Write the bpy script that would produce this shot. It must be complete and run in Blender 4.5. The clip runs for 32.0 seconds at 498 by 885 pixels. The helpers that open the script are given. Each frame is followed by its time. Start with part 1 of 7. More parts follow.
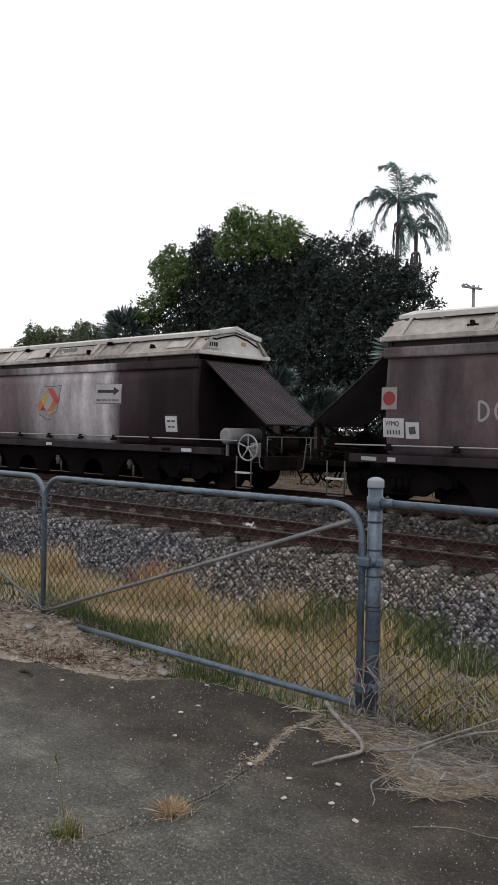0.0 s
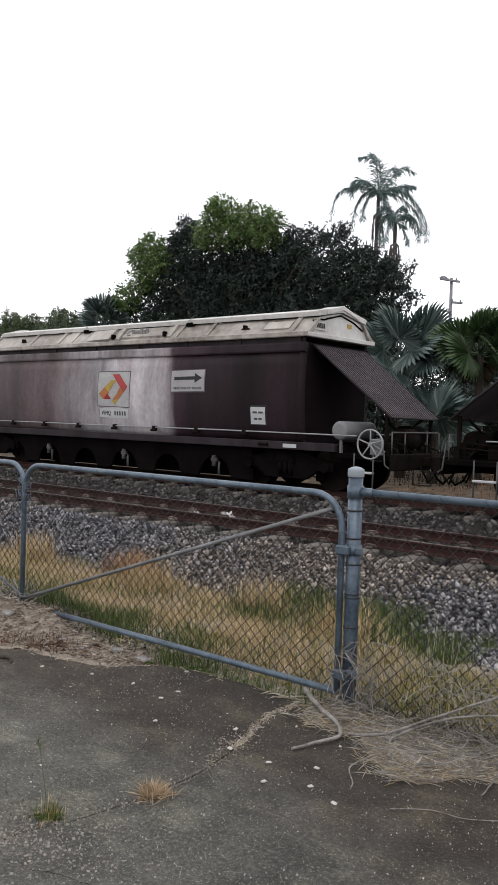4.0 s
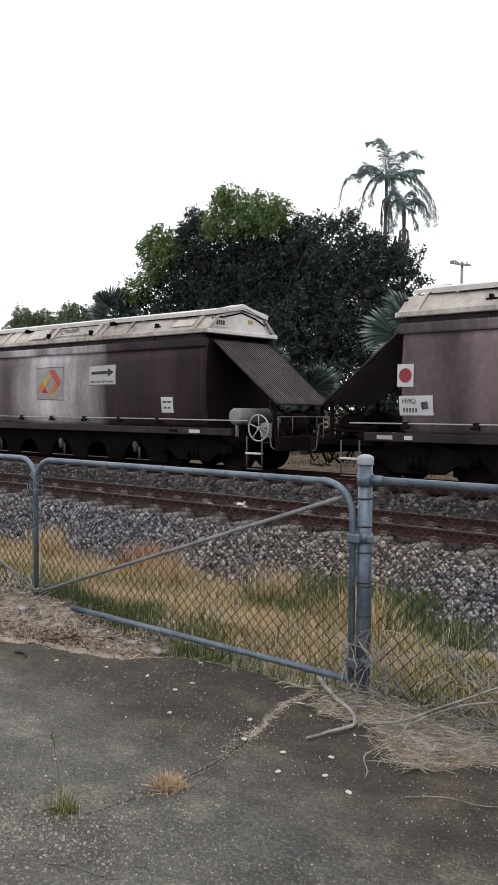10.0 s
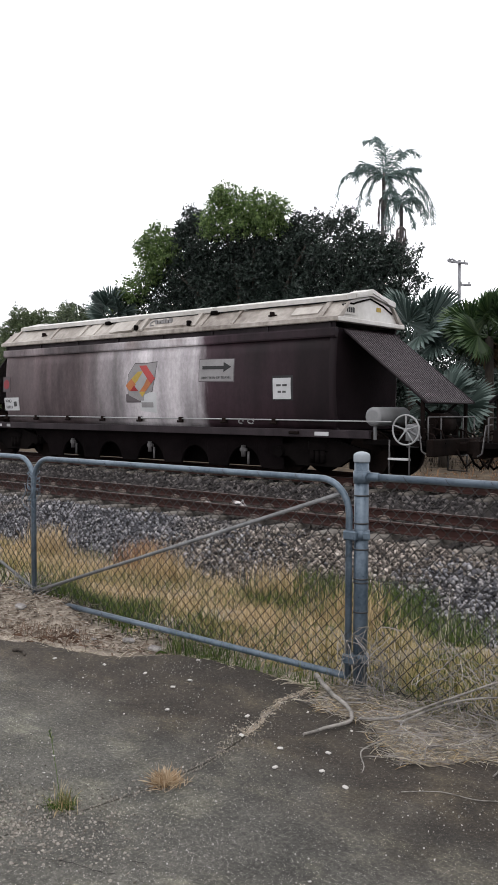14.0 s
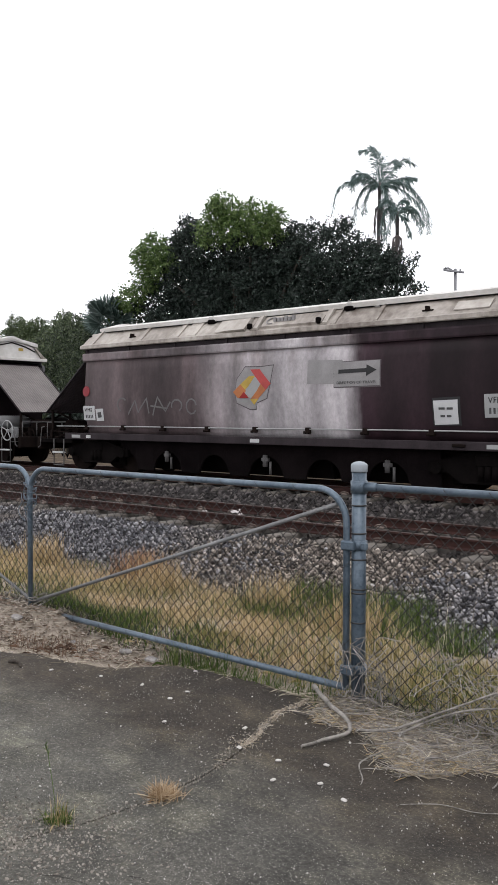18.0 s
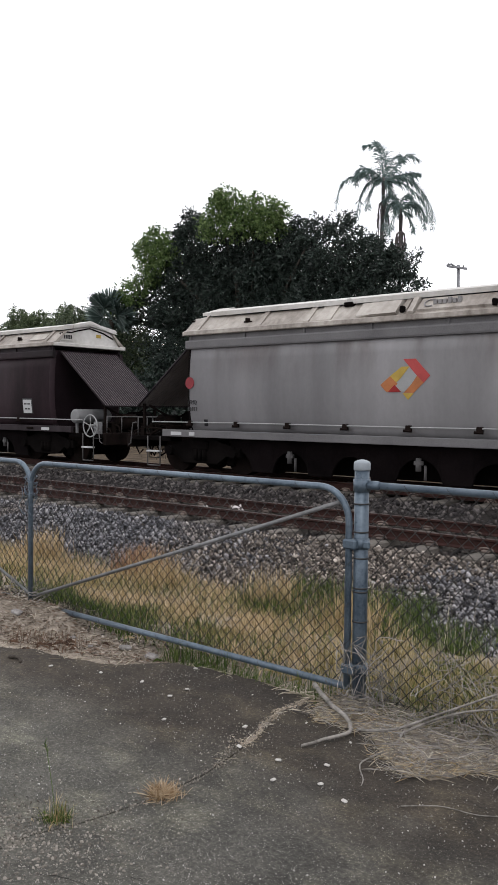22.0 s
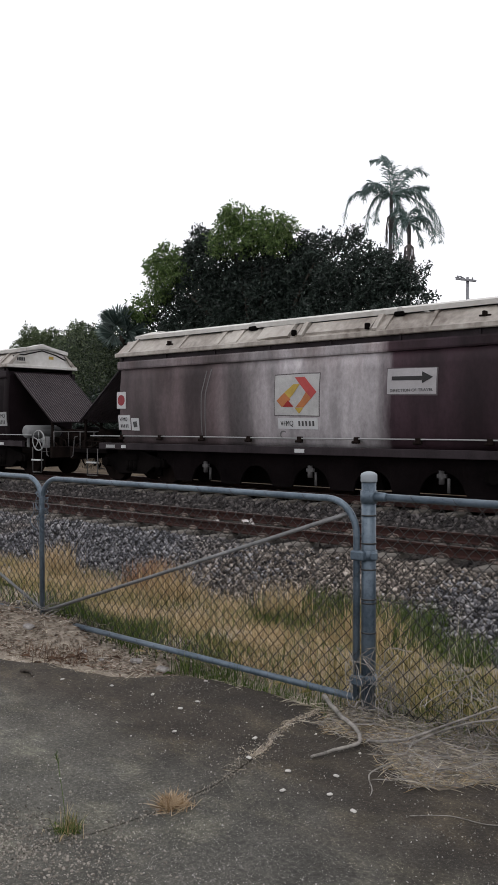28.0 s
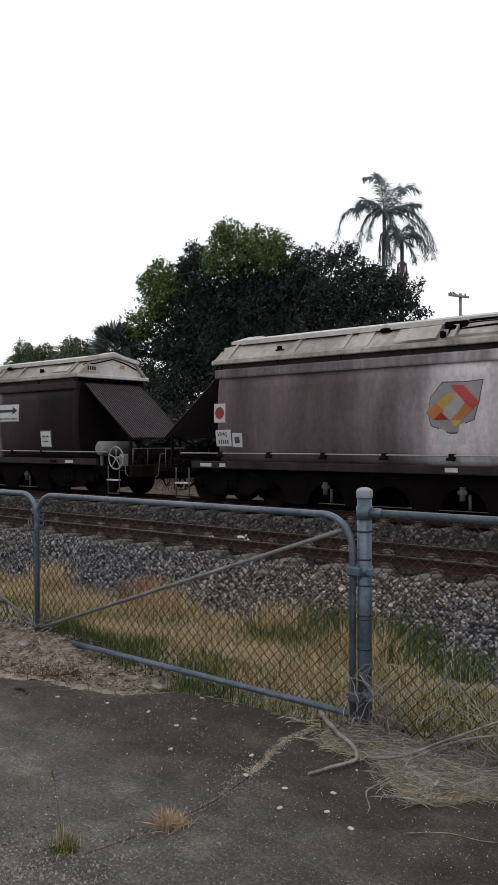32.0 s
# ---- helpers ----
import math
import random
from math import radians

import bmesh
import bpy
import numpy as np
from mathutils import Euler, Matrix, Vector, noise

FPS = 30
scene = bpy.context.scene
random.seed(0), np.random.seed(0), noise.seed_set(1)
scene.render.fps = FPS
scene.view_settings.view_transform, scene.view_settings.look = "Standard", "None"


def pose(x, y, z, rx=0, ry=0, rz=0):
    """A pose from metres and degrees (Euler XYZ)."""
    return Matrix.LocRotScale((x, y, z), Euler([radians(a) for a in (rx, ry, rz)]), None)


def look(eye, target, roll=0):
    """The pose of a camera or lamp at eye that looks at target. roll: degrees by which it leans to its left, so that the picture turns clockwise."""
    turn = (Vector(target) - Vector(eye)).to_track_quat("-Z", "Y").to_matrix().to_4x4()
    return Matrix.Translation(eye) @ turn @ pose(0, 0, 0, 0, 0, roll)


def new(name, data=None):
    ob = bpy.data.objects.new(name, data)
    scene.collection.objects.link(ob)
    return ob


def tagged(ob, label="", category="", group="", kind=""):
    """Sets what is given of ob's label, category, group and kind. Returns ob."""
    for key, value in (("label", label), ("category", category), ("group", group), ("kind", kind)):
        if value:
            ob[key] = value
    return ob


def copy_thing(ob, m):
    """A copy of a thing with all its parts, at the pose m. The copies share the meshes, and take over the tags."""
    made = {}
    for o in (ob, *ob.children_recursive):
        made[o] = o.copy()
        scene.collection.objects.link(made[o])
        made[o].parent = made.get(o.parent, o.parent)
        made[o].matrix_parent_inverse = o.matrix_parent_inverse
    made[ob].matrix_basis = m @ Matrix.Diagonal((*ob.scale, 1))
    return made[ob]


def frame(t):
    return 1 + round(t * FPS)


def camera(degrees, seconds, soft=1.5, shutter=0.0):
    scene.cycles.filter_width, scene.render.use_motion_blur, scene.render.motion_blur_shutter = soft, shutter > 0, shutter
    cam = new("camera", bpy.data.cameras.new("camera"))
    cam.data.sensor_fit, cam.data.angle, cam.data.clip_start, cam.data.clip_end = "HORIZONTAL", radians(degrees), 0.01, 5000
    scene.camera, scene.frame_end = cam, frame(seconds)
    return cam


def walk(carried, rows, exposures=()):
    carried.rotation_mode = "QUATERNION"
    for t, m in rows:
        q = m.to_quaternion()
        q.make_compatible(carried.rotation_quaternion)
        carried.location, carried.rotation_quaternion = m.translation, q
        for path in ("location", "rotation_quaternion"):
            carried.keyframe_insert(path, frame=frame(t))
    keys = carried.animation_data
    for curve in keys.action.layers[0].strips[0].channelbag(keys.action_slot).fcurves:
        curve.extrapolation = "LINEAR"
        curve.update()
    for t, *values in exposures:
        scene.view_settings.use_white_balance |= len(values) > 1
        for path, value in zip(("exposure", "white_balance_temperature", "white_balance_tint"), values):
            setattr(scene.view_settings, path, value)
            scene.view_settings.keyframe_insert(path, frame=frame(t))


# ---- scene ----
cam = camera(32.7, 32.0, soft=0.9)
PATH = [
    (0, (-0.041, 0.391, 1.531), (-1.375, 1.881, 1.499), 1.2),
    (0.5, (-0.049, 0.387, 1.53), (-1.381, 1.879, 1.494), 1.8),
    (1, (-0.035, 0.371, 1.532), (-1.367, 1.862, 1.49), 1.8),
    (1.5, (-0.033, 0.373, 1.529), (-1.361, 1.868, 1.477), 1.8),
    (2, (-0.028, 0.366, 1.528), (-1.348, 1.867, 1.471), 1.9),
    (2.5, (-0.029, 0.354, 1.526), (-1.344, 1.859, 1.463), 1.9),
    (3, (-0.036, 0.35, 1.525), (-1.343, 1.863, 1.467), 1.8),
    (3.5, (-0.039, 0.348, 1.524), (-1.33, 1.874, 1.465), 1.7),
    (5.5, (-0.039, 0.364, 1.526), (-1.343, 1.879, 1.493), 1.8),
    (6, (-0.043, 0.376, 1.521), (-1.351, 1.888, 1.479), 1.5),
    (6.5, (-0.05, 0.384, 1.513), (-1.368, 1.888, 1.452), 1.6),
    (7, (-0.04, 0.385, 1.517), (-1.359, 1.887, 1.454), 1.3),
    (7.5, (-0.043, 0.378, 1.516), (-1.358, 1.883, 1.455), 1.3),
    (8, (-0.035, 0.38, 1.511), (-1.344, 1.891, 1.45), 1.2),
    (8.5, (-0.029, 0.363, 1.517), (-1.339, 1.873, 1.456), 1.3),
    (9, (-0.027, 0.363, 1.528), (-1.342, 1.869, 1.468), 1.3),
    (9.5, (-0.03, 0.38, 1.525), (-1.348, 1.882, 1.452), 0.7),
    (10, (-0.029, 0.383, 1.526), (-1.345, 1.887, 1.447), 0.4),
    (10.5, (-0.034, 0.389, 1.523), (-1.347, 1.895, 1.435), 0.3),
    (11, (-0.033, 0.392, 1.518), (-1.344, 1.9, 1.438), -0.1),
    (11.5, (-0.031, 0.376, 1.523), (-1.344, 1.883, 1.456), 0.2),
    (12, (-0.026, 0.376, 1.522), (-1.341, 1.882, 1.467), 0.1),
    (12.5, (-0.014, 0.362, 1.526), (-1.322, 1.874, 1.496), -0.0),
    (13, (-0.003, 0.368, 1.523), (-1.31, 1.881, 1.47), 0.0),
    (13.5, (0.0, 0.379, 1.522), (-1.317, 1.883, 1.462), -0.4),
    (14, (-0.011, 0.378, 1.519), (-1.324, 1.884, 1.438), 0.2),
    (14.5, (-0.011, 0.387, 1.52), (-1.324, 1.894, 1.445), 0.1),
    (16.5, (-0.005, 0.366, 1.526), (-1.301, 1.889, 1.498), 0.1),
    (17, (-0.012, 0.375, 1.523), (-1.311, 1.895, 1.486), -0.1),
    (17.5, (-0.015, 0.377, 1.526), (-1.319, 1.893, 1.468), -0.1),
    (18, (-0.02, 0.385, 1.527), (-1.328, 1.897, 1.466), 0.1),
    (18.5, (-0.018, 0.402, 1.534), (-1.331, 1.911, 1.493), 0.1),
    (19, (-0.03, 0.393, 1.551), (-1.357, 1.889, 1.531), -0.0),
    (19.5, (-0.027, 0.393, 1.565), (-1.342, 1.9, 1.536), 1.0),
    (20, (-0.029, 0.39, 1.551), (-1.338, 1.902, 1.508), 1.4),
    (20.5, (-0.032, 0.389, 1.553), (-1.327, 1.912, 1.493), 1.5),
    (21, (-0.03, 0.403, 1.546), (-1.321, 1.929, 1.483), 1.3),
    (21.5, (-0.038, 0.403, 1.544), (-1.339, 1.92, 1.478), 0.9),
    (22, (-0.045, 0.401, 1.54), (-1.354, 1.911, 1.466), 0.6),
    (22.5, (-0.05, 0.414, 1.533), (-1.358, 1.925, 1.452), 0.4),
    (23, (-0.046, 0.416, 1.532), (-1.365, 1.916, 1.445), 0.1),
    (23.5, (-0.046, 0.412, 1.534), (-1.367, 1.912, 1.46), -0.1),
    (24, (-0.036, 0.394, 1.537), (-1.354, 1.896, 1.462), 0.0),
    (24.5, (-0.024, 0.39, 1.534), (-1.339, 1.895, 1.466), -0.2),
    (25, (-0.02, 0.381, 1.534), (-1.332, 1.889, 1.477), -0.1),
    (25.5, (-0.019, 0.377, 1.534), (-1.347, 1.871, 1.48), 0.0),
    (27.5, (0.0, 0.374, 1.533), (-1.327, 1.87, 1.488), 0.1),
    (28, (0.002, 0.383, 1.534), (-1.328, 1.875, 1.494), -0.0),
    (28.5, (0.0, 0.382, 1.538), (-1.333, 1.873, 1.512), 0.3),
    (29, (0.0, 0.378, 1.535), (-1.346, 1.857, 1.555), -0.1),
    (29.5, (-0.002, 0.367, 1.535), (-1.331, 1.862, 1.555), 0.2),
    (30, (0.009, 0.359, 1.541), (-1.307, 1.866, 1.56), -0.2),
    (30.5, (0.017, 0.358, 1.537), (-1.3, 1.864, 1.538), -0.4),
    (31, (0.018, 0.371, 1.533), (-1.291, 1.883, 1.539), -0.6),
    (31.5, (0.013, 0.355, 1.539), (-1.298, 1.865, 1.541), -0.1),
    (32, (0.004, 0.366, 1.537), (-1.316, 1.868, 1.534), -0.1),
]
# the film camera darkens and brightens its picture on the way
STOPS = ((0, -0.46), (1, -0.40), (2, -0.46), (3, -0.18), (3.5, -0.18), (5.5, -0.36), (6, -0.43), (6.5, -0.12), (7, -0.08), (8, -0.18), (9, -0.33), (10, 0.02), (11, 0.04), (12, -0.13), (13, -0.08), (14, 0.04), (16.5, -0.06),
         (17, -0.05), (18, 0.02), (19, -0.18), (20, -0.18), (21, -0.13), (22, -0.16), (23, 0.1), (24, 0.12), (25, 0.04), (27.5, -0.23), (28, -0.42), (28.5, -0.42), (29, -0.65), (30, -0.68), (31, -0.68), (32, -0.68))
walk(cam, [(t, look(eye, target, roll)) for t, eye, target, roll in PATH], exposures=STOPS)

# ---------------------------------------------------------------- light
world = bpy.data.worlds.new("overcast_sky")
scene.world = world
world.use_nodes = True
wn, wl = world.node_tree.nodes, world.node_tree.links
sky = wn.new("ShaderNodeTexSky")
sky.sky_type = "NISHITA"
sky.sun_disc = False
sky.sun_elevation, sky.sun_rotation = radians(58), radians(150)
sky.dust_density, sky.air_density = 6.0, 1.0
cloud = wn.new("ShaderNodeMixRGB")
cloud.inputs[0].default_value = 0.9
cloud.inputs[2].default_value = (10.75, 10.7, 11.2, 1)
wl.new(sky.outputs[0], cloud.inputs[1])
wl.new(cloud.outputs[0], wn["Background"].inputs[0])
wn["Background"].inputs[1].default_value = 0.168

sun = new("sun", bpy.data.lights.new("sun", "SUN"))
sun.data.energy, sun.data.angle, sun.data.color = 0.5, radians(25), (1.0, 0.98, 0.96)
sun.matrix_basis = look((0, 0, 30), (0 - 8, 0 + 14, 0))


# ---------------------------------------------------------------- materials
def nodes_of(name):
    m = bpy.data.materials.new(name)
    m.use_nodes = True
    nt = m.node_tree
    return m, nt, nt.nodes["Principled BSDF"]


def tex_noise(nt, scale, detail=4.0, rough=0.55, coords="Object", stretch=(1, 1, 1), offset=(0, 0, 0)):
    tc = nt.nodes.new("ShaderNodeTexCoord")
    mp = nt.nodes.new("ShaderNodeMapping")
    mp.inputs["Scale"].default_value, mp.inputs["Location"].default_value = stretch, offset
    nt.links.new(tc.outputs[coords], mp.inputs[0])
    n = nt.nodes.new("ShaderNodeTexNoise")
    n.inputs["Scale"].default_value, n.inputs["Detail"].default_value, n.inputs["Roughness"].default_value = scale, detail, rough
    nt.links.new(mp.outputs[0], n.inputs["Vector"])
    return n.outputs["Fac"]


def ramp(nt, fac, stops):
    r = nt.nodes.new("ShaderNodeValToRGB")
    els = r.color_ramp.elements
    while len(els) < len(stops):
        els.new(0.5)
    for e, (p, c) in zip(els, stops):
        e.position = p
        e.color = (*c, 1) if len(c) == 3 else c
    nt.links.new(fac, r.inputs[0])
    return r.outputs[0]


def mix(nt, fac, a, b, kind="MIX"):
    m = nt.nodes.new("ShaderNodeMixRGB")
    m.blend_type = kind
    for i, v in enumerate((fac, a, b)):
        if isinstance(v, (int, float)):
            m.inputs[i].default_value = v
        elif isinstance(v, tuple):
            m.inputs[i].default_value = (*v, 1)
        else:
            nt.links.new(v, m.inputs[i])
    return m.outputs[0]


def bump(nt, p, height, strength, dist=0.01):
    b = nt.nodes.new("ShaderNodeBump")
    b.inputs["Strength"].default_value, b.inputs["Distance"].default_value = strength, dist
    nt.links.new(height, b.inputs["Height"])
    nt.links.new(b.outputs[0], p.inputs["Normal"])


def dull(c, k=0.88):
    return tuple(v * k for v in c)


def grey(v):
    return (v, v, v)


def surface(name, a, b, scale=3.0, fine=40.0, rough=0.8, metal=0.0, bumps=0.3, dist=0.01, spec=0.3, stretch=(1, 1, 1), random_tint=0.0, coords="Object"):
    """A worn surface: two colours mixed by a broad and a fine noise, with relief from the fine one."""
    m, nt, p = nodes_of(name)
    big = tex_noise(nt, scale, 5, 0.6, coords, stretch)
    small = tex_noise(nt, fine, 3, 0.6, coords, stretch)
    both = mix(nt, 0.35, big, small)
    col = ramp(nt, both, ((0.36, dull(a)), (0.64, dull(b))))
    if random_tint:
        oi = nt.nodes.new("ShaderNodeObjectInfo")
        v = ramp(nt, oi.outputs["Random"], ((0.0, grey(1 - random_tint)), (1.0, grey(1.0))))
        col = mix(nt, 1.0, col, v, "MULTIPLY")
    nt.links.new(col, p.inputs["Base Color"])
    r = ramp(nt, small, ((0.3, grey(max(rough - 0.12, 0.05))), (0.7, grey(min(rough + 0.12, 1)))))
    nt.links.new(r, p.inputs["Roughness"])
    p.inputs["Metallic"].default_value = metal
    p.inputs["Specular IOR Level"].default_value = spec
    if bumps:
        bump(nt, p, small, bumps, dist)
    return m


def island(name, stops, rough=0.7, spec=0.3, patch=None, through_light=0.0):
    """Many small pieces in one mesh: each takes its own colour; patch adds a broad change of colour."""
    m, nt, p = nodes_of(name)
    g = nt.nodes.new("ShaderNodeNewGeometry")
    col = ramp(nt, g.outputs["Random Per Island"], [(q, dull(c)) for q, c in stops])
    if patch:
        scale, tint, lo, hi = patch
        f = ramp(nt, tex_noise(nt, scale, 3), ((lo, grey(0)), (hi, grey(1))))
        col = mix(nt, f, col, mix(nt, 1.0, col, tint, "MULTIPLY"))
    nt.links.new(col, p.inputs["Base Color"])
    p.inputs["Roughness"].default_value = rough
    p.inputs["Specular IOR Level"].default_value = spec
    if through_light:
        tr = nt.nodes.new("ShaderNodeBsdfTranslucent")
        nt.links.new(col, tr.inputs[0])
        mx = nt.nodes.new("ShaderNodeMixShader")
        mx.inputs[0].default_value = through_light
        nt.links.new(p.outputs[0], mx.inputs[1])
        nt.links.new(tr.outputs[0], mx.inputs[2])
        nt.links.new(mx.outputs[0], nt.nodes["Material Output"].inputs[0])
    return m


def wagon_paint(name, left, pale, dark, edge=2.0, seed=0, streaks=0.58):
    """Hopper side: brown road grime with blotches, a pale dusty belt amidships that ends at edge, darker soot towards the leading end."""
    m, nt, p = nodes_of(name)
    off = (seed * 3.7, seed * 1.3, seed * 2.1)
    tc = nt.nodes.new("ShaderNodeTexCoord")
    sx = nt.nodes.new("ShaderNodeSeparateXYZ")
    nt.links.new(tc.outputs["Object"], sx.inputs[0])
    rag = tex_noise(nt, 1.5, 5, 0.6, "Object", (1.5, 1, 0.30), off)
    wander = nt.nodes.new("ShaderNodeMath")
    wander.operation = "MULTIPLY_ADD"
    nt.links.new(rag, wander.inputs[0])
    wander.inputs[1].default_value = 0.6
    nt.links.new(sx.outputs["X"], wander.inputs[2])
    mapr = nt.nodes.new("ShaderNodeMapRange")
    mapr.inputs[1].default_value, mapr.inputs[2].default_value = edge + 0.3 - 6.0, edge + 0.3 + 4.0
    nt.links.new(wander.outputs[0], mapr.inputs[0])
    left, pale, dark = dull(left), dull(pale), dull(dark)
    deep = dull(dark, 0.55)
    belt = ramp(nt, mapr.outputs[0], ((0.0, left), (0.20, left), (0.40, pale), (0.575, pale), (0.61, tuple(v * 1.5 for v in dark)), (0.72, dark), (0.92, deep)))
    # broad soft blotches, hanging down
    blot = ramp(nt, tex_noise(nt, 0.95, 4, 0.55, "Object", (1.0, 1, 0.26), off), ((0.34, grey(1.0 - 0.85 * streaks)), (0.46, grey(0.92)), (0.64, grey(1.0 + 0.7 * streaks))))
    col = mix(nt, 1.0, belt, blot, "MULTIPLY")
    run = ramp(nt, tex_noise(nt, 1.7, 4, 0.5, "Object", (1.1, 1, 0.10), off), ((0.34, grey(1.0 - streaks * 0.6)), (0.66, grey(1.15))))
    col = mix(nt, 1.0, col, run, "MULTIPLY")
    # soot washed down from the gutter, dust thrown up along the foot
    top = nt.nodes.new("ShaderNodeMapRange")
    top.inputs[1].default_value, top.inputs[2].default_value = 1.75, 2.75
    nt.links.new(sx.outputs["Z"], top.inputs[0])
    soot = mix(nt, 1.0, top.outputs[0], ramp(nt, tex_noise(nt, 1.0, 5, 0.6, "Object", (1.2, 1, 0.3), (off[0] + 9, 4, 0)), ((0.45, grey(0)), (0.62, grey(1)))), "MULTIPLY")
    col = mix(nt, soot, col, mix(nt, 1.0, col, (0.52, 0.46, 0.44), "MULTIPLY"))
    grime = tex_noise(nt, 14, 6, 0.7, "Object", (1, 1, 0.6), off)
    col = mix(nt, 1.0, col, ramp(nt, grime, ((0.3, grey(1.0 - 0.45 * streaks)), (0.7, grey(1.0 + 0.2 * streaks)))), "MULTIPLY")
    nt.links.new(col, p.inputs["Base Color"])
    p.inputs["Roughness"].default_value = 0.58
    p.inputs["Specular IOR Level"].default_value = 0.16
    bump(nt, p, tex_noise(nt, 2.2, 3), 0.16, 0.03)
    return m


def flat(name, c, rough=0.6, metal=0.0, wear=0.18):
    return surface(name, tuple(v * (1 - wear) for v in c), c, 4, 60, rough, metal, 0.08, 0.003)


EDGES = (2.0, 2.6, 1.8, 2.19, 2.08, 1.99, 2.4, 2.0, 2.2, 1.95, 2.15, 2.0)
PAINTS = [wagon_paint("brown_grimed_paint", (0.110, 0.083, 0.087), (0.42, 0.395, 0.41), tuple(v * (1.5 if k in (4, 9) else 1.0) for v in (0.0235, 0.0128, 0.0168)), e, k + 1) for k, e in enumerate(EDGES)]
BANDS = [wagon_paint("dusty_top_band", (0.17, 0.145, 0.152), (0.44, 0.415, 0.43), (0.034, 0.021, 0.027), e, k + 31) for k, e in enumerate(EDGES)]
PAINT = PAINTS[0]
PAINT_GREY = wagon_paint("grey_wagon_paint", (0.175, 0.172, 0.178), (0.21, 0.207, 0.212), (0.145, 0.139, 0.143), 2.0, 20, 0.14)
BAND = surface("band_paint", (0.0311, 0.0252, 0.0266), (0.0888, 0.0799, 0.0799), 1.1, 30, 0.6, stretch=(2.5, 1, 0.4))
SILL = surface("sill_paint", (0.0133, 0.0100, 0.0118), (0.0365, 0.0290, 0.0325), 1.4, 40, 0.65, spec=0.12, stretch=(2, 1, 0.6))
SILL_GREY = surface("sill_grey", (0.095, 0.092, 0.096), (0.155, 0.152, 0.156), 1.4, 40, 0.65)
ROOF = surface("cream_fibreglass", (0.135, 0.112, 0.095), (0.45, 0.42, 0.38), 0.85, 6, 0.55, bumps=0.1, stretch=(1.3, 1, 1))
ROOF_PALE = surface("paler_fibreglass", (0.25, 0.222, 0.195), (0.50, 0.475, 0.435), 0.9, 8, 0.55, bumps=0.1)
LID = surface("white_fibreglass", (0.42, 0.405, 0.375), (0.62, 0.61, 0.59), 0.9, 9, 0.5, bumps=0.06)
# Grime blacks driven far down: the shade under the wagon is in the colour.
NEAR_BLACK = surface("black_grime", (0.0022, 0.0019, 0.0019), (0.0075, 0.0062, 0.006), 2.0, 30, 0.95, spec=0.02)
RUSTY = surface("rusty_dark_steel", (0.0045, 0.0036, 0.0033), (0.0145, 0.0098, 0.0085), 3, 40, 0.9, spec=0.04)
# End-face paint holds the canopy's shade as well as soot.
ENDSHADE = surface("sooty_end_paint", (0.0075, 0.0050, 0.0060), (0.0165, 0.0110, 0.0130), 1.5, 30, 0.85, spec=0.05)
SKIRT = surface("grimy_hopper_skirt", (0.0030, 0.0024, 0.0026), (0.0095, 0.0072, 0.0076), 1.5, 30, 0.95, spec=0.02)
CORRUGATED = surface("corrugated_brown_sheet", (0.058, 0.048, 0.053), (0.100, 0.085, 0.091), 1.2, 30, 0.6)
SHEET_PALE = surface("pale_corrugated_sheet", (0.14, 0.125, 0.12), (0.24, 0.22, 0.21), 1.2, 30, 0.6)
SHEET_MID = surface("pale_sheet_valley", (0.10, 0.09, 0.088), (0.17, 0.156, 0.15), 1.2, 30, 0.6)
STEEL = surface("dull_steel", (0.0518, 0.0503, 0.0503), (0.1184, 0.1147, 0.1147), 3, 40, 0.6)
INK = surface("faded_black_ink", (0.037, 0.037, 0.0385), (0.0814, 0.0814, 0.0829), 9, 60, 0.7)
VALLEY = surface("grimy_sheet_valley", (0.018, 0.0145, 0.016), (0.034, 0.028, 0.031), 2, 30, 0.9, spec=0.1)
PALE = flat("pale_grey_paint", (0.3108, 0.3182, 0.3182))
TANK = flat("tank_paint", (0.1998, 0.2035, 0.2072))
WHITE = flat("white_sign_paint", (0.4884, 0.4958, 0.5032))
GREYPATCH = flat("grey_backing_patch", (0.265, 0.258, 0.260), wear=0.3)
PATCH_PALE = flat("pale_backing_patch", (0.43, 0.43, 0.425), wear=0.3)
SIGNGREY = flat("dulled_sign_panel", (0.37, 0.36, 0.37), wear=0.25)
RED = flat("red_sign_paint", (0.22, 0.024, 0.032))
DIRTY = flat("grime_dulled_white", (0.27, 0.235, 0.235))
BLACK = flat("black_sign_paint", (0.0148, 0.0148, 0.0163))
SCARLET = flat("scarlet_mark_paint", (0.42, 0.058, 0.055), wear=0.3)
ORANGE = flat("orange_mark_paint", (0.42, 0.150, 0.052), wear=0.3)
YELLOW = flat("yellow_mark_paint", (0.46, 0.32, 0.060), wear=0.3)
CRIMSON = flat("crimson_mark_paint", (0.2664, 0.0148, 0.0148))
CHALK = flat("chalk_grey_spray", (0.125, 0.122, 0.124))
FENCE = surface("blue_grey_galvanised_pipe", (0.056, 0.080, 0.107), (0.146, 0.188, 0.230), 5, 50, 0.38, 0.25, 0.12, 0.002)
WIRE = surface("weathered_wire", (0.018, 0.017, 0.016), (0.075, 0.073, 0.072), 5, 50, 0.40, 0.6, 0)
RAIL = surface("rail_rust", (0.015, 0.0042, 0.0030), (0.036, 0.0108, 0.0072), 3, 40, 0.8)
RAILTOP = surface("worn_rail_head", (0.05, 0.032, 0.027), (0.10, 0.078, 0.070), 3, 40, 0.45, 0.6, 0.05)
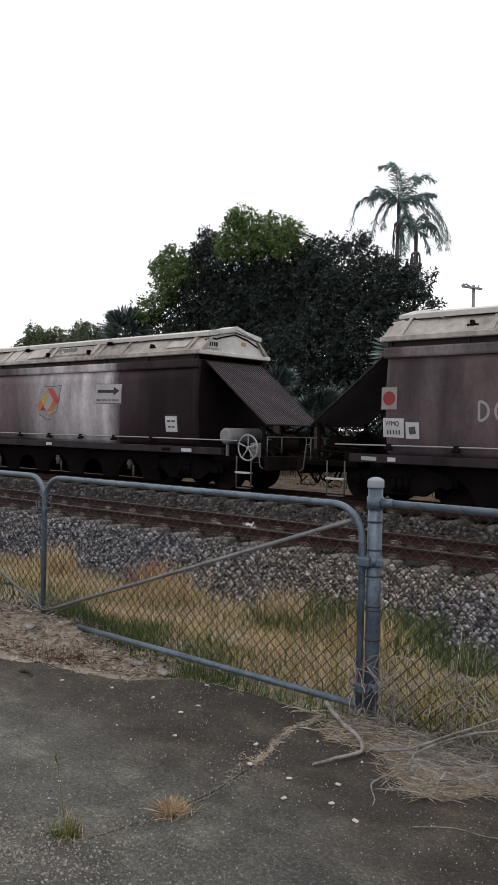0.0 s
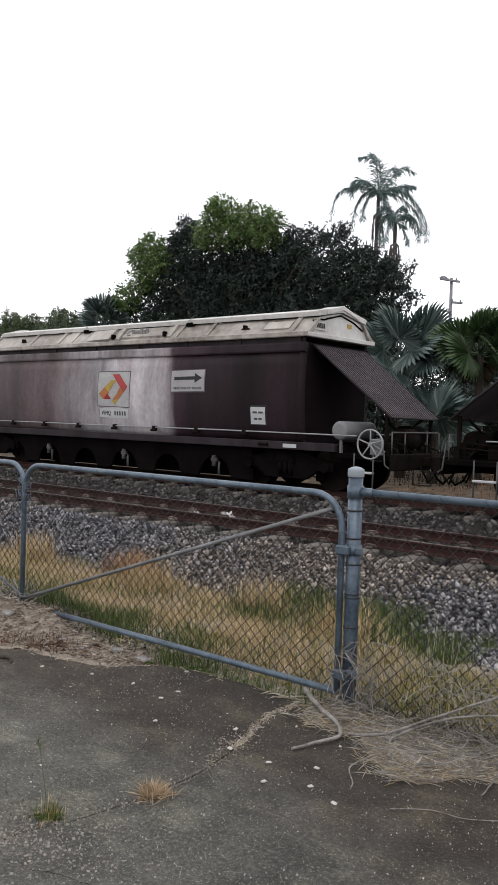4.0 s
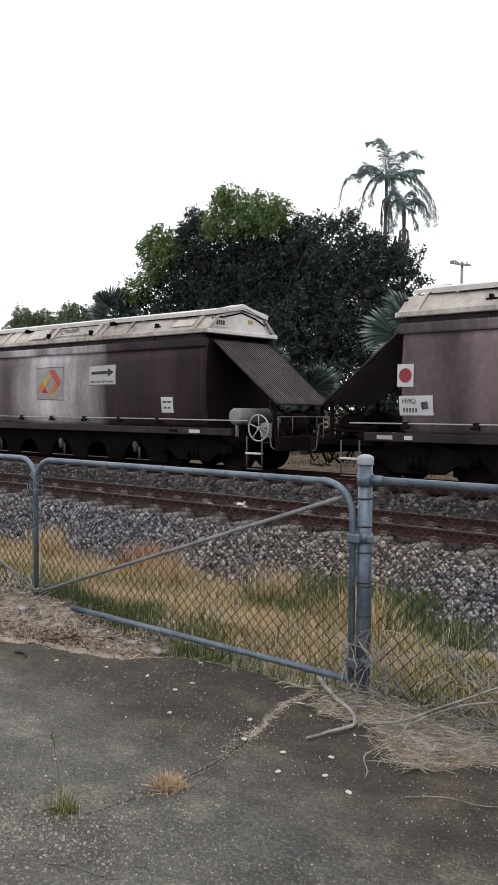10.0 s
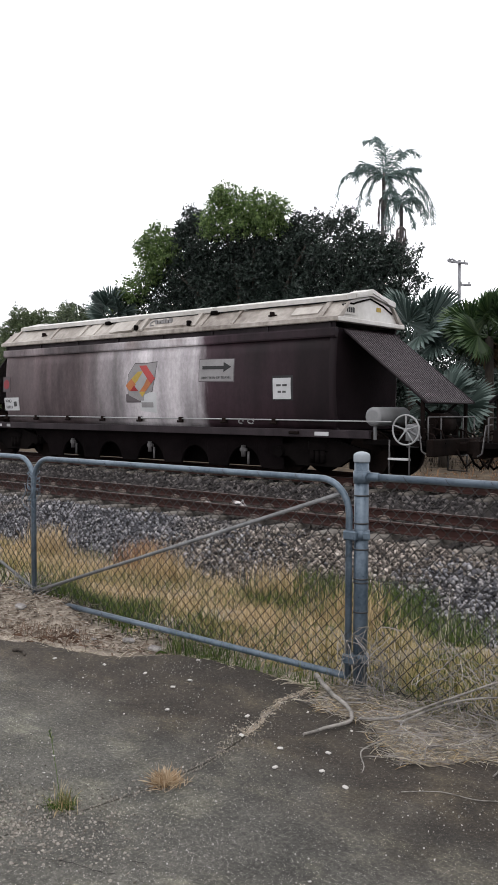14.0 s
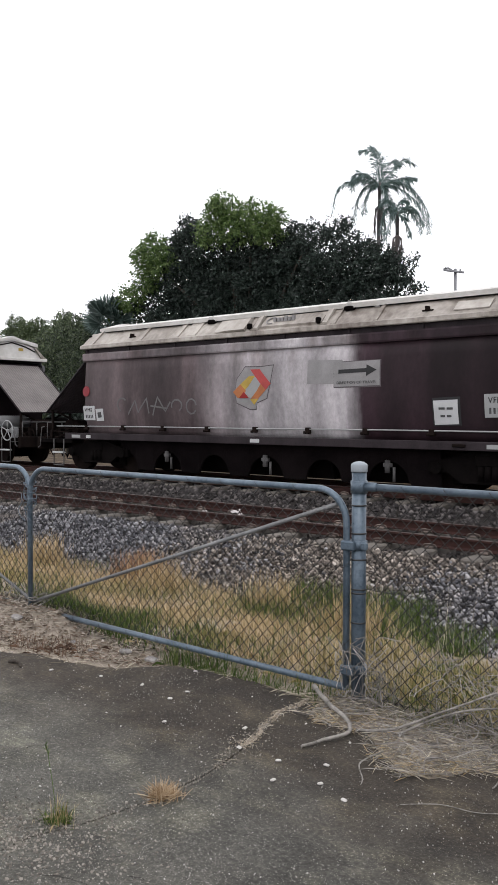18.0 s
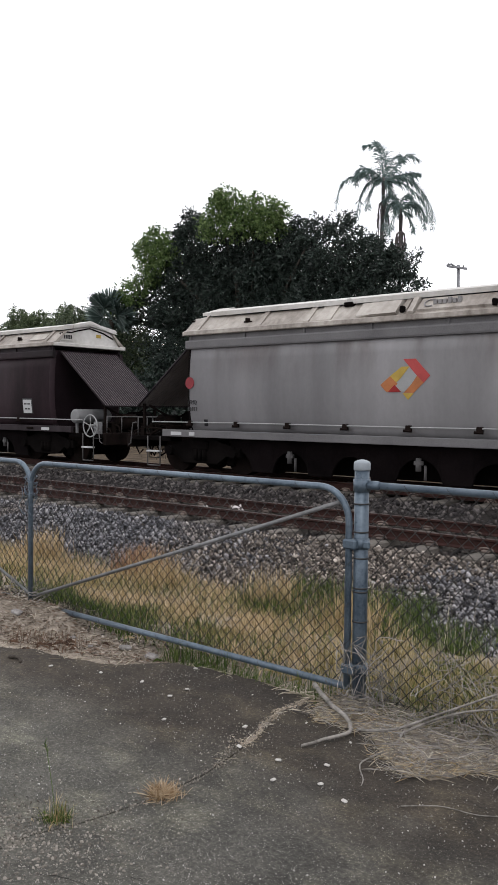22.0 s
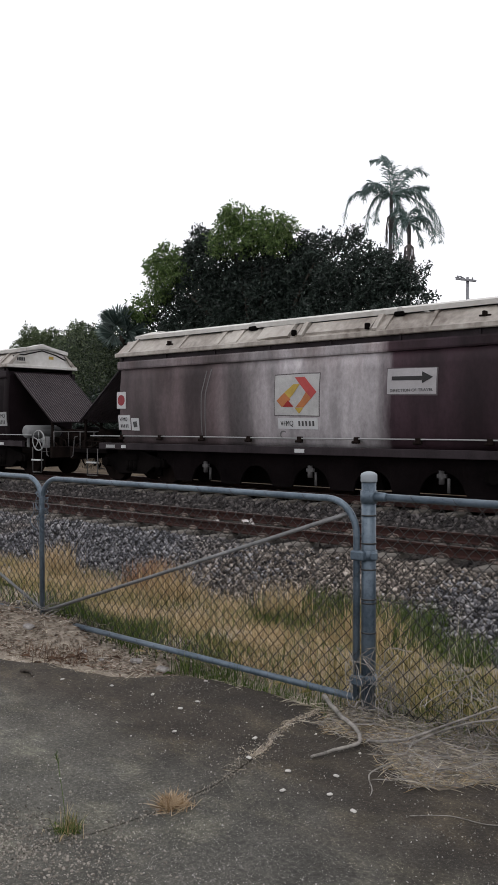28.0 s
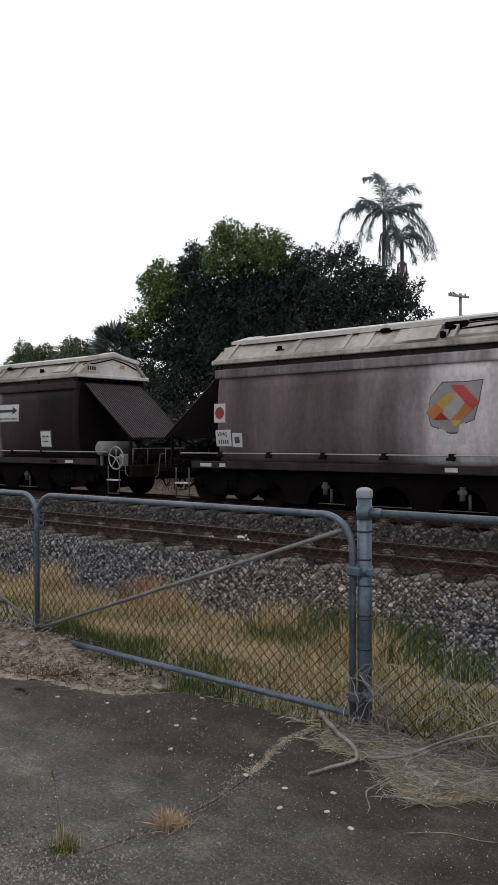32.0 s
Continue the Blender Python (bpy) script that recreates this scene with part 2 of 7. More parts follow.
CONCRETE = surface("sleeper_concrete", (0.085, 0.076, 0.066), (0.19, 0.172, 0.152), 3, 50, 0.9, random_tint=0.35)
CLIP = surface("fastening_steel", (0.074, 0.0444, 0.0333), (0.3108, 0.2664, 0.2368), 9, 60, 0.7, random_tint=0.5)


# ---------------------------------------------------------------- mesh tools
class Solid:
    """Collects vertices and faces, then makes one mesh."""

    def __init__(self):
        self.v, self.f, self.s, self.mi = [], [], [], []

    def add(self, verts, faces, smooth=False, mi=0):
        n = len(self.v)
        self.v.extend(tuple(p) for p in verts)
        self.f.extend(tuple(i + n for i in f) for f in faces)
        self.s.extend([smooth] * len(faces))
        self.mi.extend([mi] * len(faces))
        return self

    def box(self, x0, x1, y0, y1, z0, z1, c=0.0, m=None, mi=0):
        """A box; c chamfers its edges; m places it."""
        if c <= 0:
            vs = [(x, y, z) for x in (x0, x1) for y in (y0, y1) for z in (z0, z1)]
            fs = [(0, 1, 3, 2), (4, 6, 7, 5), (0, 4, 5, 1), (2, 3, 7, 6), (0, 2, 6, 4), (1, 5, 7, 3)]
        else:
            c = min(c, (x1 - x0) / 2.2, (y1 - y0) / 2.2, (z1 - z0) / 2.2)
            bm = bmesh.new()
            bmesh.ops.create_cube(bm, size=1)
            for v in bm.verts:
                v.co = ((x0 + x1) / 2 + v.co.x * (x1 - x0), (y0 + y1) / 2 + v.co.y * (y1 - y0), (z0 + z1) / 2 + v.co.z * (z1 - z0))
            bmesh.ops.bevel(bm, geom=bm.edges[:], offset=c, segments=1, affect="EDGES")
            bm.verts.index_update()
            vs = [v.co.copy() for v in bm.verts]
            fs = [[v.index for v in f.verts] for f in bm.faces]
            bm.free()
        if m is not None:
            vs = [m @ Vector(p) for p in vs]
        return self.add(vs, fs, False, mi)

    def tube(self, pts, r, n=8, caps=True, smooth=True, taper=None, mi=0):
        """A round bar along points; r may be one radius or one for each point."""
        pts = [Vector(p) for p in pts]
        rr = list(r) if isinstance(r, (list, tuple)) else [r] * len(pts)
        vs, fs, up = [], [], None
        for i, p in enumerate(pts):
            d = (pts[min(i + 1, len(pts) - 1)] - pts[max(i - 1, 0)]).normalized()
            if up is None:
                up = d.cross(Vector((0, 0, 1)) if abs(d.z) < 0.9 else Vector((1, 0, 0))).normalized()
            else:
                up = (up - d * up.dot(d)).normalized()
            side = d.cross(up)
            for k in range(n):
                a = 2 * math.pi * k / n
                vs.append(p + (up * math.cos(a) + side * math.sin(a)) * rr[i])
        for i in range(len(pts) - 1):
            for k in range(n):
                k2 = (k + 1) % n
                fs.append((i * n + k, i * n + k2, (i + 1) * n + k2, (i + 1) * n + k))
        self.add(vs, fs, smooth, mi)
        if caps:
            base = len(self.v) - len(vs)
            self.f.append(tuple(base + k for k in range(n))[::-1])
            self.f.append(tuple(base + (len(pts) - 1) * n + k for k in range(n)))
            self.s.extend([False, False])
            self.mi.extend([mi, mi])
        return self

    def extrude(self, profile, axis, a, b, mi=0, smooth=False):
        """A closed 2D outline drawn out along an axis (0 x, 1 y, 2 z) from a to b."""
        def at(u, w, t):
            return {0: (t, u, w), 1: (u, t, w), 2: (u, w, t)}[axis]
        n = len(profile)
        vs = [at(u, w, a) for u, w in profile] + [at(u, w, b) for u, w in profile]
        fs = [(i, (i + 1) % n, n + (i + 1) % n, n + i) for i in range(n)]
        self.add(vs, fs, smooth, mi)
        base = len(self.v) - 2 * n
        self.f.append(tuple(base + i for i in range(n))[::-1])
        self.f.append(tuple(base + n + i for i in range(n)))
        self.s.extend([False, False])
        self.mi.extend([mi, mi])
        return self

    def mesh(self, name, *mats):
        me = bpy.data.meshes.new(name)
        me.from_pydata([tuple(p) for p in self.v], [], self.f)
        me.polygons.foreach_set("use_smooth", self.s)
        if len(mats) > 1:
            me.polygons.foreach_set("material_index", self.mi)
        for m in mats:
            me.materials.append(m)
        me.update()
        bm = bmesh.new()
        bm.from_mesh(me)
        if len(bm.faces) < 60000:
            bmesh.ops.recalc_face_normals(bm, faces=bm.faces)
            bm.to_mesh(me)
        bm.free()
        return me


def part(name, solid, material, parent=None, label="", kind=""):
    me = solid if isinstance(solid, bpy.types.Mesh) else solid.mesh(name, *(material if isinstance(material, (list, tuple)) else [material]))
    ob = new(name, me)
    ob.parent = parent
    return tagged(ob, label, kind=kind)


def thing(name, label, category, m=Matrix(), group="", kind=""):
    ob = new(name)
    ob.empty_display_size = 0.2
    ob.matrix_basis = m
    return tagged(ob, label, category, group, kind)


def circle(r, n, cx=0.0, cy=0.0, start=0.0):
    return [(cx + r * math.cos(start + 2 * math.pi * k / n), cy + r * math.sin(start + 2 * math.pi * k / n)) for k in range(n)]


def wavy(pts, n, amp, seed):
    out = []
    m = len(pts) - 1
    for k in range(n + 1):
        u = m * k / n
        i = min(int(u), m - 1)
        p = [Vector(pts[max(i - 1, 0)]), Vector(pts[i]), Vector(pts[i + 1]), Vector(pts[min(i + 2, m)])]
        t = u - i
        q = 0.5 * ((2 * p[1]) + (p[2] - p[0]) * t + (2 * p[0] - 5 * p[1] + 4 * p[2] - p[3]) * t * t + (3 * p[1] - p[0] - 3 * p[2] + p[3]) * t ** 3)
        out.append(q + noise.noise_vector(Vector((k * 0.7, seed, 0))) * amp)
    return out


# ---------------------------------------------------------------- ground
RAIL1, RAIL2 = 0.14, 0.28          # rail-head heights of the near and the far track
TRACK1, TRACK2 = 9.8685, 13.58     # track centre lines
FENCE_Y = 4.2


def ground_height(x, y):
    """Verge, shallow drain, ballast bank, yard behind."""
    prof = ((-900, -0.05), (3.3, -0.05), (4.4, -0.05), (5.6, -0.22), (6.6, -0.34), (7.0, -0.33), (8.55, -0.09), (11.3, -0.08), (11.9, -0.02),
            (12.3, 0.06), (15.4, 0.06), (16.6, -0.12), (19, 0.1), (24, 0.3), (60, 1.0), (4000, 1.0))
    for (y0, z0), (y1, z1) in zip(prof, prof[1:]):
        if y <= y1:
            k = (y - y0) / (y1 - y0)
            z = z0 + (z1 - z0) * k
            break
    if 4.2 < y < 8.4:
        z += 0.05 * noise.noise(Vector((x * 0.6, y * 0.9, 3.0))) + 0.02 * noise.noise(Vector((x * 3, y * 3, 1.0)))
    if -8 < x < -4 and 3 < y < 6:
        z += 0.14 / (1 + math.exp((x + 4.93) / 0.05)) / (1 + math.exp((-6.6 - x) / 0.15)) * math.exp(-((y - 4.16) / 0.30) ** 2)
    return z


def axis_steps(*spans):
    out = []
    for a, b, step in spans:
        n = max(1, round((b - a) / step))
        out += [a + (b - a) * i / n for i in range(n)]
    return out + [spans[-1][1]]


xs = axis_steps((-4000, -200, 900), (-200, -40, 20), (-40, -22, 3), (-22, -6, 0.22), (-6, -3.4, 0.08), (-3.4, 3, 0.22), (3, 40, 6), (40, 200, 40), (200, 4000, 900))
ys = axis_steps((-4000, -100, 900), (-100, -6, 12), (-6, 3, 1.5), (3, 4.8, 0.08), (4.8, 9, 0.16), (9, 18, 0.5), (18, 60, 6), (60, 300, 60), (300, 4000, 900))
g = Solid()
g.add([(x, y, ground_height(x, y)) for y in ys for x in xs],
      [(j * len(xs) + i, j * len(xs) + i + 1, (j + 1) * len(xs) + i + 1, (j + 1) * len(xs) + i) for j in range(len(ys) - 1) for i in range(len(xs) - 1)], True)
EARTH = surface("dry_verge_earth", (0.074, 0.0629, 0.0459), (0.1776, 0.1517, 0.1147), 0.9, 22, 0.95, bumps=0.7, dist=0.02)
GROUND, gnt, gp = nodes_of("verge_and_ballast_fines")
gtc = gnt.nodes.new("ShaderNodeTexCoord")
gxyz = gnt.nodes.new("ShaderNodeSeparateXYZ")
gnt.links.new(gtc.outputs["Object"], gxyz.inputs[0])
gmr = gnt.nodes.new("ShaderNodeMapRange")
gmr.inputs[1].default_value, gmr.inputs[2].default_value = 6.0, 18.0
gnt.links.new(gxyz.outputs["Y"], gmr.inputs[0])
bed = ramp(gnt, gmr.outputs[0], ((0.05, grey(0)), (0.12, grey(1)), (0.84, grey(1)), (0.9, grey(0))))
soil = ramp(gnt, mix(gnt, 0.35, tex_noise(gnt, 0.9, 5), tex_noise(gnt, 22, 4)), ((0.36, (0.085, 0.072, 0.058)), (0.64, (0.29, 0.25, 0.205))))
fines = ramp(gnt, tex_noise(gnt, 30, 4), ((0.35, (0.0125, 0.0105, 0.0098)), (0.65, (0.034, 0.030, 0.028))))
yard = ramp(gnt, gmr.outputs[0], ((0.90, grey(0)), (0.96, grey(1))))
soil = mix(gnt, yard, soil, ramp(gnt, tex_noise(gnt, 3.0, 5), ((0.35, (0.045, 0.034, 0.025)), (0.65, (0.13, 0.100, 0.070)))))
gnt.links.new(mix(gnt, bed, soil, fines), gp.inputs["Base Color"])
gp.inputs["Roughness"].default_value = 0.95
gp.inputs["Specular IOR Level"].default_value = 0.15
bump(gnt, gp, tex_noise(gnt, 22, 4), 0.7, 0.02)
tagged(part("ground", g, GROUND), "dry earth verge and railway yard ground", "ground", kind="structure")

# ---------------------------------------------------------------- pavement
def pave_edge(x):
    """Ragged back edge of the pavement, along the fence."""
    pts = ((-40, 3.0), (-6.5, 3.15), (-4.89, 3.46), (-4.66, 3.57), (-4.25, 3.62), (-3.97, 3.72), (-3.72, 4.00), (-3.17, 4.08), (-2.72, 4.04), (-2.60, 3.86), (-2.42, 3.83), (-2.25, 3.84), (-2.05, 3.62), (-1.95, 3.52), (-1.83, 3.56), (-1.62, 3.76), (-1.2, 3.95), (0, 4.1), (40, 4.1))
    for (x0, y0), (x1, y1) in zip(pts, pts[1:]):
        if x <= x1:
            return y0 + (y1 - y0) * (x - x0) / (x1 - x0) + 0.035 * noise.noise(Vector((x * 7, 0, 0))) + 0.015 * noise.noise(Vector((x * 30, 2, 0)))
    return 4.1


CRACK = ((-2.74, 4.08), (-2.74, 3.9), (-2.73, 3.75), (-2.65, 3.52), (-2.60, 3.36), (-2.53, 3.18), (-2.49, 2.87), (-2.50, 2.60), (-2.53, 2.39), (-2.60, 2.16), (-2.58, 2.0), (-2.9, 1.4), (-3.1, -8.0))


def crack_x(y):
    for (x0, y0), (x1, y1) in zip(CRACK, CRACK[1:]):
        if y >= y1:
            return x0 + (x1 - x0) * (y - y0) / (y1 - y0) + 0.012 * noise.noise(Vector((0, y * 9, 5))) + 0.006 * noise.noise(Vector((0, y * 31, 5)))
    return -3.1


def pave_material():
    m, nt, p = nodes_of("old_dark_pavement")
    broad = ramp(nt, tex_noise(nt, 0.55, 5, 0.6), ((0.34, (0.046, 0.0440, 0.0380)), (0.66, (0.075, 0.0725, 0.0615))))
    mid = ramp(nt, tex_noise(nt, 3.2, 8, 0.75), ((0.32, grey(0.50)), (0.68, grey(1.58))))
    col = mix(nt, 1.0, broad, mid, "MULTIPLY")
    vo = nt.nodes.new("ShaderNodeTexVoronoi")
    vo.inputs["Scale"].default_value = 175
    tc = nt.nodes.new("ShaderNodeTexCoord")
    nt.links.new(tc.outputs["Object"], vo.inputs["Vector"])
    grit = ramp(nt, vo.outputs["Distance"], ((0.0, grey(1.0)), (0.22, grey(1.0)), (0.34, grey(0.0))))
    pick = nt.nodes.new("ShaderNodeSeparateColor")
    nt.links.new(vo.outputs["Color"], pick.inputs[0])
    sel = ramp(nt, pick.outputs[0], ((0.40, grey(0)), (0.70, grey(1))))
    f = mix(nt, 1.0, grit, sel, "MULTIPLY")
    col = mix(nt, f, col, ramp(nt, pick.outputs[1], ((0, (0.085, 0.082, 0.073)), (0.7, (0.205, 0.198, 0.180)), (1, (0.40, 0.385, 0.355)))))
    speck = ramp(nt, tex_noise(nt, 60, 5, 0.8), ((0.36, grey(0.66)), (0.5, grey(0.95)), (0.66, grey(1.9))))
    col = mix(nt, 1.0, col, speck, "MULTIPLY")
    # pale lichen-grey patches
    patch = ramp(nt, tex_noise(nt, 2.3, 8, 0.68, "Object", (1, 1.7, 1)), ((0.50, grey(0)), (0.64, grey(1))))
    col = mix(nt, patch, col, mix(nt, 1.0, col, (1.62, 1.62, 1.48), "MULTIPLY"))
    xyz = nt.nodes.new("ShaderNodeSeparateXYZ")
    nt.links.new(tc.outputs["Object"], xyz.inputs[0])
    wob = nt.nodes.new("ShaderNodeMath")
    wob.operation = "MULTIPLY_ADD"
    nt.links.new(tex_noise(nt, 0.9, 6, 0.65), wob.inputs[0])
    wob.inputs[1].default_value = 1.6
    nt.links.new(xyz.outputs["Y"], wob.inputs[2])
    mr = nt.nodes.new("ShaderNodeMapRange")
    mr.inputs[1].default_value, mr.inputs[2].default_value = 3.5, 4.1
    nt.links.new(wob.outputs[0], mr.inputs[0])
    col = mix(nt, mr.outputs[0], col, mix(nt, 1.0, col, (0.45, 0.385, 0.345), "MULTIPLY"))
    nt.links.new(col, p.inputs["Base Color"])
    p.inputs["Roughness"].default_value = 0.88
    p.inputs["Specular IOR Level"].default_value = 0.25
    h = mix(nt, 0.5, vo.outputs["Distance"], tex_noise(nt, 45, 4, 0.7))
    bump(nt, p, h, 0.6, 0.006)
    return m


PAVE = pave_material()


def slab(x_of_left, x_of_right, y0, rows, warp):
    """One pavement slab between two ragged sides and the ragged back edge."""
    s = Solid()
    vs, cols = [], 190
    for j in range(rows + 1):
        row = []
        k = (j / rows) ** 0.6
        for i in range(cols + 1):
            u = warp(i / cols)
            # side limits at this depth
            yy = y0 + (4.3 - y0) * k
            xl, xr = x_of_left(yy), x_of_right(yy)
            x = xl + (xr - xl) * u
            y = y0 + (pave_edge(x) - y0) * k
            x = x_of_left(y) + (x_of_right(y) - x_of_left(y)) * u
            row.append((x, y, 0.004 * noise.noise(Vector((x * 0.8, y * 0.8, 0)))))
        vs.append(row)
    top = [p for row in vs for p in row]
    n = cols + 1
    s.add(top, [(j * n + i, j * n + i + 1, (j + 1) * n + i + 1, (j + 1) * n + i) for j in range(rows) for i in range(cols)], True)
    rim = [vs[j][0] for j in range(rows + 1)] + vs[rows][1:] + [vs[j][cols] for j in range(rows - 1, -1, -1)]
    k = len(rim)
    s.add(rim + [(x, y, -0.09) for x, y, z in rim], [(i, i + 1, k + i + 1, k + i) for i in range(k - 1)])
    return s


pavement = thing("pavement", "dark weathered pavement with cracks and pale grit", "pavement", kind="structure")
part("slab", slab(lambda y: crack_x(y) + 0.004, lambda y: 9.0 + y * 0.1, -8.0, 40, lambda u: u * u), PAVE, pavement)
part("slab", slab(lambda y: -22.0, lambda y: crack_x(y) - 0.004, -8.0, 40, lambda u: 1 - (1 - u) ** 2), PAVE, pavement)
s = Solid().box(-30, 12, -12, 3.0, -0.12, -0.032)
part("bedding", s, EARTH, pavement)
CRACKED = surface("dirt_filled_crack", (0.012, 0.011, 0.010), (0.035, 0.032, 0.029), 20, 80, 0.95)
for seed, way in ((1, [(-2.36, 2.03), (-2.32, 2.06), (-2.26, 2.085), (-2.18, 2.10), (-2.14, 2.11), (-2.10, 2.14)]), (2, [(-2.13, 2.22), (-2.10, 2.235), (-2.07, 2.24)])):
    s = Solid()
    jag = [(x + 0.012 * noise.noise(Vector((x * 40, seed, 0))), y + 0.012 * noise.noise(Vector((x * 40, seed, 7))), 0.0025 + 0.004 * noise.noise(Vector((x * 0.8, y * 0.8, 0)))) for k in range(len(way) - 1) for x, y in [(way[k][0] + (way[k + 1][0] - way[k][0]) * q / 4, way[k][1] + (way[k + 1][1] - way[k][1]) * q / 4) for q in range(4)]]
    part("crack", s.tube(jag, [0.0007 + 0.0009 * abs(noise.noise(Vector((k * 0.9, seed, 3)))) for k in range(len(jag))], 5), CRACKED, pavement, "thin dirt-filled crack")

# ---------------------------------------------------------------- railway tracks
SLEEPER = 0.685


def rail_profile(h):
    return [(-0.055, h - 0.136), (0.055, h - 0.136), (0.055, h - 0.124), (0.010, h - 0.106), (0.008, h - 0.036), (0.033, h - 0.026), (0.033, h - 0.004), (0.028, h),
            (-0.028, h), (-0.033, h - 0.004), (-0.033, h - 0.026), (-0.008, h - 0.036), (-0.010, h - 0.106), (-0.055, h - 0.124)]


def railway_track(cy, h, phase, label):
    t = thing("railway_track", label, "railway track", kind="structure")
    for k, side in enumerate((-0.5685, 0.5685)):
        s = Solid().extrude([(cy + side + u, w) for u, w in rail_profile(h)], 0, -90, 40)
        for i, f in enumerate(s.f):
            idx = sorted(set(v % 14 for v in f))
            if idx in ([6, 7], [7, 8], [8, 9]):
                s.mi[i] = 1
        part("rail", s, (RAIL, RAILTOP), t)
    sl = Solid().box(-0.11, 0.11, -1.06, 1.06, -0.2, 0, 0.02).mesh("sleeper", CONCRETE)
    c = Solid()
    c.tube([(-0.09, 0.0, 0.0), (-0.07, 0, 0.035), (0.0, 0.01, 0.045), (0.07, 0, 0.035), (0.09, 0.03, 0.0)], 0.011, 5)
    c.box(-0.05, 0.05, -0.03, 0.04, -0.01, 0.022, 0.008)
    cm = c.mesh("rail_clip", CLIP)
    n = 62
    for i in range(n):
        x = phase + (i - 46) * SLEEPER
        o = part("sleeper", sl, None, t)
        o.matrix_basis = pose(x + random.uniform(-0.02, 0.02), cy + random.uniform(-0.03, 0.03), h - 0.146 + random.uniform(-0.006, 0.004), 0, random.uniform(-0.6, 0.6), random.uniform(-0.8, 0.8))
        if -17 < x < 1:
            for side in (-0.5685, 0.5685):
                for d in (-1, 1):
                    q = part("rail_clip", cm, None, t)
                    q.matrix_basis = pose(x, cy + side + d * 0.085, h - 0.137, 0, 0, 90 - 90 * d)
    return t


railway_track(TRACK1, RAIL1, -4.186, "empty railway track with rusty rails on concrete sleepers")
railway_track(TRACK2, RAIL2, -4.5, "railway track under the train on concrete sleepers")


# ---------------------------------------------------------------- hopper wagons
def side_curve():
    """Bulged side: (out from centre, height)."""
    return [(1.10, 0.86), (1.155, 0.95), (1.20, 1.15), (1.235, 1.4), (1.25, 1.7), (1.245, 2.0), (1.225, 2.25), (1.195, 2.51)]


SLIM = 0.864                       # the body is this much narrower than the wide loading gauge
slimmed = set()


def narrow(ob):
    """Draws a wagon part and its sub-parts in to the body's width."""
    for o in (ob, *ob.children):
        if o.data.name not in slimmed:
            slimmed.add(o.data.name)
            o.data.transform(Matrix.Diagonal((1, SLIM, 1, 1)))
        o.location.y *= SLIM


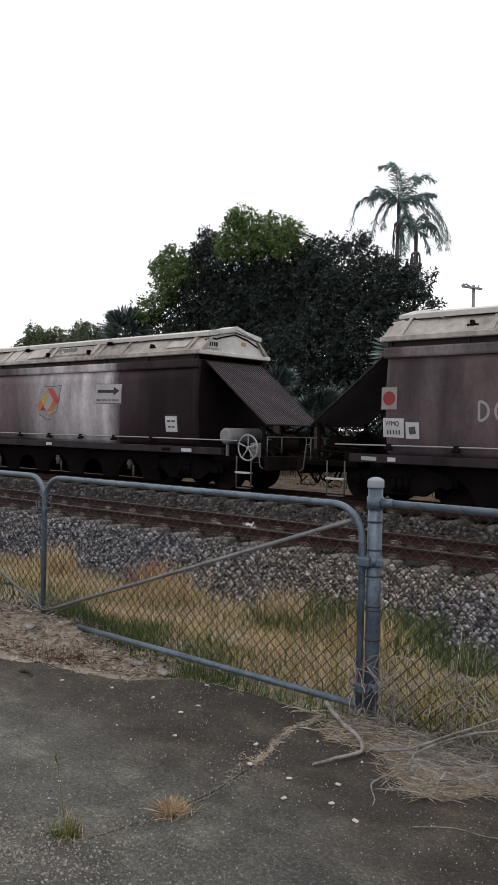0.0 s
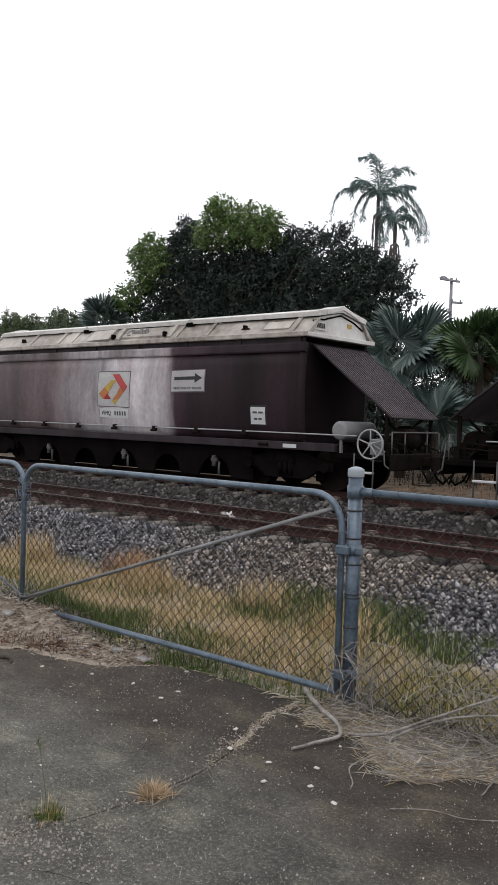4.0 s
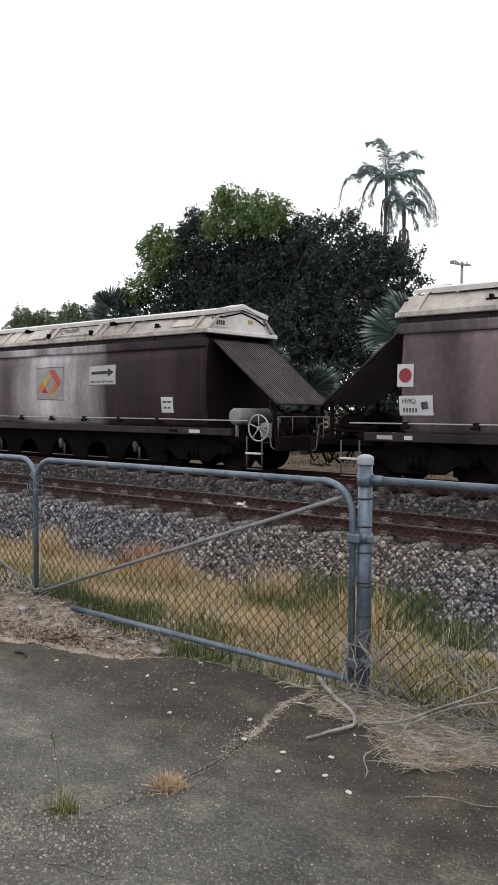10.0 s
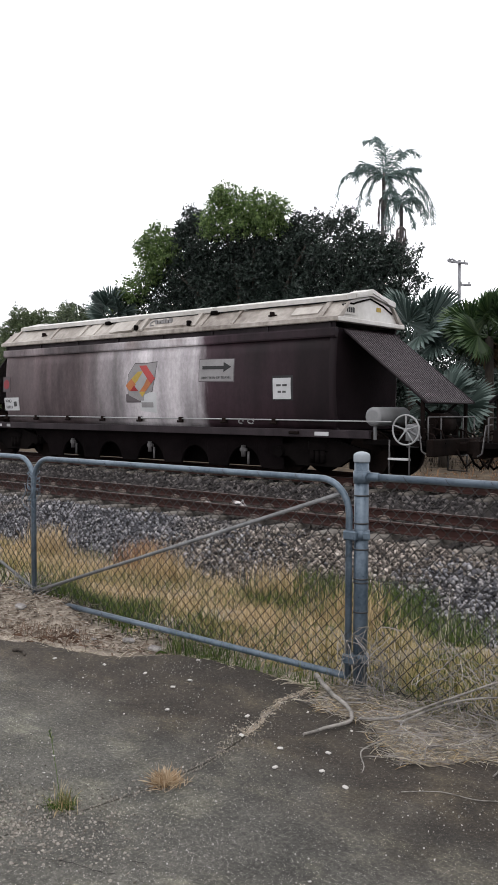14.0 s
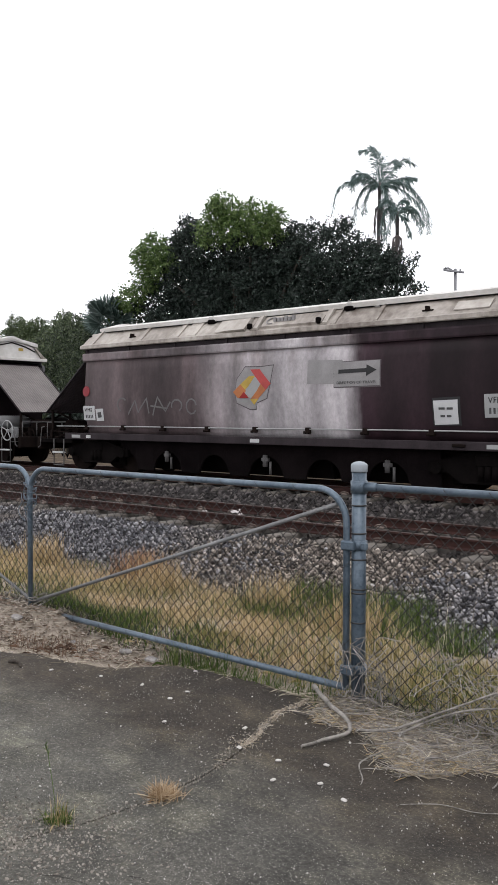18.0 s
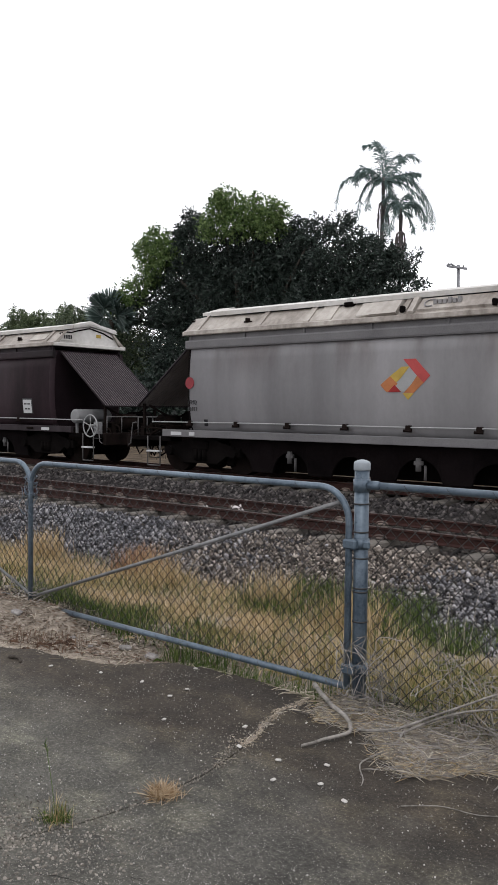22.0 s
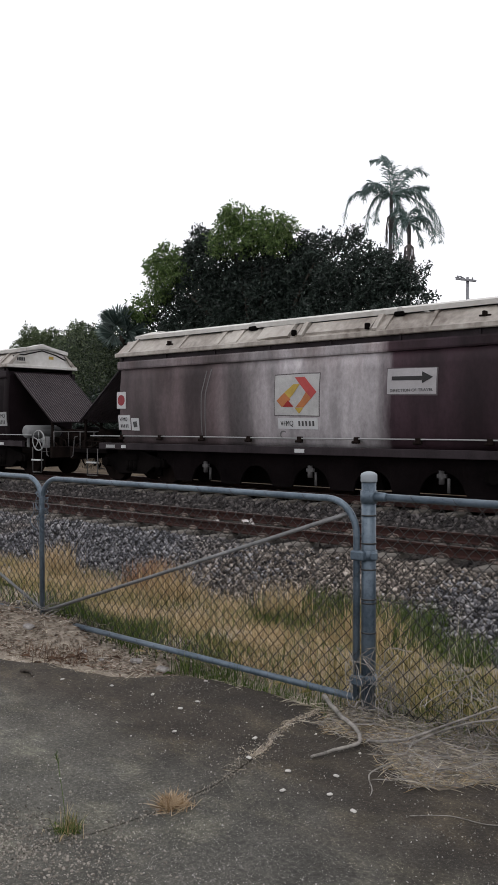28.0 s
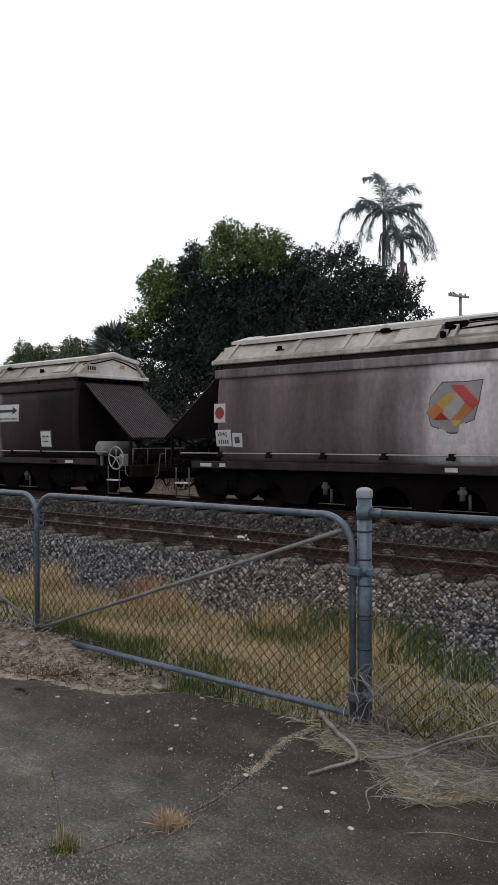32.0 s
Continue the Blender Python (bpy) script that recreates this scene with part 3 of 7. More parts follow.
def hopper_wagon():
    w = thing("hopper_wagon", "grimy brown grain hopper wagon with cream roof", "railway wagon", group="hopper wagons of the train")
    x0, x1 = -4.98, 5.16
    prof = side_curve()
    # sides with thickness
    for sgn, name in ((-1, "side_panel"), (1, "side_panel")):
        s = Solid()
        outer = [(sgn * u, z) for u, z in prof]
        inner = [(sgn * (u - 0.05), z) for u, z in prof]
        n = len(outer)
        cuts = [x0 + 0.10, -3.3, -1.65, 0.0, 1.65, 3.3, x1 - 0.10]
        vs = [(x, u, z) for x in cuts for u, z in outer] + [(x, u, z) for x in cuts for u, z in inner]
        off = len(cuts) * n
        fs = []
        for i in range(len(cuts) - 1):
            for j in range(n - 1):
                fs.append((i * n + j, (i + 1) * n + j, (i + 1) * n + j + 1, i * n + j + 1))
                fs.append((off + i * n + j, off + i * n + j + 1, off + (i + 1) * n + j + 1, off + (i + 1) * n + j))
        for i in (0, len(cuts) - 1):
            for j in range(n - 1):
                fs.append((i * n + j, i * n + j + 1, off + i * n + j + 1, off + i * n + j))
        for i in range(len(cuts) - 1):
            for j in (0, n - 1):
                fs.append((i * n + j, off + i * n + j, off + (i + 1) * n + j, (i + 1) * n + j))
        s.add(vs, fs, True)
        part(name, s, PAINT, w)
        # rolled top band, recess under the gutter
        b = Solid().extrude([(sgn * 1.16, 2.47), (sgn * 1.235, 2.49), (sgn * 1.245, 2.52), (sgn * 1.245, 2.63), (sgn * 1.225, 2.66), (sgn * 1.14, 2.66)], 0, x0 - 0.03, x1 + 0.03)
        part("top_band", b, BAND, w)
        # recess takes the dark sill paint, so its shade is in the colour
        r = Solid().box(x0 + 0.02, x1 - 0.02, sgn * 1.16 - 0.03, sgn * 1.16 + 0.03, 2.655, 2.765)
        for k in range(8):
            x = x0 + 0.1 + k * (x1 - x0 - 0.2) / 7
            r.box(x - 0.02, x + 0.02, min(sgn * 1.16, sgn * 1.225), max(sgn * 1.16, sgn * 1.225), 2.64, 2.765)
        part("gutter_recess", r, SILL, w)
        # bottom turn-under and sill
        u = Solid().extrude([(sgn * 1.05, 0.80), (sgn * 1.09, 0.87), (sgn * 1.12, 0.90), (sgn * 1.06, 0.90), (sgn * 1.0, 0.82)], 0, x0, x1)
        part("turn_under", u, SILL, w)
        q = Solid().extrude([(sgn * 1.16, 0.725), (sgn * 1.245, 0.725), (sgn * 1.25, 0.735), (sgn * 1.25, 0.855), (sgn * 1.24, 0.865), (sgn * 1.04, 0.865), (sgn * 1.04, 0.85), (sgn * 1.16, 0.84)], 0, -5.66, 5.90)
        part("side_sill", q, SILL, w)
        # pipe along the side on brackets
        p = Solid().tube([(-5.95, sgn * 1.27, 1.02), (-3, sgn * 1.27, 1.027), (0, sgn * 1.27, 1.02), (3, sgn * 1.27, 1.028), (6.35, sgn * 1.27, 1.02)], 0.0125, 7)
        part("side_pipe", p, PALE, w, "pale pipe along the side")
        br = Solid().box(-0.05, 0.05, -0.08, 0.0, -0.075, 0.035, 0.010).tube([(-0.085, -0.06, -0.055), (0.06, -0.06, -0.055)], 0.028, 6).mesh("pipe_bracket", RUSTY)
        for x in (-4.85, -3.61, -2.36, -1.10, 0.14, 1.38, 2.59, 3.84):
            o = part("pipe_bracket", br, None, w)
            o.matrix_basis = pose(x, sgn * 1.21, 1.02, 0, 0, 0 if sgn < 0 else 180)
    # end walls, set back under the canopies
    for d in (-1, 1):
        xe = x0 if d < 0 else x1
        s = Solid()
        loop = [(u, z) for u, z in prof] + [(1.14, 2.66)]
        loop = loop + [(-u, z) for u, z in loop[::-1]]
        n, rings = len(loop), 5
        vs = []
        for k in range(rings):
            a = math.pi / 2 * k / (rings - 1)
            ins = 0.10 * (1 - math.cos(a))
            vs += [(xe - d * 0.10 + d * 0.10 * math.sin(a), math.copysign(abs(u) - ins, u), z) for u, z in loop]
        s.add(vs, [(k * n + j, k * n + (j + 1) % n, (k + 1) * n + (j + 1) % n, (k + 1) * n + j) for k in range(rings - 1) for j in range(n)], True)
        # flat end face darkened for the shade below the canopy
        s.add(vs[-n:], [tuple(range(n))], mi=1)
        part("end_wall", s, (PAINT, ENDSHADE), w)
        # canopy of corrugated sheet
        s = Solid()
        tx, tz, bx, bz = xe + d * 0.06, 2.62, xe + d * 1.68, 1.35
        rows = 24
        vs, fs = [], []
        for i in range(rows * 4 + 1):
            y = -0.98 + 1.96 * (i + (0.3, 0.0, 0.0, -0.3)[i % 4]) / (rows * 4)
            lift = 0.014 if i % 4 in (1, 2) else 0.0
            for dz in (0.0, -0.012):
                vs.append((tx + d * lift * 0.6, y, tz + lift * 0.7 + dz))
                vs.append((bx + d * lift * 0.6, y, bz + lift * 0.7 + dz))
        for i in range(rows * 4):
            a, b = i * 4, i * 4 + 4
            fs += [(a, a + 1, b + 1, b), (a + 2, b + 2, b + 3, a + 3), (a + 1, a + 3, b + 3, b + 1), (a, b, b + 2, a + 2)]
        fs += [(0, 2, 3, 1), (rows * 16, rows * 16 + 1, rows * 16 + 3, rows * 16 + 2)]
        s.add(vs, fs)
        # valleys and near flanks get the darker sheet: corrugation shade put into colour
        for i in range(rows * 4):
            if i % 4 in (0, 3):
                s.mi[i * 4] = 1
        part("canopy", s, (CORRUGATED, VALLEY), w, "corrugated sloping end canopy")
        e = Solid().tube([(tx, -0.985, tz), (bx + d * 0.02, -0.985, bz - 0.01)], 0.022, 6).tube([(bx, -0.985, bz - 0.01), (bx, 0.985, bz - 0.01)], 0.018, 6).tube([(tx, 0.985, tz), (bx + d * 0.02, 0.985, bz - 0.01)], 0.022, 6)
        part("canopy_frame", e, SILL, w)
        for y in (-0.88, 0.88):
            part("canopy_post", Solid().box(bx - d * 0.10 - 0.03, bx - d * 0.10 + 0.03, y - 0.03, y + 0.03, 0.70, 1.40, 0.006), RUSTY, w)
        # end platform, headstock, coupler
        a, b = sorted((xe + d * 0.55, xe + d * 1.83))
        part("end_platform", Solid().box(a, b, -1.12, 1.12, 0.62, 0.71, 0.01), NEAR_BLACK, w)
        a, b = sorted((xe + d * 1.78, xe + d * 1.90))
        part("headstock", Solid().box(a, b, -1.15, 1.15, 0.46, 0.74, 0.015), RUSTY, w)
        a, b = sorted((xe + d * 1.85, xe + d * 2.22))
        c = Solid().box(a, b, -0.09, 0.09, 0.50, 0.68, 0.03)
        a, b = sorted((xe + d * 2.05, xe + d * 2.25))
        c.box(a, b, -0.15, 0.15, 0.44, 0.74, 0.05)
        part("coupler", c, RUSTY, w)
        h = Solid().tube([(xe + d * 1.85, 0.35, 0.55), (xe + d * 2.0, 0.33, 0.30), (xe + d * 2.13, 0.3, 0.22), (xe + d * 2.2, 0.28, 0.3)], 0.022, 6)
        part("brake_hose", h, NEAR_BLACK, w)
        # step ladder below the platform
        lx = xe + d * (1.30 if d > 0 else 1.0)
        for y in (-1.18, 1.18):
            s = Solid()
            for x in (lx - 0.19, lx + 0.19):
                s.tube([(x, y, 0.72), (x, y, 0.10)], 0.014, 6)
            s.tube([(lx - 0.19, y, 0.105), (lx + 0.19, y, 0.105)], 0.014, 6)
            lad = part("step_ladder", s, STEEL, w)
            part("tread", Solid().box(lx - 0.19, lx + 0.19, y - 0.06, y + 0.06, 0.385, 0.42, 0.006), WHITE, lad, "white-edged tread")
        # grab rails on the end platform
        s = Solid()
        gx = xe + d * 1.72
        for y in (-0.95, -0.45, 0.45, 0.95):
            s.tube([(gx, y, 0.70), (gx, y, 1.10)], 0.013, 6)
        s.tube([(gx, -0.95, 1.10), (gx, 0.95, 1.10)], 0.013, 6)
        s.tube([(xe + d * 1.80, -1.19, 0.50), (xe + d * 1.72, -1.19, 0.55), (xe + d * 1.66, -1.19, 0.98), (xe + d * 1.55, -1.19, 1.0)], 0.014, 6)
        part("grab_rail", s, STEEL, w)
        # brake gear on the platform
        s = Solid().tube([(xe + d * 1.55, -0.35, 0.98), (xe + d * 1.55, 0.15, 0.98)], 0.19, 14).tube([(xe + d * 1.55, -0.42, 0.98), (xe + d * 1.55, -0.35, 0.98)], 0.08, 10)
        s.box(xe + d * 1.3 - 0.12, xe + d * 1.3 + 0.12, 0.2, 0.55, 0.70, 1.0, 0.02)
        s.box(xe + d * 1.1 - 0.12, xe + d * 1.1 + 0.12, -0.55, -0.25, 0.70, 0.95, 0.02)
        part("brake_gear", s, RUSTY, w)
        # pipes, cocks and chains hung about the coupling
        for y in (-0.2, 0.55):
            part("brake_hose", Solid().tube([(xe + d * 1.86, y, 0.60), (xe + d * 1.98, y + 0.02, 0.40), (xe + d * 2.05, y + 0.05, 0.26), (xe + d * 2.14, y + 0.08, 0.36)], 0.02, 6), RUSTY, w)
        for y, z in ((-0.9, 0.86), (-0.6, 0.93), (-0.15, 0.80), (0.4, 0.9), (0.75, 0.84)):
            s = Solid().tube([(xe + d * 0.9, y, z), (xe + d * 1.5, y, z + 0.03), (xe + d * 1.82, y - 0.05, z - 0.05), (xe + d * 1.9, y - 0.05, 0.66)], 0.016, 6)
            part("brake_pipe", s.box(xe + d * 1.6 - 0.05, xe + d * 1.6 + 0.05, y - 0.04, y + 0.04, 0.71, z + 0.05, 0.01), RUSTY, w)
        part("cross_stay", Solid().tube([(xe + d * 1.45, -0.85, 0.72), (xe + d * 1.45, 0.85, 1.36)], 0.025, 6).tube([(xe + d * 1.45, 0.85, 0.72), (xe + d * 1.45, -0.85, 1.36)], 0.025, 6), RUSTY, w)
        part("brake_cylinder", Solid().tube([(xe + d * 1.28, 0.25, 1.02), (xe + d * 1.28, 0.3, 1.02), (xe + d * 1.28, 0.95, 1.02)], [0.12, 0.2, 0.2], 14), NEAR_BLACK, w)
    # air reservoir across the leading platform
    s = Solid().tube([(5.93, -1.17, 1.10), (5.93, -1.15, 1.10), (5.93, -1.13, 1.10), (5.93, -0.05, 1.10), (5.93, 0.0, 1.10)], [0.11, 0.152, 0.165, 0.165, 0.13], 18)
    res = part("air_reservoir", s, TANK, w, "pale air tank")
    part("saddle", Solid().box(5.91, 5.95, -1.1, -1.04, 0.70, 0.95), TANK, res)
    # handbrake wheel
    ring, hz = [], 0.89
    for k in range(25):
        a = 2 * math.pi * k / 24
        ring.append((6.62 + 0.245 * math.cos(a), -1.26, hz + 0.245 * math.sin(a)))
    hw = part("handbrake_wheel", Solid().tube(ring, 0.016, 6, caps=False), PALE, w, "white spoked handbrake wheel")
    for k in range(5):
        a = 2 * math.pi * k / 5 + 0.3
        part("spoke", Solid().tube([(6.62, -1.25, hz), (6.62 + 0.24 * math.cos(a), -1.26, hz + 0.24 * math.sin(a))], 0.013, 6), PALE, hw)
    part("hub", Solid().tube([(6.62, -1.28, hz), (6.62, -1.0, hz)], 0.035, 8), PALE, hw)
    part("brake_lever", Solid().tube([(6.62, -1.2, hz), (6.85, -1.15, hz - 0.13)], 0.025, 6).box(6.50, 6.74, -1.05, -0.95, 0.6, 0.98, 0.02), TANK, w)
    # roof
    for sgn in (-1, 1):
        s = Solid().extrude([(sgn * 1.15, 2.755), (sgn * 1.275, 2.755), (sgn * 1.285, 2.77), (sgn * 1.275, 2.84), (sgn * 1.20, 2.865), (sgn * 0.86, 3.13), (sgn * 0.80, 3.13), (sgn * 1.10, 2.82)], 0, x0 - 0.06, x1 + 0.10)
        rs = part("roof_slope", s, ROOF, w)
        for k, x in enumerate((x0 + 0.30, -3.1, -2.0, -1.62, -0.05, 1.85, 2.75, x1 - 0.30)):
            wd = (0.03, 0.05, 0.06, 0.16, 0.05, 0.08, 0.04, 0.05)[k]
            rb = Solid().extrude([(sgn * 1.235, 2.85), (sgn * 1.225, 2.875), (sgn * 0.87, 3.17), (sgn * 0.84, 3.10)], 0, x - wd, x + wd)
            part("rib", rb, ROOF, rs)
        part("raised_panel", Solid().extrude([(sgn * 1.175, 2.88), (sgn * 1.19, 2.925), (sgn * 0.94, 3.122), (sgn * 0.90, 3.09)], 0, 0.22, 1.62), ROOF, rs)
        # bulged hatch cover with its brackets
        hump = Solid()
        for xa, xb, ya, yb in ((-0.95, -0.62, 0.0, 0.05), (-0.62, -0.14, 0.05, 0.07)):
            lo = [(1.20, 2.865), (1.20 + ya, 2.90), (0.93 + ya, 3.13), (0.86, 3.13)]
            hi = [(1.20, 2.865), (1.20 + yb, 2.90), (0.93 + yb, 3.13), (0.86, 3.13)]
            hump.add([(xa, sgn * u, z) for u, z in lo] + [(xb, sgn * u, z) for u, z in hi], [(0, 1, 2, 3), (4, 7, 6, 5), (0, 4, 5, 1), (1, 5, 6, 2), (2, 6, 7, 3), (3, 7, 4, 0)])
        part("hatch_cover", hump, ROOF_PALE, rs, "pale bulged hatch cover")
        for x in (0.12, 1.72):
            part("hatch_bracket", Solid().extrude([(sgn * 1.23, 2.86), (sgn * 1.245, 2.90), (sgn * 0.98, 3.155), (sgn * 0.84, 3.13)], 0, x - 0.05, x + 0.05), ROOF_PALE, rs)
            part("hatch_catch", Solid().box(x - 0.19, x - 0.12, min(sgn * 1.14, sgn * 1.26), max(sgn * 1.14, sgn * 1.26), 2.89, 3.0, 0.015), NEAR_BLACK, rs)
        part("patch_plate", Solid().extrude([(sgn * 1.15, 2.915), (sgn * 1.155, 2.93), (sgn * 0.96, 3.075), (sgn * 0.95, 3.06)], 0, 4.15, 4.75), ROOF_PALE, rs)
        for x in (-3.46, 3.67):
            lt = Solid().box(x - 0.10, x + 0.10, min(sgn * 1.06, sgn * 1.11), max(sgn * 1.06, sgn * 1.11), 2.945, 2.975, 0.01).box(x - 0.025, x + 0.025, min(sgn * 1.04, sgn * 1.16), max(sgn * 1.04, sgn * 1.16), 2.95, 3.03, 0.01)
            part("latch", lt, RUSTY, rs)
        for x in (-1.25, 2.05):
            part("hinge_block", Solid().box(x - 0.10, x + 0.10, min(sgn * 0.82, sgn * 0.96), max(sgn * 0.82, sgn * 0.96), 3.10, 3.18, 0.02), NEAR_BLACK, rs)
    for a, b in ((x0 + 0.42, -1.30), (-1.20, 2.0), (2.10, x1 + 0.09)):
        s = Solid().extrude([(-0.93, 3.145), (-0.945, 3.225), (-0.89, 3.25), (-0.5, 3.31), (0, 3.385), (0.5, 3.31), (0.89, 3.25), (0.945, 3.225), (0.93, 3.145), (0, 3.29)], 0, a, b)
        part("hatch_lid", s, LID, w, "white roof hatch lid")
    for d in (-1, 1):
        xe = (x0 + 0.04) if d < 0 else (x1 - 0.02)
        a, b = sorted((xe, xe + d * 0.06))
        s = Solid().extrude([(-1.26, 2.757), (1.26, 2.757), (1.19, 2.862), (0.86, 3.12), (0.5, 3.2), (0, 3.27), (-0.5, 3.2), (-0.86, 3.12), (-1.19, 2.862)], 0, a, b)
        s.box(xe if d > 0 else xe - 0.14, xe + 0.14 if d > 0 else xe, -1.27, 1.27, 2.755, 2.835, 0.01)
        a, b = sorted((xe - d * 0.28, xe + d * 0.13))
        part("lid_end", Solid().extrude([(-0.60, 3.205), (0, 3.335), (0.60, 3.205), (0.60, 3.265), (0, 3.41), (-0.60, 3.265)], 0, a, b), LID, w, "white stepped lid end")
        er = part("roof_end", s, LID, w, "white roof end")
        seal = [(-1.02, 3.055), (-0.80, 3.10), (-0.62, 3.10), (-0.52, 3.13), (0, 3.235), (0.5, 3.14), (0.62, 3.10), (0.86, 3.02)]
        part("lid_seal", Solid().tube([(xe + d * 0.068, y, z) for y, z in seal], 0.017, 5), NEAR_BLACK, er, "black rubber seal under the lid end")
        part("number_panel", Solid().box(xe + d * 0.075 - 0.01, xe + d * 0.075 + 0.01, -1.0, -0.55, 2.90, 3.07), LID, er)
        for k in range(4):
            part("number_bar", Solid().box(xe + d * 0.088 - 0.003, xe + d * 0.088 + 0.003, -0.90 + k * 0.075, -0.85 + k * 0.075, 2.94, 3.03), BLACK, er)
        part("end_plate", Solid().box(xe + d * 0.065 - 0.004, xe + d * 0.065 + 0.004, 0.25, 0.42, 3.02, 3.10), YELLOW, er)
    # hopper bottoms with arches, seen below the sill
    for sgn in (-1, 1):
        s = Solid()
        outl, step = [], 0.05
        x = -3.9
        pts_top, pts_bot = [], []
        while x <= 3.901:
            h = 0.10
            for c, r in ((-3.80, 0.40), (-2.47, 0.42), (-1.13, 0.40), (0.21, 0.42), (1.55, 0.40), (2.89, 0.42)):
                if abs(x - c) < r:
                    h = max(h, 0.08 + math.sqrt(r * r - (x - c) ** 2))
            pts_bot.append((x, h))
            pts_top.append((x, 0.73))
            x += step
        n = len(pts_bot)
        vs = [(x, sgn * 0.98, z) for x, z in pts_bot] + [(x, sgn * 1.06, z) for x, z in pts_top] + [(x, sgn * 0.93, z) for x, z in pts_bot]
        fs = [(i, i + 1, n + i + 1, n + i) for i in range(n - 1)] + [(i, 2 * n + i, 2 * n + i + 1, i + 1) for i in range(n - 1)]
        s.add(vs, fs)
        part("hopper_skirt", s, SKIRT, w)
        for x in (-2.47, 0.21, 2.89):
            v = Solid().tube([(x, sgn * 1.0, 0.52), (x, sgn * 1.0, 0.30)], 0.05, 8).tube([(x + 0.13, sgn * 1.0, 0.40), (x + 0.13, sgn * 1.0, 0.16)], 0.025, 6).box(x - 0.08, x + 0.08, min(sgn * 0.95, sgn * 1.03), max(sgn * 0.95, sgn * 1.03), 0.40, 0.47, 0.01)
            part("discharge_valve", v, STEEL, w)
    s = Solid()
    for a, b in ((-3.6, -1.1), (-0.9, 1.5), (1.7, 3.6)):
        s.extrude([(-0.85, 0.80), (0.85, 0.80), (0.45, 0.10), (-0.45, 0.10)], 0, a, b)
    part("hopper_bottom", s, NEAR_BLACK, w)
    part("centre_sill", Solid().box(-6.9, 6.9, -0.2, 0.2, 0.48, 0.78), NEAR_BLACK, w)
    # bogies
    for bx in (-4.72, 4.72):
        b = Solid()
        for y in (-0.86, 0.86):
            b.extrude([(bx - 1.05, 0.36), (bx - 1.05, 0.52), (bx - 0.65, 0.60), (bx - 0.30, 0.70), (bx + 0.30, 0.70), (bx + 0.65, 0.60), (bx + 1.05, 0.52), (bx + 1.05, 0.36),
                       (bx + 0.70, 0.36), (bx + 0.45, 0.20), (bx - 0.45, 0.20), (bx - 0.70, 0.36)], 1, y - 0.05, y + 0.05)
            for k in (-0.12, 0.0, 0.12):
                b.tube([(bx + k, y * 1.07, 0.26), (bx + k, y * 1.07, 0.48)], 0.05, 8)
            for k in (-0.88, 0.88):
                b.tube([(bx + k, y * 0.95, 0.43), (bx + k, y * 1.12, 0.43)], 0.10, 10)
        b.box(bx - 0.22, bx + 0.22, -0.95, 0.95, 0.46, 0.66, 0.03)
        # low crossbeams added only to darken the see-through gap below the bogie
        for k in (-0.62, 0.62):
            b.box(bx + k - 0.09, bx + k + 0.09, -0.72, 0.72, 0.16, 0.44, 0.02)
        bogie = part("bogie", b, NEAR_BLACK, w)
        for k in (-0.88, 0.88):
            ws = Solid().tube([(0, -0.75, 0), (0, 0.75, 0)], 0.07, 10)
            for y in (-0.5685, 0.5685):
                ws.tube([(0, y - 0.06, 0), (0, y + 0.06, 0)], 0.42, 28)
                d = 1 if y > 0 else -1
                ws.tube([(0, y - d * 0.10, 0), (0, y - d * 0.06, 0)], 0.45, 28)
                for q in range(3):
                    a = 2 * math.pi * q / 3
                    ws.tube([(0.25 * math.cos(a), y + d * 0.055, 0.25 * math.sin(a)), (0.25 * math.cos(a), y + d * 0.066, 0.25 * math.sin(a))], 0.06, 8)
            o = part("wheelset", ws, RUSTY, bogie)
            o.matrix_basis = pose(bx + k, 0, 0.42)
    for o in w.children:
        if not o.name.startswith("bogie"):
            narrow(o)
    return w


# position of the train along the line, every two seconds
TRAIN = (0.0, 8.97, 17.86, 26.7, 35.54, 44.4, 53.29, 62.24, 71.22, 80.18, 89.09, 98.05, 107.03, 115.96, 124.86, 133.74, 142.64)
PITCH, LEAD = 14.63, -2.89


def run_at(t):
    """How far the train has gone at t seconds."""
    k = min(int(t / 2), 15)
    p = [TRAIN[max(k - 1, 0)], TRAIN[k], TRAIN[k + 1], TRAIN[min(k + 2, 16)]]
    if k == 0:
        p[0] = 2 * p[1] - p[2]
    if k == 15:
        p[3] = 2 * p[2] - p[1]
    u = t / 2 - k
    return 0.5 * (2 * p[1] + (p[2] - p[0]) * u + (2 * p[0] - 5 * p[1] + 4 * p[2] - p[3]) * u * u + (3 * p[1] - p[0] - 3 * p[2] + p[3]) * u ** 3)


first = hopper_wagon()
first.matrix_basis = pose(LEAD, TRACK2, RAIL2)
wagons = [first] + [copy_thing(first, pose(LEAD - PITCH * i, TRACK2, RAIL2)) for i in range(1, 12)]


def motions():
    for i, w in enumerate(wagons):
        walk(w, [(t, pose(LEAD - PITCH * i + run_at(t), TRACK2, RAIL2)) for t in range(0, 33, 2)])
        for b in w.children:
            for ws in b.children:
                if ws.name.startswith("wheelset"):
                    x = ws.location.x
                    walk(ws, [(k / 10, pose(x, 0, 0.42, 0, math.degrees(run_at(k / 10) / 0.42), 0)) for k in range(0, 321)])

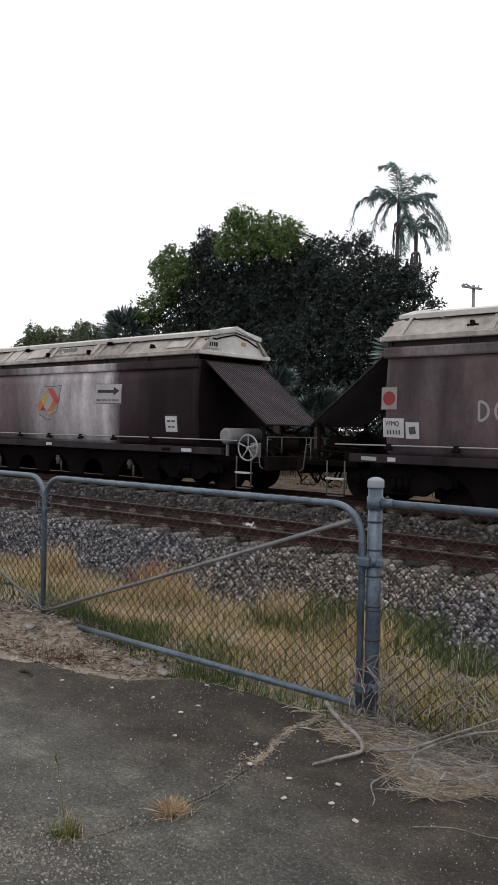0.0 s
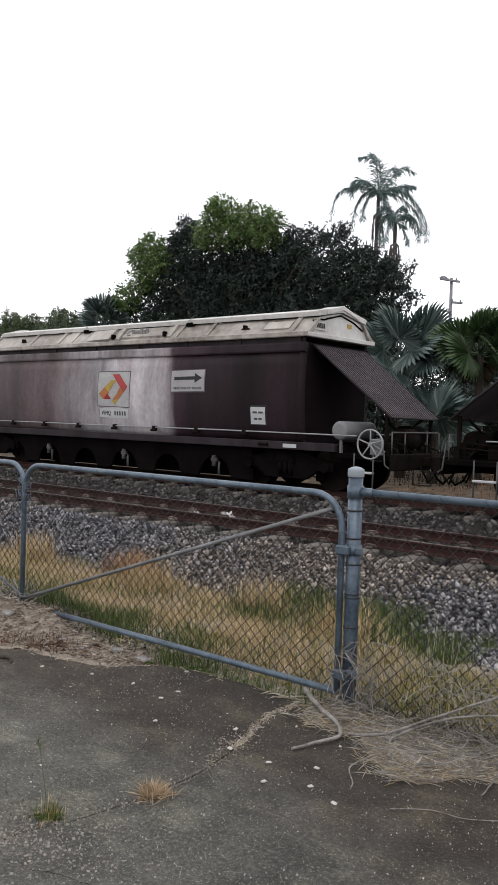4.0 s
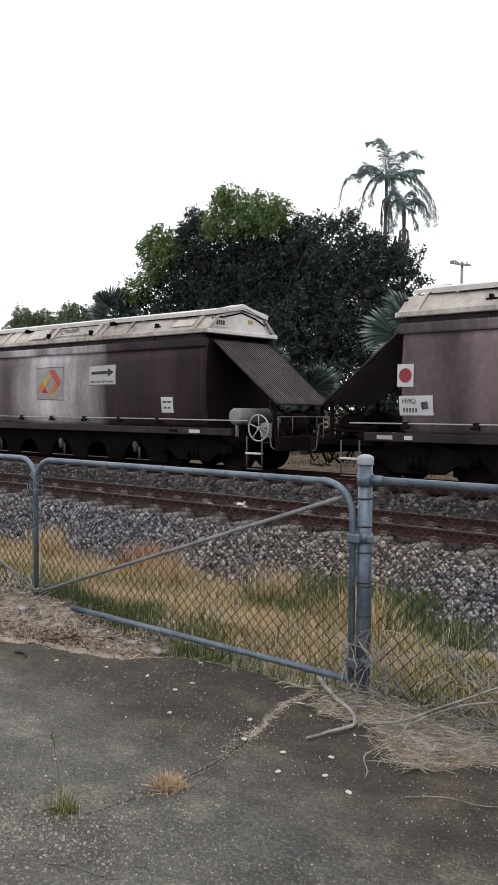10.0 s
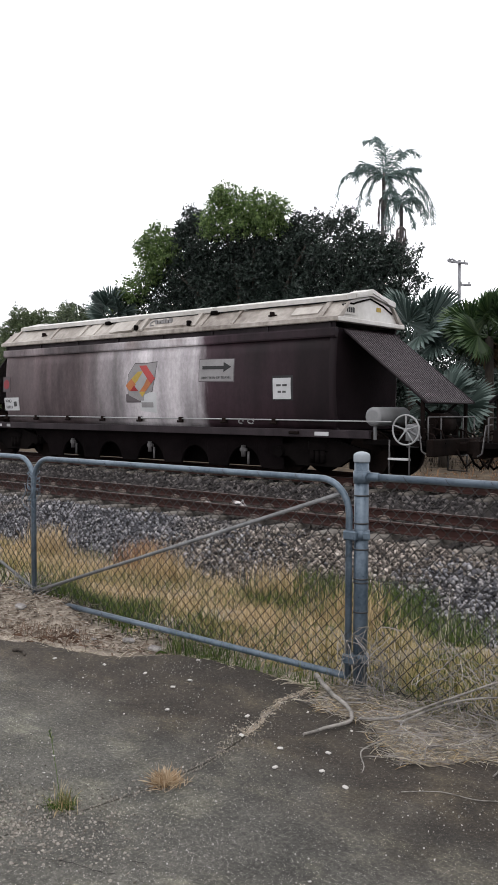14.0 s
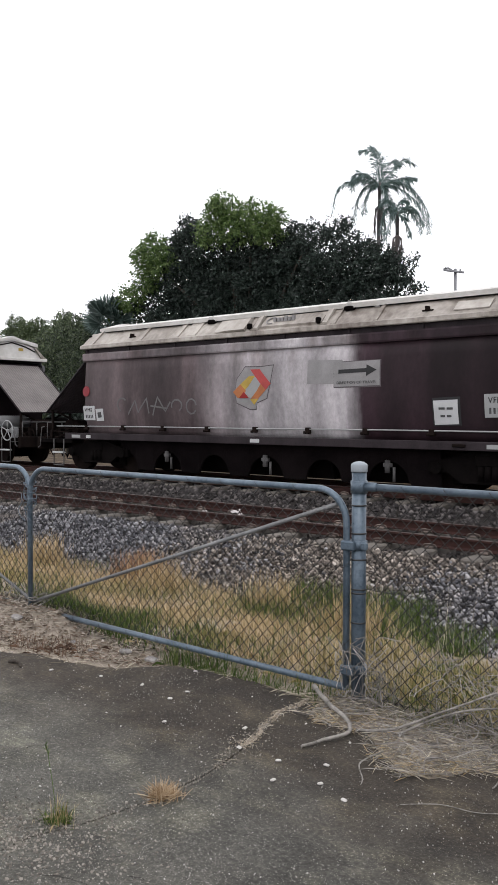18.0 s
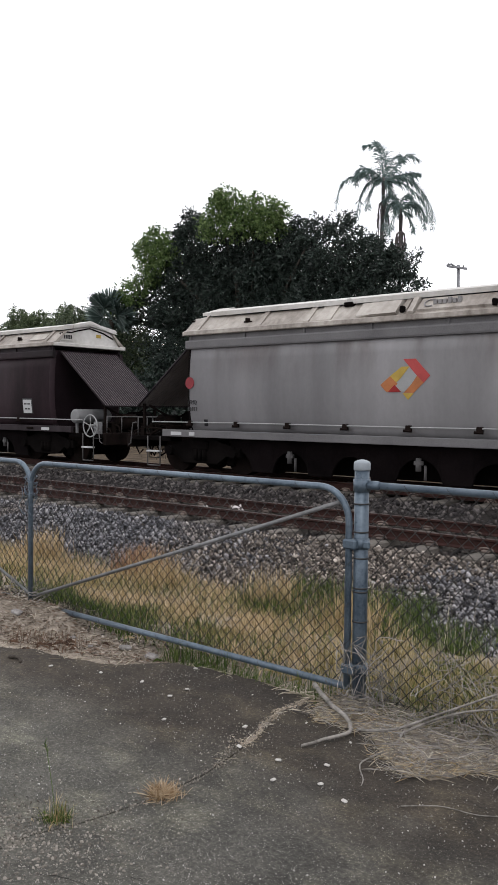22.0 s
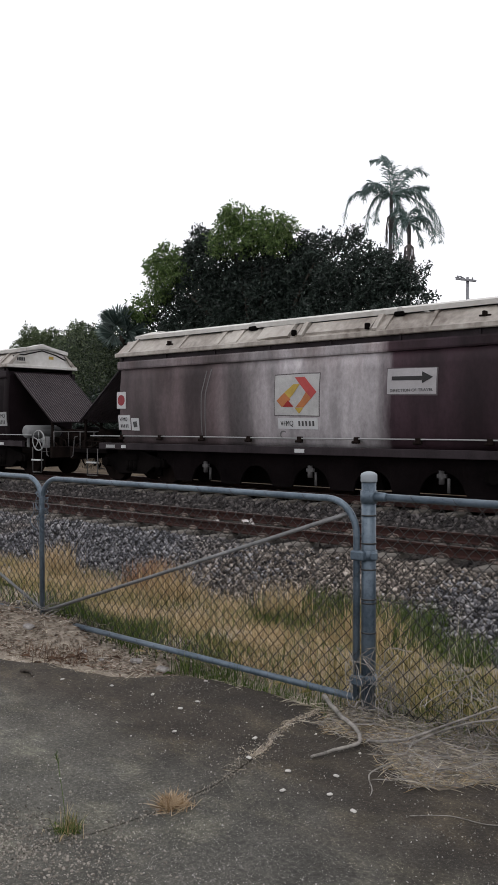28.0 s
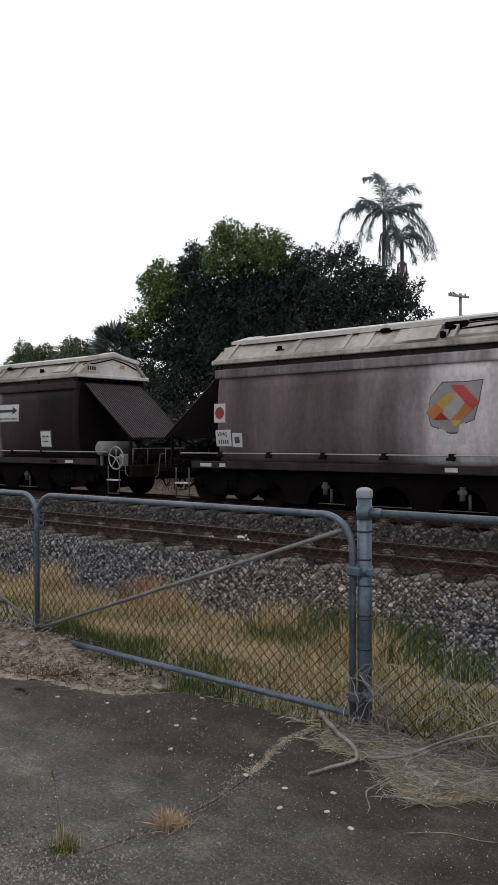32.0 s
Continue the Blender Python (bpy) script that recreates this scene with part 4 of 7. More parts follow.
# ---------------------------------------------------------------- fence and gate
post_x = -2.54
TIE = flat("dark_tie_wire", (0.045, 0.045, 0.047))
GALV = surface("dull_galvanised_brace", (0.105, 0.108, 0.11), (0.23, 0.232, 0.235), 6, 50, 0.5, 0.2, 0.1, 0.002)
CAP = flat("pale_blue_grey_cap", (0.30, 0.335, 0.365))
fence = thing("fence", "blue-grey galvanised pipe fence with chain-link mesh", "fence")
s = Solid().tube([(post_x, FENCE_Y, -0.12), (post_x, FENCE_Y, 1.250)], 0.039, 20)
gate_post = part("post", s, FENCE, fence)
part("post_cap", Solid().tube([(post_x, FENCE_Y, 1.232), (post_x, FENCE_Y, 1.236), (post_x, FENCE_Y, 1.268), (post_x, FENCE_Y, 1.276), (post_x, FENCE_Y, 1.286), (post_x, FENCE_Y, 1.289)], [0.0425, 0.0445, 0.0445, 0.042, 0.024, 0.008], 24), CAP, gate_post, "pale domed cap")
for x in (1.6, 4.6):
    part("post", Solid().tube([(x, FENCE_Y, -0.12), (x, FENCE_Y, 1.2)], 0.03, 14), FENCE, fence)
part("top_rail", Solid().tube([(post_x + 0.03, FENCE_Y, 1.155), (5, FENCE_Y, 1.155)], 0.0195, 12), FENCE, fence)
part("rail_collar", Solid().tube([(post_x, FENCE_Y, 1.12), (post_x, FENCE_Y, 1.185)], 0.0455, 20).tube([(post_x + 0.03, FENCE_Y, 1.155), (post_x + 0.10, FENCE_Y, 1.155), (post_x + 0.115, FENCE_Y, 1.155)], [0.0245, 0.0245, 0.021], 12), FENCE, fence)
for z in (1.05, 0.90, 0.76, 0.60, 0.58, 0.42):
    part("tie_wire", Solid().tube([(post_x, FENCE_Y, z), (post_x, FENCE_Y, z + 0.008)], 0.0428, 16), TIE, fence)


def chain_link(x0, x1, z0, z1, y, pitch=0.074, r=0.0033):
    """Woven diamonds: each wire zigzags between its neighbours."""
    s = Solid()
    half = pitch / 2
    n = int((x1 - x0) / half)
    rows = int((z1 - z0) / half)
    for m in range(n):
        pts = []
        for j in range(rows + 1):
            up = (j + m) % 2
            x = x0 + (m + up) * half
            yy = y + (0.003 if up else -0.003) + 0.006 * noise.noise(Vector((x * 2, j * 0.2, y)))
            pts.append((x, yy, z0 + j * half))
        s.tube(pts, r, 4, caps=False, smooth=True)
    return s


part("chain_link_mesh", chain_link(post_x + 0.05, 3.0, 0.0, 1.15, FENCE_Y + 0.03), WIRE, fence, kind="stuff")
for z in (0.02, 0.60):
    part("line_wire", Solid().tube([(post_x, FENCE_Y + 0.03, z), (3, FENCE_Y + 0.03, z - 0.01)], 0.002, 4), WIRE, fence)


def gate(name_label, xr, xl, y, brace, m=Matrix()):
    gt = thing("gate", name_label, "gate", m, group="pair of gate leaves")
    zt, zb, rc = 1.135, 0.07, 0.185
    s = Solid()
    outline = [(xr, zb)]
    for k in range(9):
        a = math.pi / 2 * k / 8
        outline.append((xr - rc + rc * math.cos(a), zt - rc + rc * math.sin(a)))
    for k in range(9):
        a = math.pi / 2 + math.pi / 2 * k / 8
        outline.append((xl + rc + rc * math.cos(a), zt - rc + rc * math.sin(a)))
    outline.append((xl, zb))
    part("frame", Solid().tube([(x, y, z) for x, z in outline], 0.0188, 12), FENCE, gt)
    part("bottom_rail", Solid().tube([(xl, y, zb), (xr, y, zb)], 0.0188, 12), FENCE, gt)
    if brace:
        a, b = (xl, xr) if brace > 0 else (xr, xl)
        k = 1 if brace > 0 else -1
        part("brace", Solid().tube([(a + 0.02 * k, y + 0.01, zb + 0.05), (b - 0.055 * k, y + 0.01, zt - 0.075)], 0.0125, 10), GALV, gt, "dull galvanised brace")
    part("chain_link_mesh", chain_link(xl + 0.03, xr - 0.03, zb, zt - 0.01, y + 0.02), WIRE, gt, kind="stuff")
    return gt


leaf = gate("closed pipe gate leaf with chain-link mesh and diagonal brace", -2.588, -5.475, 4.155, 1)
for z in (0.84, 0.17):
    part("hinge", Solid().box(-2.612, -2.53, 4.125, 4.18, z - 0.026, z + 0.026, 0.008).tube([(post_x, FENCE_Y, z - 0.026), (post_x, FENCE_Y, z + 0.026)], 0.0455, 18).tube([(-2.588, 4.155, z - 0.022), (-2.588, 4.155, z + 0.022)], 0.0235, 14).box(-2.51, -2.47, 4.16, 4.19, z - 0.024, z + 0.024, 0.010), FENCE, leaf)
other = gate("second pipe gate leaf with chain-link mesh", -5.522, -8.3, 4.185, -1)

# wire ties wound round the rails


def wire_tie(cx, cy, cz, along, r, parent):
    pts = []
    for k in range(19):
        a = 2 * math.pi * 0.62 * k / 18 + 2.4
        u = (k / 18 - 0.5) * 0.07
        off = (0, math.cos(a) * r, math.sin(a) * r) if along == "x" else (math.cos(a) * r, math.sin(a) * r, 0)
        pts.append((cx + off[0] + (u if along == "x" else 0), cy + off[1], cz + off[2] + (u if along == "z" else 0)))
    part("wire_tie", Solid().tube(pts, 0.0016, 4), TIE, parent)


for k in range(9):
    wire_tie(post_x + 0.30 + 0.24 * k, FENCE_Y, 1.155, "x", 0.0215, fence)
    wire_tie(-5.15 + 0.28 * k, 4.155, 1.135, "x", 0.0208, leaf)
    wire_tie(-5.20 + 0.29 * k, 4.155, 0.07, "x", 0.0208, leaf)
for z in (0.3, 0.5, 0.72):
    wire_tie(-2.588, 4.155, z, "z", 0.0208, leaf)
    wire_tie(-5.475, 4.155, z + 0.12, "z", 0.0208, leaf)
# twisted wire and chain holding the two leaves together
for k in range(8):
    z = 0.84 + 0.026 * k
    rx, ph = 0.052 + 0.016 * noise.noise(Vector((k, 4, 4))), k * 1.7
    part("latch_wire", Solid().tube([(-5.497 + rx * math.cos(a), 4.17 + 0.045 * math.sin(a), z + 0.03 * math.sin(a + ph) + 0.012 * math.sin(3 * a + k)) for a in [2 * math.pi * q / 16 for q in range(17)]], 0.0032, 5), FENCE, leaf, "wire wound round both gate stiles")
for k, x in enumerate((-5.44, -5.53)):
    part("latch_wire", Solid().tube(wavy([(x, 4.11, 0.94), (x + 0.03, 4.10, 0.88), (x - 0.02, 4.10, 0.80), (x + 0.05, 4.11, 0.74)], 12, 0.008, k), 0.0032, 5), FENCE, leaf, "loose wire end hanging from the gate")

# ---------------------------------------------------------------- signs and marks on the wagons
CURVE = side_curve()


def side_out(z):
    for (u0, z0), (u1, z1) in zip(CURVE, CURVE[1:]):
        if z <= z1:
            return SLIM * (u0 + (u1 - u0) * (z - z0) / (z1 - z0))
    return SLIM * CURVE[-1][0]


def decal(name, outline, off, material, parent, label=""):
    """A thin plate with that outline (along, up), laid on the bulged near side."""
    def cut(poly, z, keep_above):
        out = []
        for (xa, za), (xb, zb) in zip(poly, poly[1:] + poly[:1]):
            ina, inb = (za >= z) == keep_above, (zb >= z) == keep_above
            if ina:
                out.append((xa, za))
            if ina != inb:
                q = (z - za) / (zb - za)
                out.append((xa + (xb - xa) * q, z))
        return out

    s = Solid()
    n = len(outline)
    lo, hi = min(p[1] for p in outline), max(p[1] for p in outline)
    levels = [z for u, z in CURVE if lo + 0.004 < z < hi - 0.004]
    rest = list(outline)
    for z in levels + [None]:
        strip = rest if z is None else cut(rest, z, False)
        if z is not None:
            rest = cut(rest, z, True)
        if len(strip) > 2:
            s.add([(x, -(side_out(h) + off + 0.004), h) for x, h in strip], [tuple(range(len(strip)))])
    front = [(x, -(side_out(z) + off + 0.004), z) for x, z in outline]
    back = [(x, -(side_out(z) + off - 0.010), z) for x, z in outline]
    s.add(front + back, [(i, (i + 1) % n, n + (i + 1) % n, n + i) for i in range(n)])
    return part(name, s, material, parent, label)


def rect(cx, cz, w, h, tilt=0.0):
    c, s = math.cos(radians(tilt)), math.sin(radians(tilt))
    return [(cx + u * c - v * s, cz + u * s + v * c) for u, v in ((-w / 2, -h / 2), (w / 2, -h / 2), (w / 2, h / 2), (-w / 2, h / 2))]


def ragged(cx, cz, pts):
    return [(cx + u, cz + v) for u, v in pts]


LETTERS = {}


def letter_mesh(ch):
    """One raised character, its left edge at zero, with its width."""
    if ch not in LETTERS:
        cu = bpy.data.curves.new("letter", "FONT")
        cu.body, cu.align_y, cu.size, cu.extrude = ch, "CENTER", 1.0, 0.002
        ob = bpy.data.objects.new("letter", cu)
        scene.collection.objects.link(ob)
        me = bpy.data.meshes.new_from_object(ob.evaluated_get(bpy.context.evaluated_depsgraph_get()))
        bpy.data.objects.remove(ob)
        xs_ = [v.co.x for v in me.vertices]
        me.transform(Matrix.Translation((-min(xs_), 0, 0)))
        LETTERS[ch] = (me, max(xs_) - min(xs_), {})
    return LETTERS[ch]


def lettering(text, cx, cz, height, off, material, parent, width):
    """Real letters laid on the side, one by one."""
    total = sum(0.34 if ch == " " else letter_mesh(ch)[1] + 0.11 for ch in text) - 0.11
    k, kx = height / 0.72, width / total
    x = cx - width / 2
    for ch in text:
        if ch == " ":
            x += 0.34 * kx
            continue
        me, wd, by_mat = letter_mesh(ch)
        if material.name not in by_mat:
            by_mat[material.name] = me.copy()
            by_mat[material.name].materials.clear()
            by_mat[material.name].materials.append(material)
        o = new("letter", by_mat[material.name])
        o.parent = parent
        o.matrix_basis = pose(x, -(side_out(cz) + off + 0.003), cz, 90, 0, 0) @ Matrix.Diagonal((kx, k, 1, 1))
        x += (wd + 0.11) * kx


def bars(cx, cz, w, h, n, off, material, parent):
    """A number shown as a row of plain bars."""
    for i in range(n):
        x = cx - w / 2 + w * (i + 0.5) / n
        decal("number_bar", rect(x, cz, w / n * 0.48, h * 0.9), off, INK if material is BLACK else material, parent)


SQUARE = [(-0.52, -0.36), (0.50, -0.38), (0.52, 0.37), (0.10, 0.38), (-0.51, 0.37)]
BLOB = [(-0.42, -0.10), (-0.38, -0.30), (-0.05, -0.42), (0.10, -0.42), (0.12, -0.30), (0.36, -0.22), (0.44, 0.05), (0.50, 0.38), (0.20, 0.36), (-0.18, 0.37), (-0.38, 0.14)]
ROUND = [(-0.52, -0.02), (-0.44, -0.26), (-0.20, -0.38), (0.12, -0.40), (0.40, -0.20), (0.52, 0.10), (0.56, 0.34), (0.22, 0.37), (-0.14, 0.36), (-0.40, 0.22)]
TALL = [(-0.30, -0.60), (0.36, -0.62), (0.50, 0.42), (0.22, 0.44), (-0.26, 0.42), (-0.44, 0.0), (-0.38, -0.26)]


def company_mark(w, cx, cz, patch, patch_mat, off=0.002):
    """Ribbon mark in red, orange and yellow, as plain shapes."""
    if patch:
        decal("mark_edge", ragged(cx, cz, [(u * 1.035, v * 1.05) for u, v in patch]), off - 0.004, CORRUGATED, w, "dark outline of the patch")
    host = decal("mark_panel", ragged(cx, cz, patch), off, patch_mat, w, "grey backing patch of the mark") if patch else w
    o = off + (0.005 if patch else 0.0)
    if not patch or patch in (BLOB, ROUND):
        decal("mark_ground", ragged(cx, cz, [(-0.30, 0.02), (-0.16, -0.08), (-0.25, -0.19), (-0.02, -0.21), (0.11, -0.10), (0.23, 0.05), (0.09, 0.19), (-0.07, 0.19)]), o - 0.002, PALE, host)
    for pts, m in (([(-0.41, -0.10), (-0.25, 0.05), (-0.12, -0.08), (-0.24, -0.22), (-0.31, -0.22)], ORANGE),
                   ([(-0.25, 0.05), (-0.06, 0.21), (0.07, 0.21), (-0.08, 0.0), (-0.14, -0.06)], YELLOW),
                   ([(-0.04, 0.34), (0.16, 0.34), (0.40, 0.05), (0.30, -0.07), (0.19, 0.05)], SCARLET),
                   ([(0.30, -0.07), (0.14, -0.24), (-0.02, -0.24), (0.10, -0.10), (0.19, 0.05)], ORANGE),
                   ([(-0.04, -0.245), (0.14, -0.245), (0.05, -0.36)], YELLOW),
                   ([(-0.28, -0.225), (-0.06, -0.225), (-0.17, -0.10)], CRIMSON)):
        decal("mark_shape", ragged(cx, cz, [(u * 1.14, v * 0.95) for u, v in pts]), o + (0.004 if m is CRIMSON else 0.0), m, host)


def arrow_sign(w, cx, cz, panel_mat, tilt=0.0, ink=BLACK, long_patch=False):
    if long_patch:
        decal("paint_patch", ragged(cx - 0.75, cz + 0.05, [(-0.30, -0.20), (0.45, -0.22), (0.45, 0.20), (-0.28, 0.22)]), 0.0, GREYPATCH, w, "rectangle of grey touch-up paint")
    decal("sign_edge", rect(cx + 0.005, cz - 0.005, 0.955, 0.455, tilt - 0.5), 0.0, CORRUGATED, w, "dark outline round the sign")
    sg = decal("direction_sign", rect(cx, cz, 0.92, 0.42, tilt), 0.003, panel_mat, w, "travel direction sign with a black arrow")
    z = cz + 0.05
    decal("arrow_shaft", rect(cx - 0.08, z, 0.58, 0.066, tilt), 0.008, ink, sg)
    decal("arrow_head", [(cx + 0.20, z - 0.092), (cx + 0.40, z + 0.005), (cx + 0.20, z + 0.10)], 0.008, ink, sg)
    lettering("DIRECTION OF TRAVEL", cx, cz - 0.15, 0.05, 0.008, INK, sg, 0.80)


def stop_dot(w, panel_mat, cx=-4.87, cz=1.81, r=0.118):
    host = decal("dot_panel", rect(cx, cz, 0.30, 0.37), 0.003, panel_mat, w, "square panel with a red disc") if panel_mat else w
    decal("red_disc", circle(r, 20, cx, cz), 0.008, RED, host)


def end_plate(w, kind, cx=-4.79, cz=1.32):
    if kind == "bare":
        lettering("VFMQ", cx - 0.02, cz + 0.10, 0.085, 0.003, BLACK, w, 0.26)
        bars(cx - 0.02, cz - 0.03, 0.26, 0.09, 5, 0.003, BLACK, w)
        decal("mark_bar", rect(cx + 0.32, cz - 0.30, 0.10, 0.13), 0.003, BLACK, w)
        return
    wd = 0.40 if kind != "wide" else 0.62
    pl = decal("code_plate", rect(cx + (wd - 0.40) / 2, cz, wd, 0.32, random.uniform(-2, 2)), 0.003, WHITE, w, "white wagon code plate")
    lettering("VFMQ", cx - 0.02, cz + 0.07, 0.08, 0.008, BLACK, pl, 0.26)
    bars(cx, cz - 0.075, 0.28, 0.08, 5, 0.008, BLACK, pl)
    if kind != "single":
        x = cx + (0.36 if kind == "pair" else 0.27)
        z = cz - (0.04 if kind == "pair" else 0.0)
        sq = decal("check_plate", rect(x, z, 0.25, 0.27, random.uniform(-3, 3)), 0.0035, WHITE, w, "small white check plate") if kind == "pair" else pl
        decal("mark_bar", rect(x, z, 0.12, 0.12, 8), 0.0085, INK, sq)


def mark_plate(w, cx=0.07, cz=1.29):
    pl = decal("code_plate", rect(cx, cz, 0.92, 0.20, -1), 0.003, WHITE, w, "white wagon code strip")
    lettering("VFMQ", cx - 0.25, cz, 0.10, 0.008, BLACK, pl, 0.30)
    bars(cx + 0.20, cz, 0.40, 0.10, 5, 0.008, BLACK, pl)


def rule_plate(w, cx=3.98, cz=1.32, size=0.40, tilt=0.0, mat=WHITE):
    if mat:
        decal("notice_surround", rect(cx + 0.01, cz + 0.01, size * 1.16, size * 1.08, tilt), -0.001, BLACK, w, "black surround of the notice")
    host = decal("notice_plate", rect(cx, cz, size, size * 0.92, tilt), 0.003, mat, w, "small white notice plate") if mat else w
    for dz, wd in ((0.06, 0.26), (-0.06, 0.20)):
        for k in (-1, 1):
            decal("text_bar", rect(cx + k * wd * 0.27, cz + dz, wd * 0.40, 0.036), 0.008, INK, host)


def code_board(w, cx=4.95, cz=1.42):
    pl = decal("code_board", rect(cx, cz, 0.46, 0.36, 1), 0.003, PALE, w, "pale wagon code board")
    lettering("VFMQ", cx, cz + 0.08, 0.10, 0.008, BLACK, pl, 0.34)
    bars(cx, cz - 0.08, 0.34, 0.10, 5, 0.008, BLACK, pl)


def scrawl(w, strokes, r, mat, name="spray_scrawl"):
    """Flat sprayed strokes."""
    for coarse in strokes:
        s = Solid()
        line = [coarse[0]]
        for (xa, za), (xb, zb) in zip(coarse, coarse[1:]):
            k = max(1, round(math.hypot(xb - xa, zb - za) / 0.08))
            line += [(xa + (xb - xa) * q / k, za + (zb - za) * q / k) for q in range(1, k + 1)]
        left, right = [], []
        for i, (x, z) in enumerate(line):
            x2, z2 = line[min(i + 1, len(line) - 1)]
            x0, z0 = line[max(i - 1, 0)]
            dx, dz = x2 - x0, z2 - z0
            L = math.hypot(dx, dz) or 1
            left.append((x - dz / L * r, z + dx / L * r))
            right.append((x + dz / L * r, z - dx / L * r))
        n = len(line)
        vs = [(x, -(side_out(z) + 0.006), z) for x, z in left + right] + [(x, -(side_out(z) - 0.01), z) for x, z in left + right]
        fs = [(i, i + 1, n + i + 1, n + i) for i in range(n - 1)] + [(i, 2 * n + i, 2 * n + i + 1, i + 1) for i in range(n - 1)] + [(n + i, n + i + 1, 3 * n + i + 1, 3 * n + i) for i in range(n - 1)]
        s.add(vs, fs)
        part(name, s, mat, w, "faint sprayed line")


def curl(cx, cz, rx, rz, a0, a1, n=9):
    return [(cx + rx * math.cos(radians(a0 + (a1 - a0) * k / n)), cz + rz * math.sin(radians(a0 + (a1 - a0) * k / n))) for k in range(n + 1)]


ARROW_AT = (2.1, 2.35, 2.3, 2.34, 2.01, 2.36, 2.40, 2.36, 2.37, 2.45, 2.42, 2.4)
for i, w in enumerate(wagons):
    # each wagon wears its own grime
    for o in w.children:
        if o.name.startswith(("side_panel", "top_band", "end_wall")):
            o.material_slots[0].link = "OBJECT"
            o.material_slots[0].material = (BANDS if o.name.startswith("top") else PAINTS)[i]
    if i in (3, 10):
        # roof hatch gear standing open
        # the long thin box is black in place of the shaded gap below the lid
        mech = part("hatch_gear", Solid().box(-0.10, 0.30, -1.02, -0.88, 3.04, 3.17, 0.02).box(0.02, 0.14, -1.12, -0.98, 2.90, 3.10, 0.02).box(0.30, 1.85, -0.945, -0.89, 3.15, 3.19, 0.01), NEAR_BLACK, w, "black open roof hatch gear with a bar drawn as the dark gap")
        part("lever", Solid().tube([(0.2, -1.06, 3.03), (0.9, -1.05, 3.06), (1.30, -1.03, 3.08)], 0.016, 6), RUSTY, mech)
        part("cylinder", Solid().tube([(1.0, -1.03, 3.10), (1.62, -1.02, 3.11)], 0.035, 10), PALE, mech, "pale gas strut")
        part("end_bracket", Solid().box(1.80, 1.92, -1.06, -0.90, 3.00, 3.18, 0.02).box(1.72, 1.80, -1.14, -1.0, 2.92, 3.06, 0.02), NEAR_BLACK, mech)
        narrow(mech)
    # labels on the sill
    for x, wd in ((-5.25, 0.30), (-4.80, 0.15), (4.92, 0.30)):
        s = Solid().box(x - wd / 2, x + wd / 2, -1.262, -1.249, 0.757, 0.825)
        narrow(part("sill_label", s, WHITE if (i + int(wd * 10)) % 3 else PALE, w, "small white label on the sill"))
    narrow(part("sill_step", Solid().box(4.2, 4.42, -1.30, -1.24, 0.775, 0.825, 0.01), RUSTY, w))
    if i in (1, 6, 9, 10):
        narrow(part("sill_label", Solid().box(0.02, 0.24, -1.262, -1.249, 0.76, 0.83), WHITE, w))
    if i in (1, 5, 6, 7, 8, 2, 4):
        # maker's name on the roof flank, as plain shapes
        nm = part("maker_mark", Solid().tube([(0.42 + 0.11 * math.cos(a), -1.083 + 0.076 * math.sin(a), 3.031 + 0.06 * math.sin(a)) for a in [radians(60 + 24 * k) for k in range(11)]], 0.012, 5), GREYPATCH, w, "moulded maker's mark")
        for k in range(6):
            part("mark_bar", Solid().box(0.48 + k * 0.085, 0.54 + k * 0.085, -1.113, -1.058, 3.001, 3.071 + (0.025 if k in (3, 5) else 0)), GREYPATCH, nm)
        narrow(nm)
    if i not in (7,):
        stop_dot(w, None if i == 6 else (DIRTY, DIRTY, DIRTY, WHITE, DIRTY, CORRUGATED, None, None, CORRUGATED, WHITE, WHITE, WHITE)[i])
    else:
        stop_dot(w, None)
    end_plate(w, ("pair", "pair", "wide", "wide", "pair", "wide", "pair", "bare", "wide", "pair", "pair", "pair")[i])
    if i == 0:
        scrawl(w, [[(-3.25, 1.45), (-3.25, 1.75)], curl(-3.25, 1.6, 0.16, 0.15, -90, 90), curl(-2.86, 1.60, 0.12, 0.15, 60, 300), [(-2.92, 1.6), (-2.76, 1.6)]], 0.02, PALE)
        continue
    if i == 11:
        arrow_sign(w, ARROW_AT[i], 1.98, WHITE)
        rule_plate(w)
        continue
    patch = {1: BLOB, 2: SQUARE, 3: ROUND, 4: SQUARE, 5: BLOB, 6: BLOB, 7: None, 8: TALL, 9: SQUARE, 10: BLOB}[i]
    company_mark(w, {5: 0.15, 10: 0.15}.get(i, 0.06), 1.81, patch, PATCH_PALE if i in (2, 9) else GREYPATCH)
    grey_arrow = i in (5, 6, 7, 10)
    arrow_sign(w, ARROW_AT[i], 1.98, GREYPATCH if grey_arrow else SIGNGREY, -1 if i % 2 else 1, BLACK, i == 6)
    if i in (2, 3, 9):
        mark_plate(w)
    if i == 5:
        decal("paint_patch", rect(0.38, 1.36, 0.50, 0.42, -4), 0.0, WHITE, w, "white touch-up patch")
        decal("paint_patch", rect(0.35, 1.30, 0.36, 0.11), 0.005, GREYPATCH, w)
        decal("paint_patch", rect(-0.08, 1.44, 0.48, 0.18), 0.001, CORRUGATED, w)
        scrawl(w, [curl(2.85 + 0.1, 0.985, 0.06, 0.04, 0, 300), curl(3.2, 0.985, 0.08, 0.04, 0, 320)], 0.012, PALE)
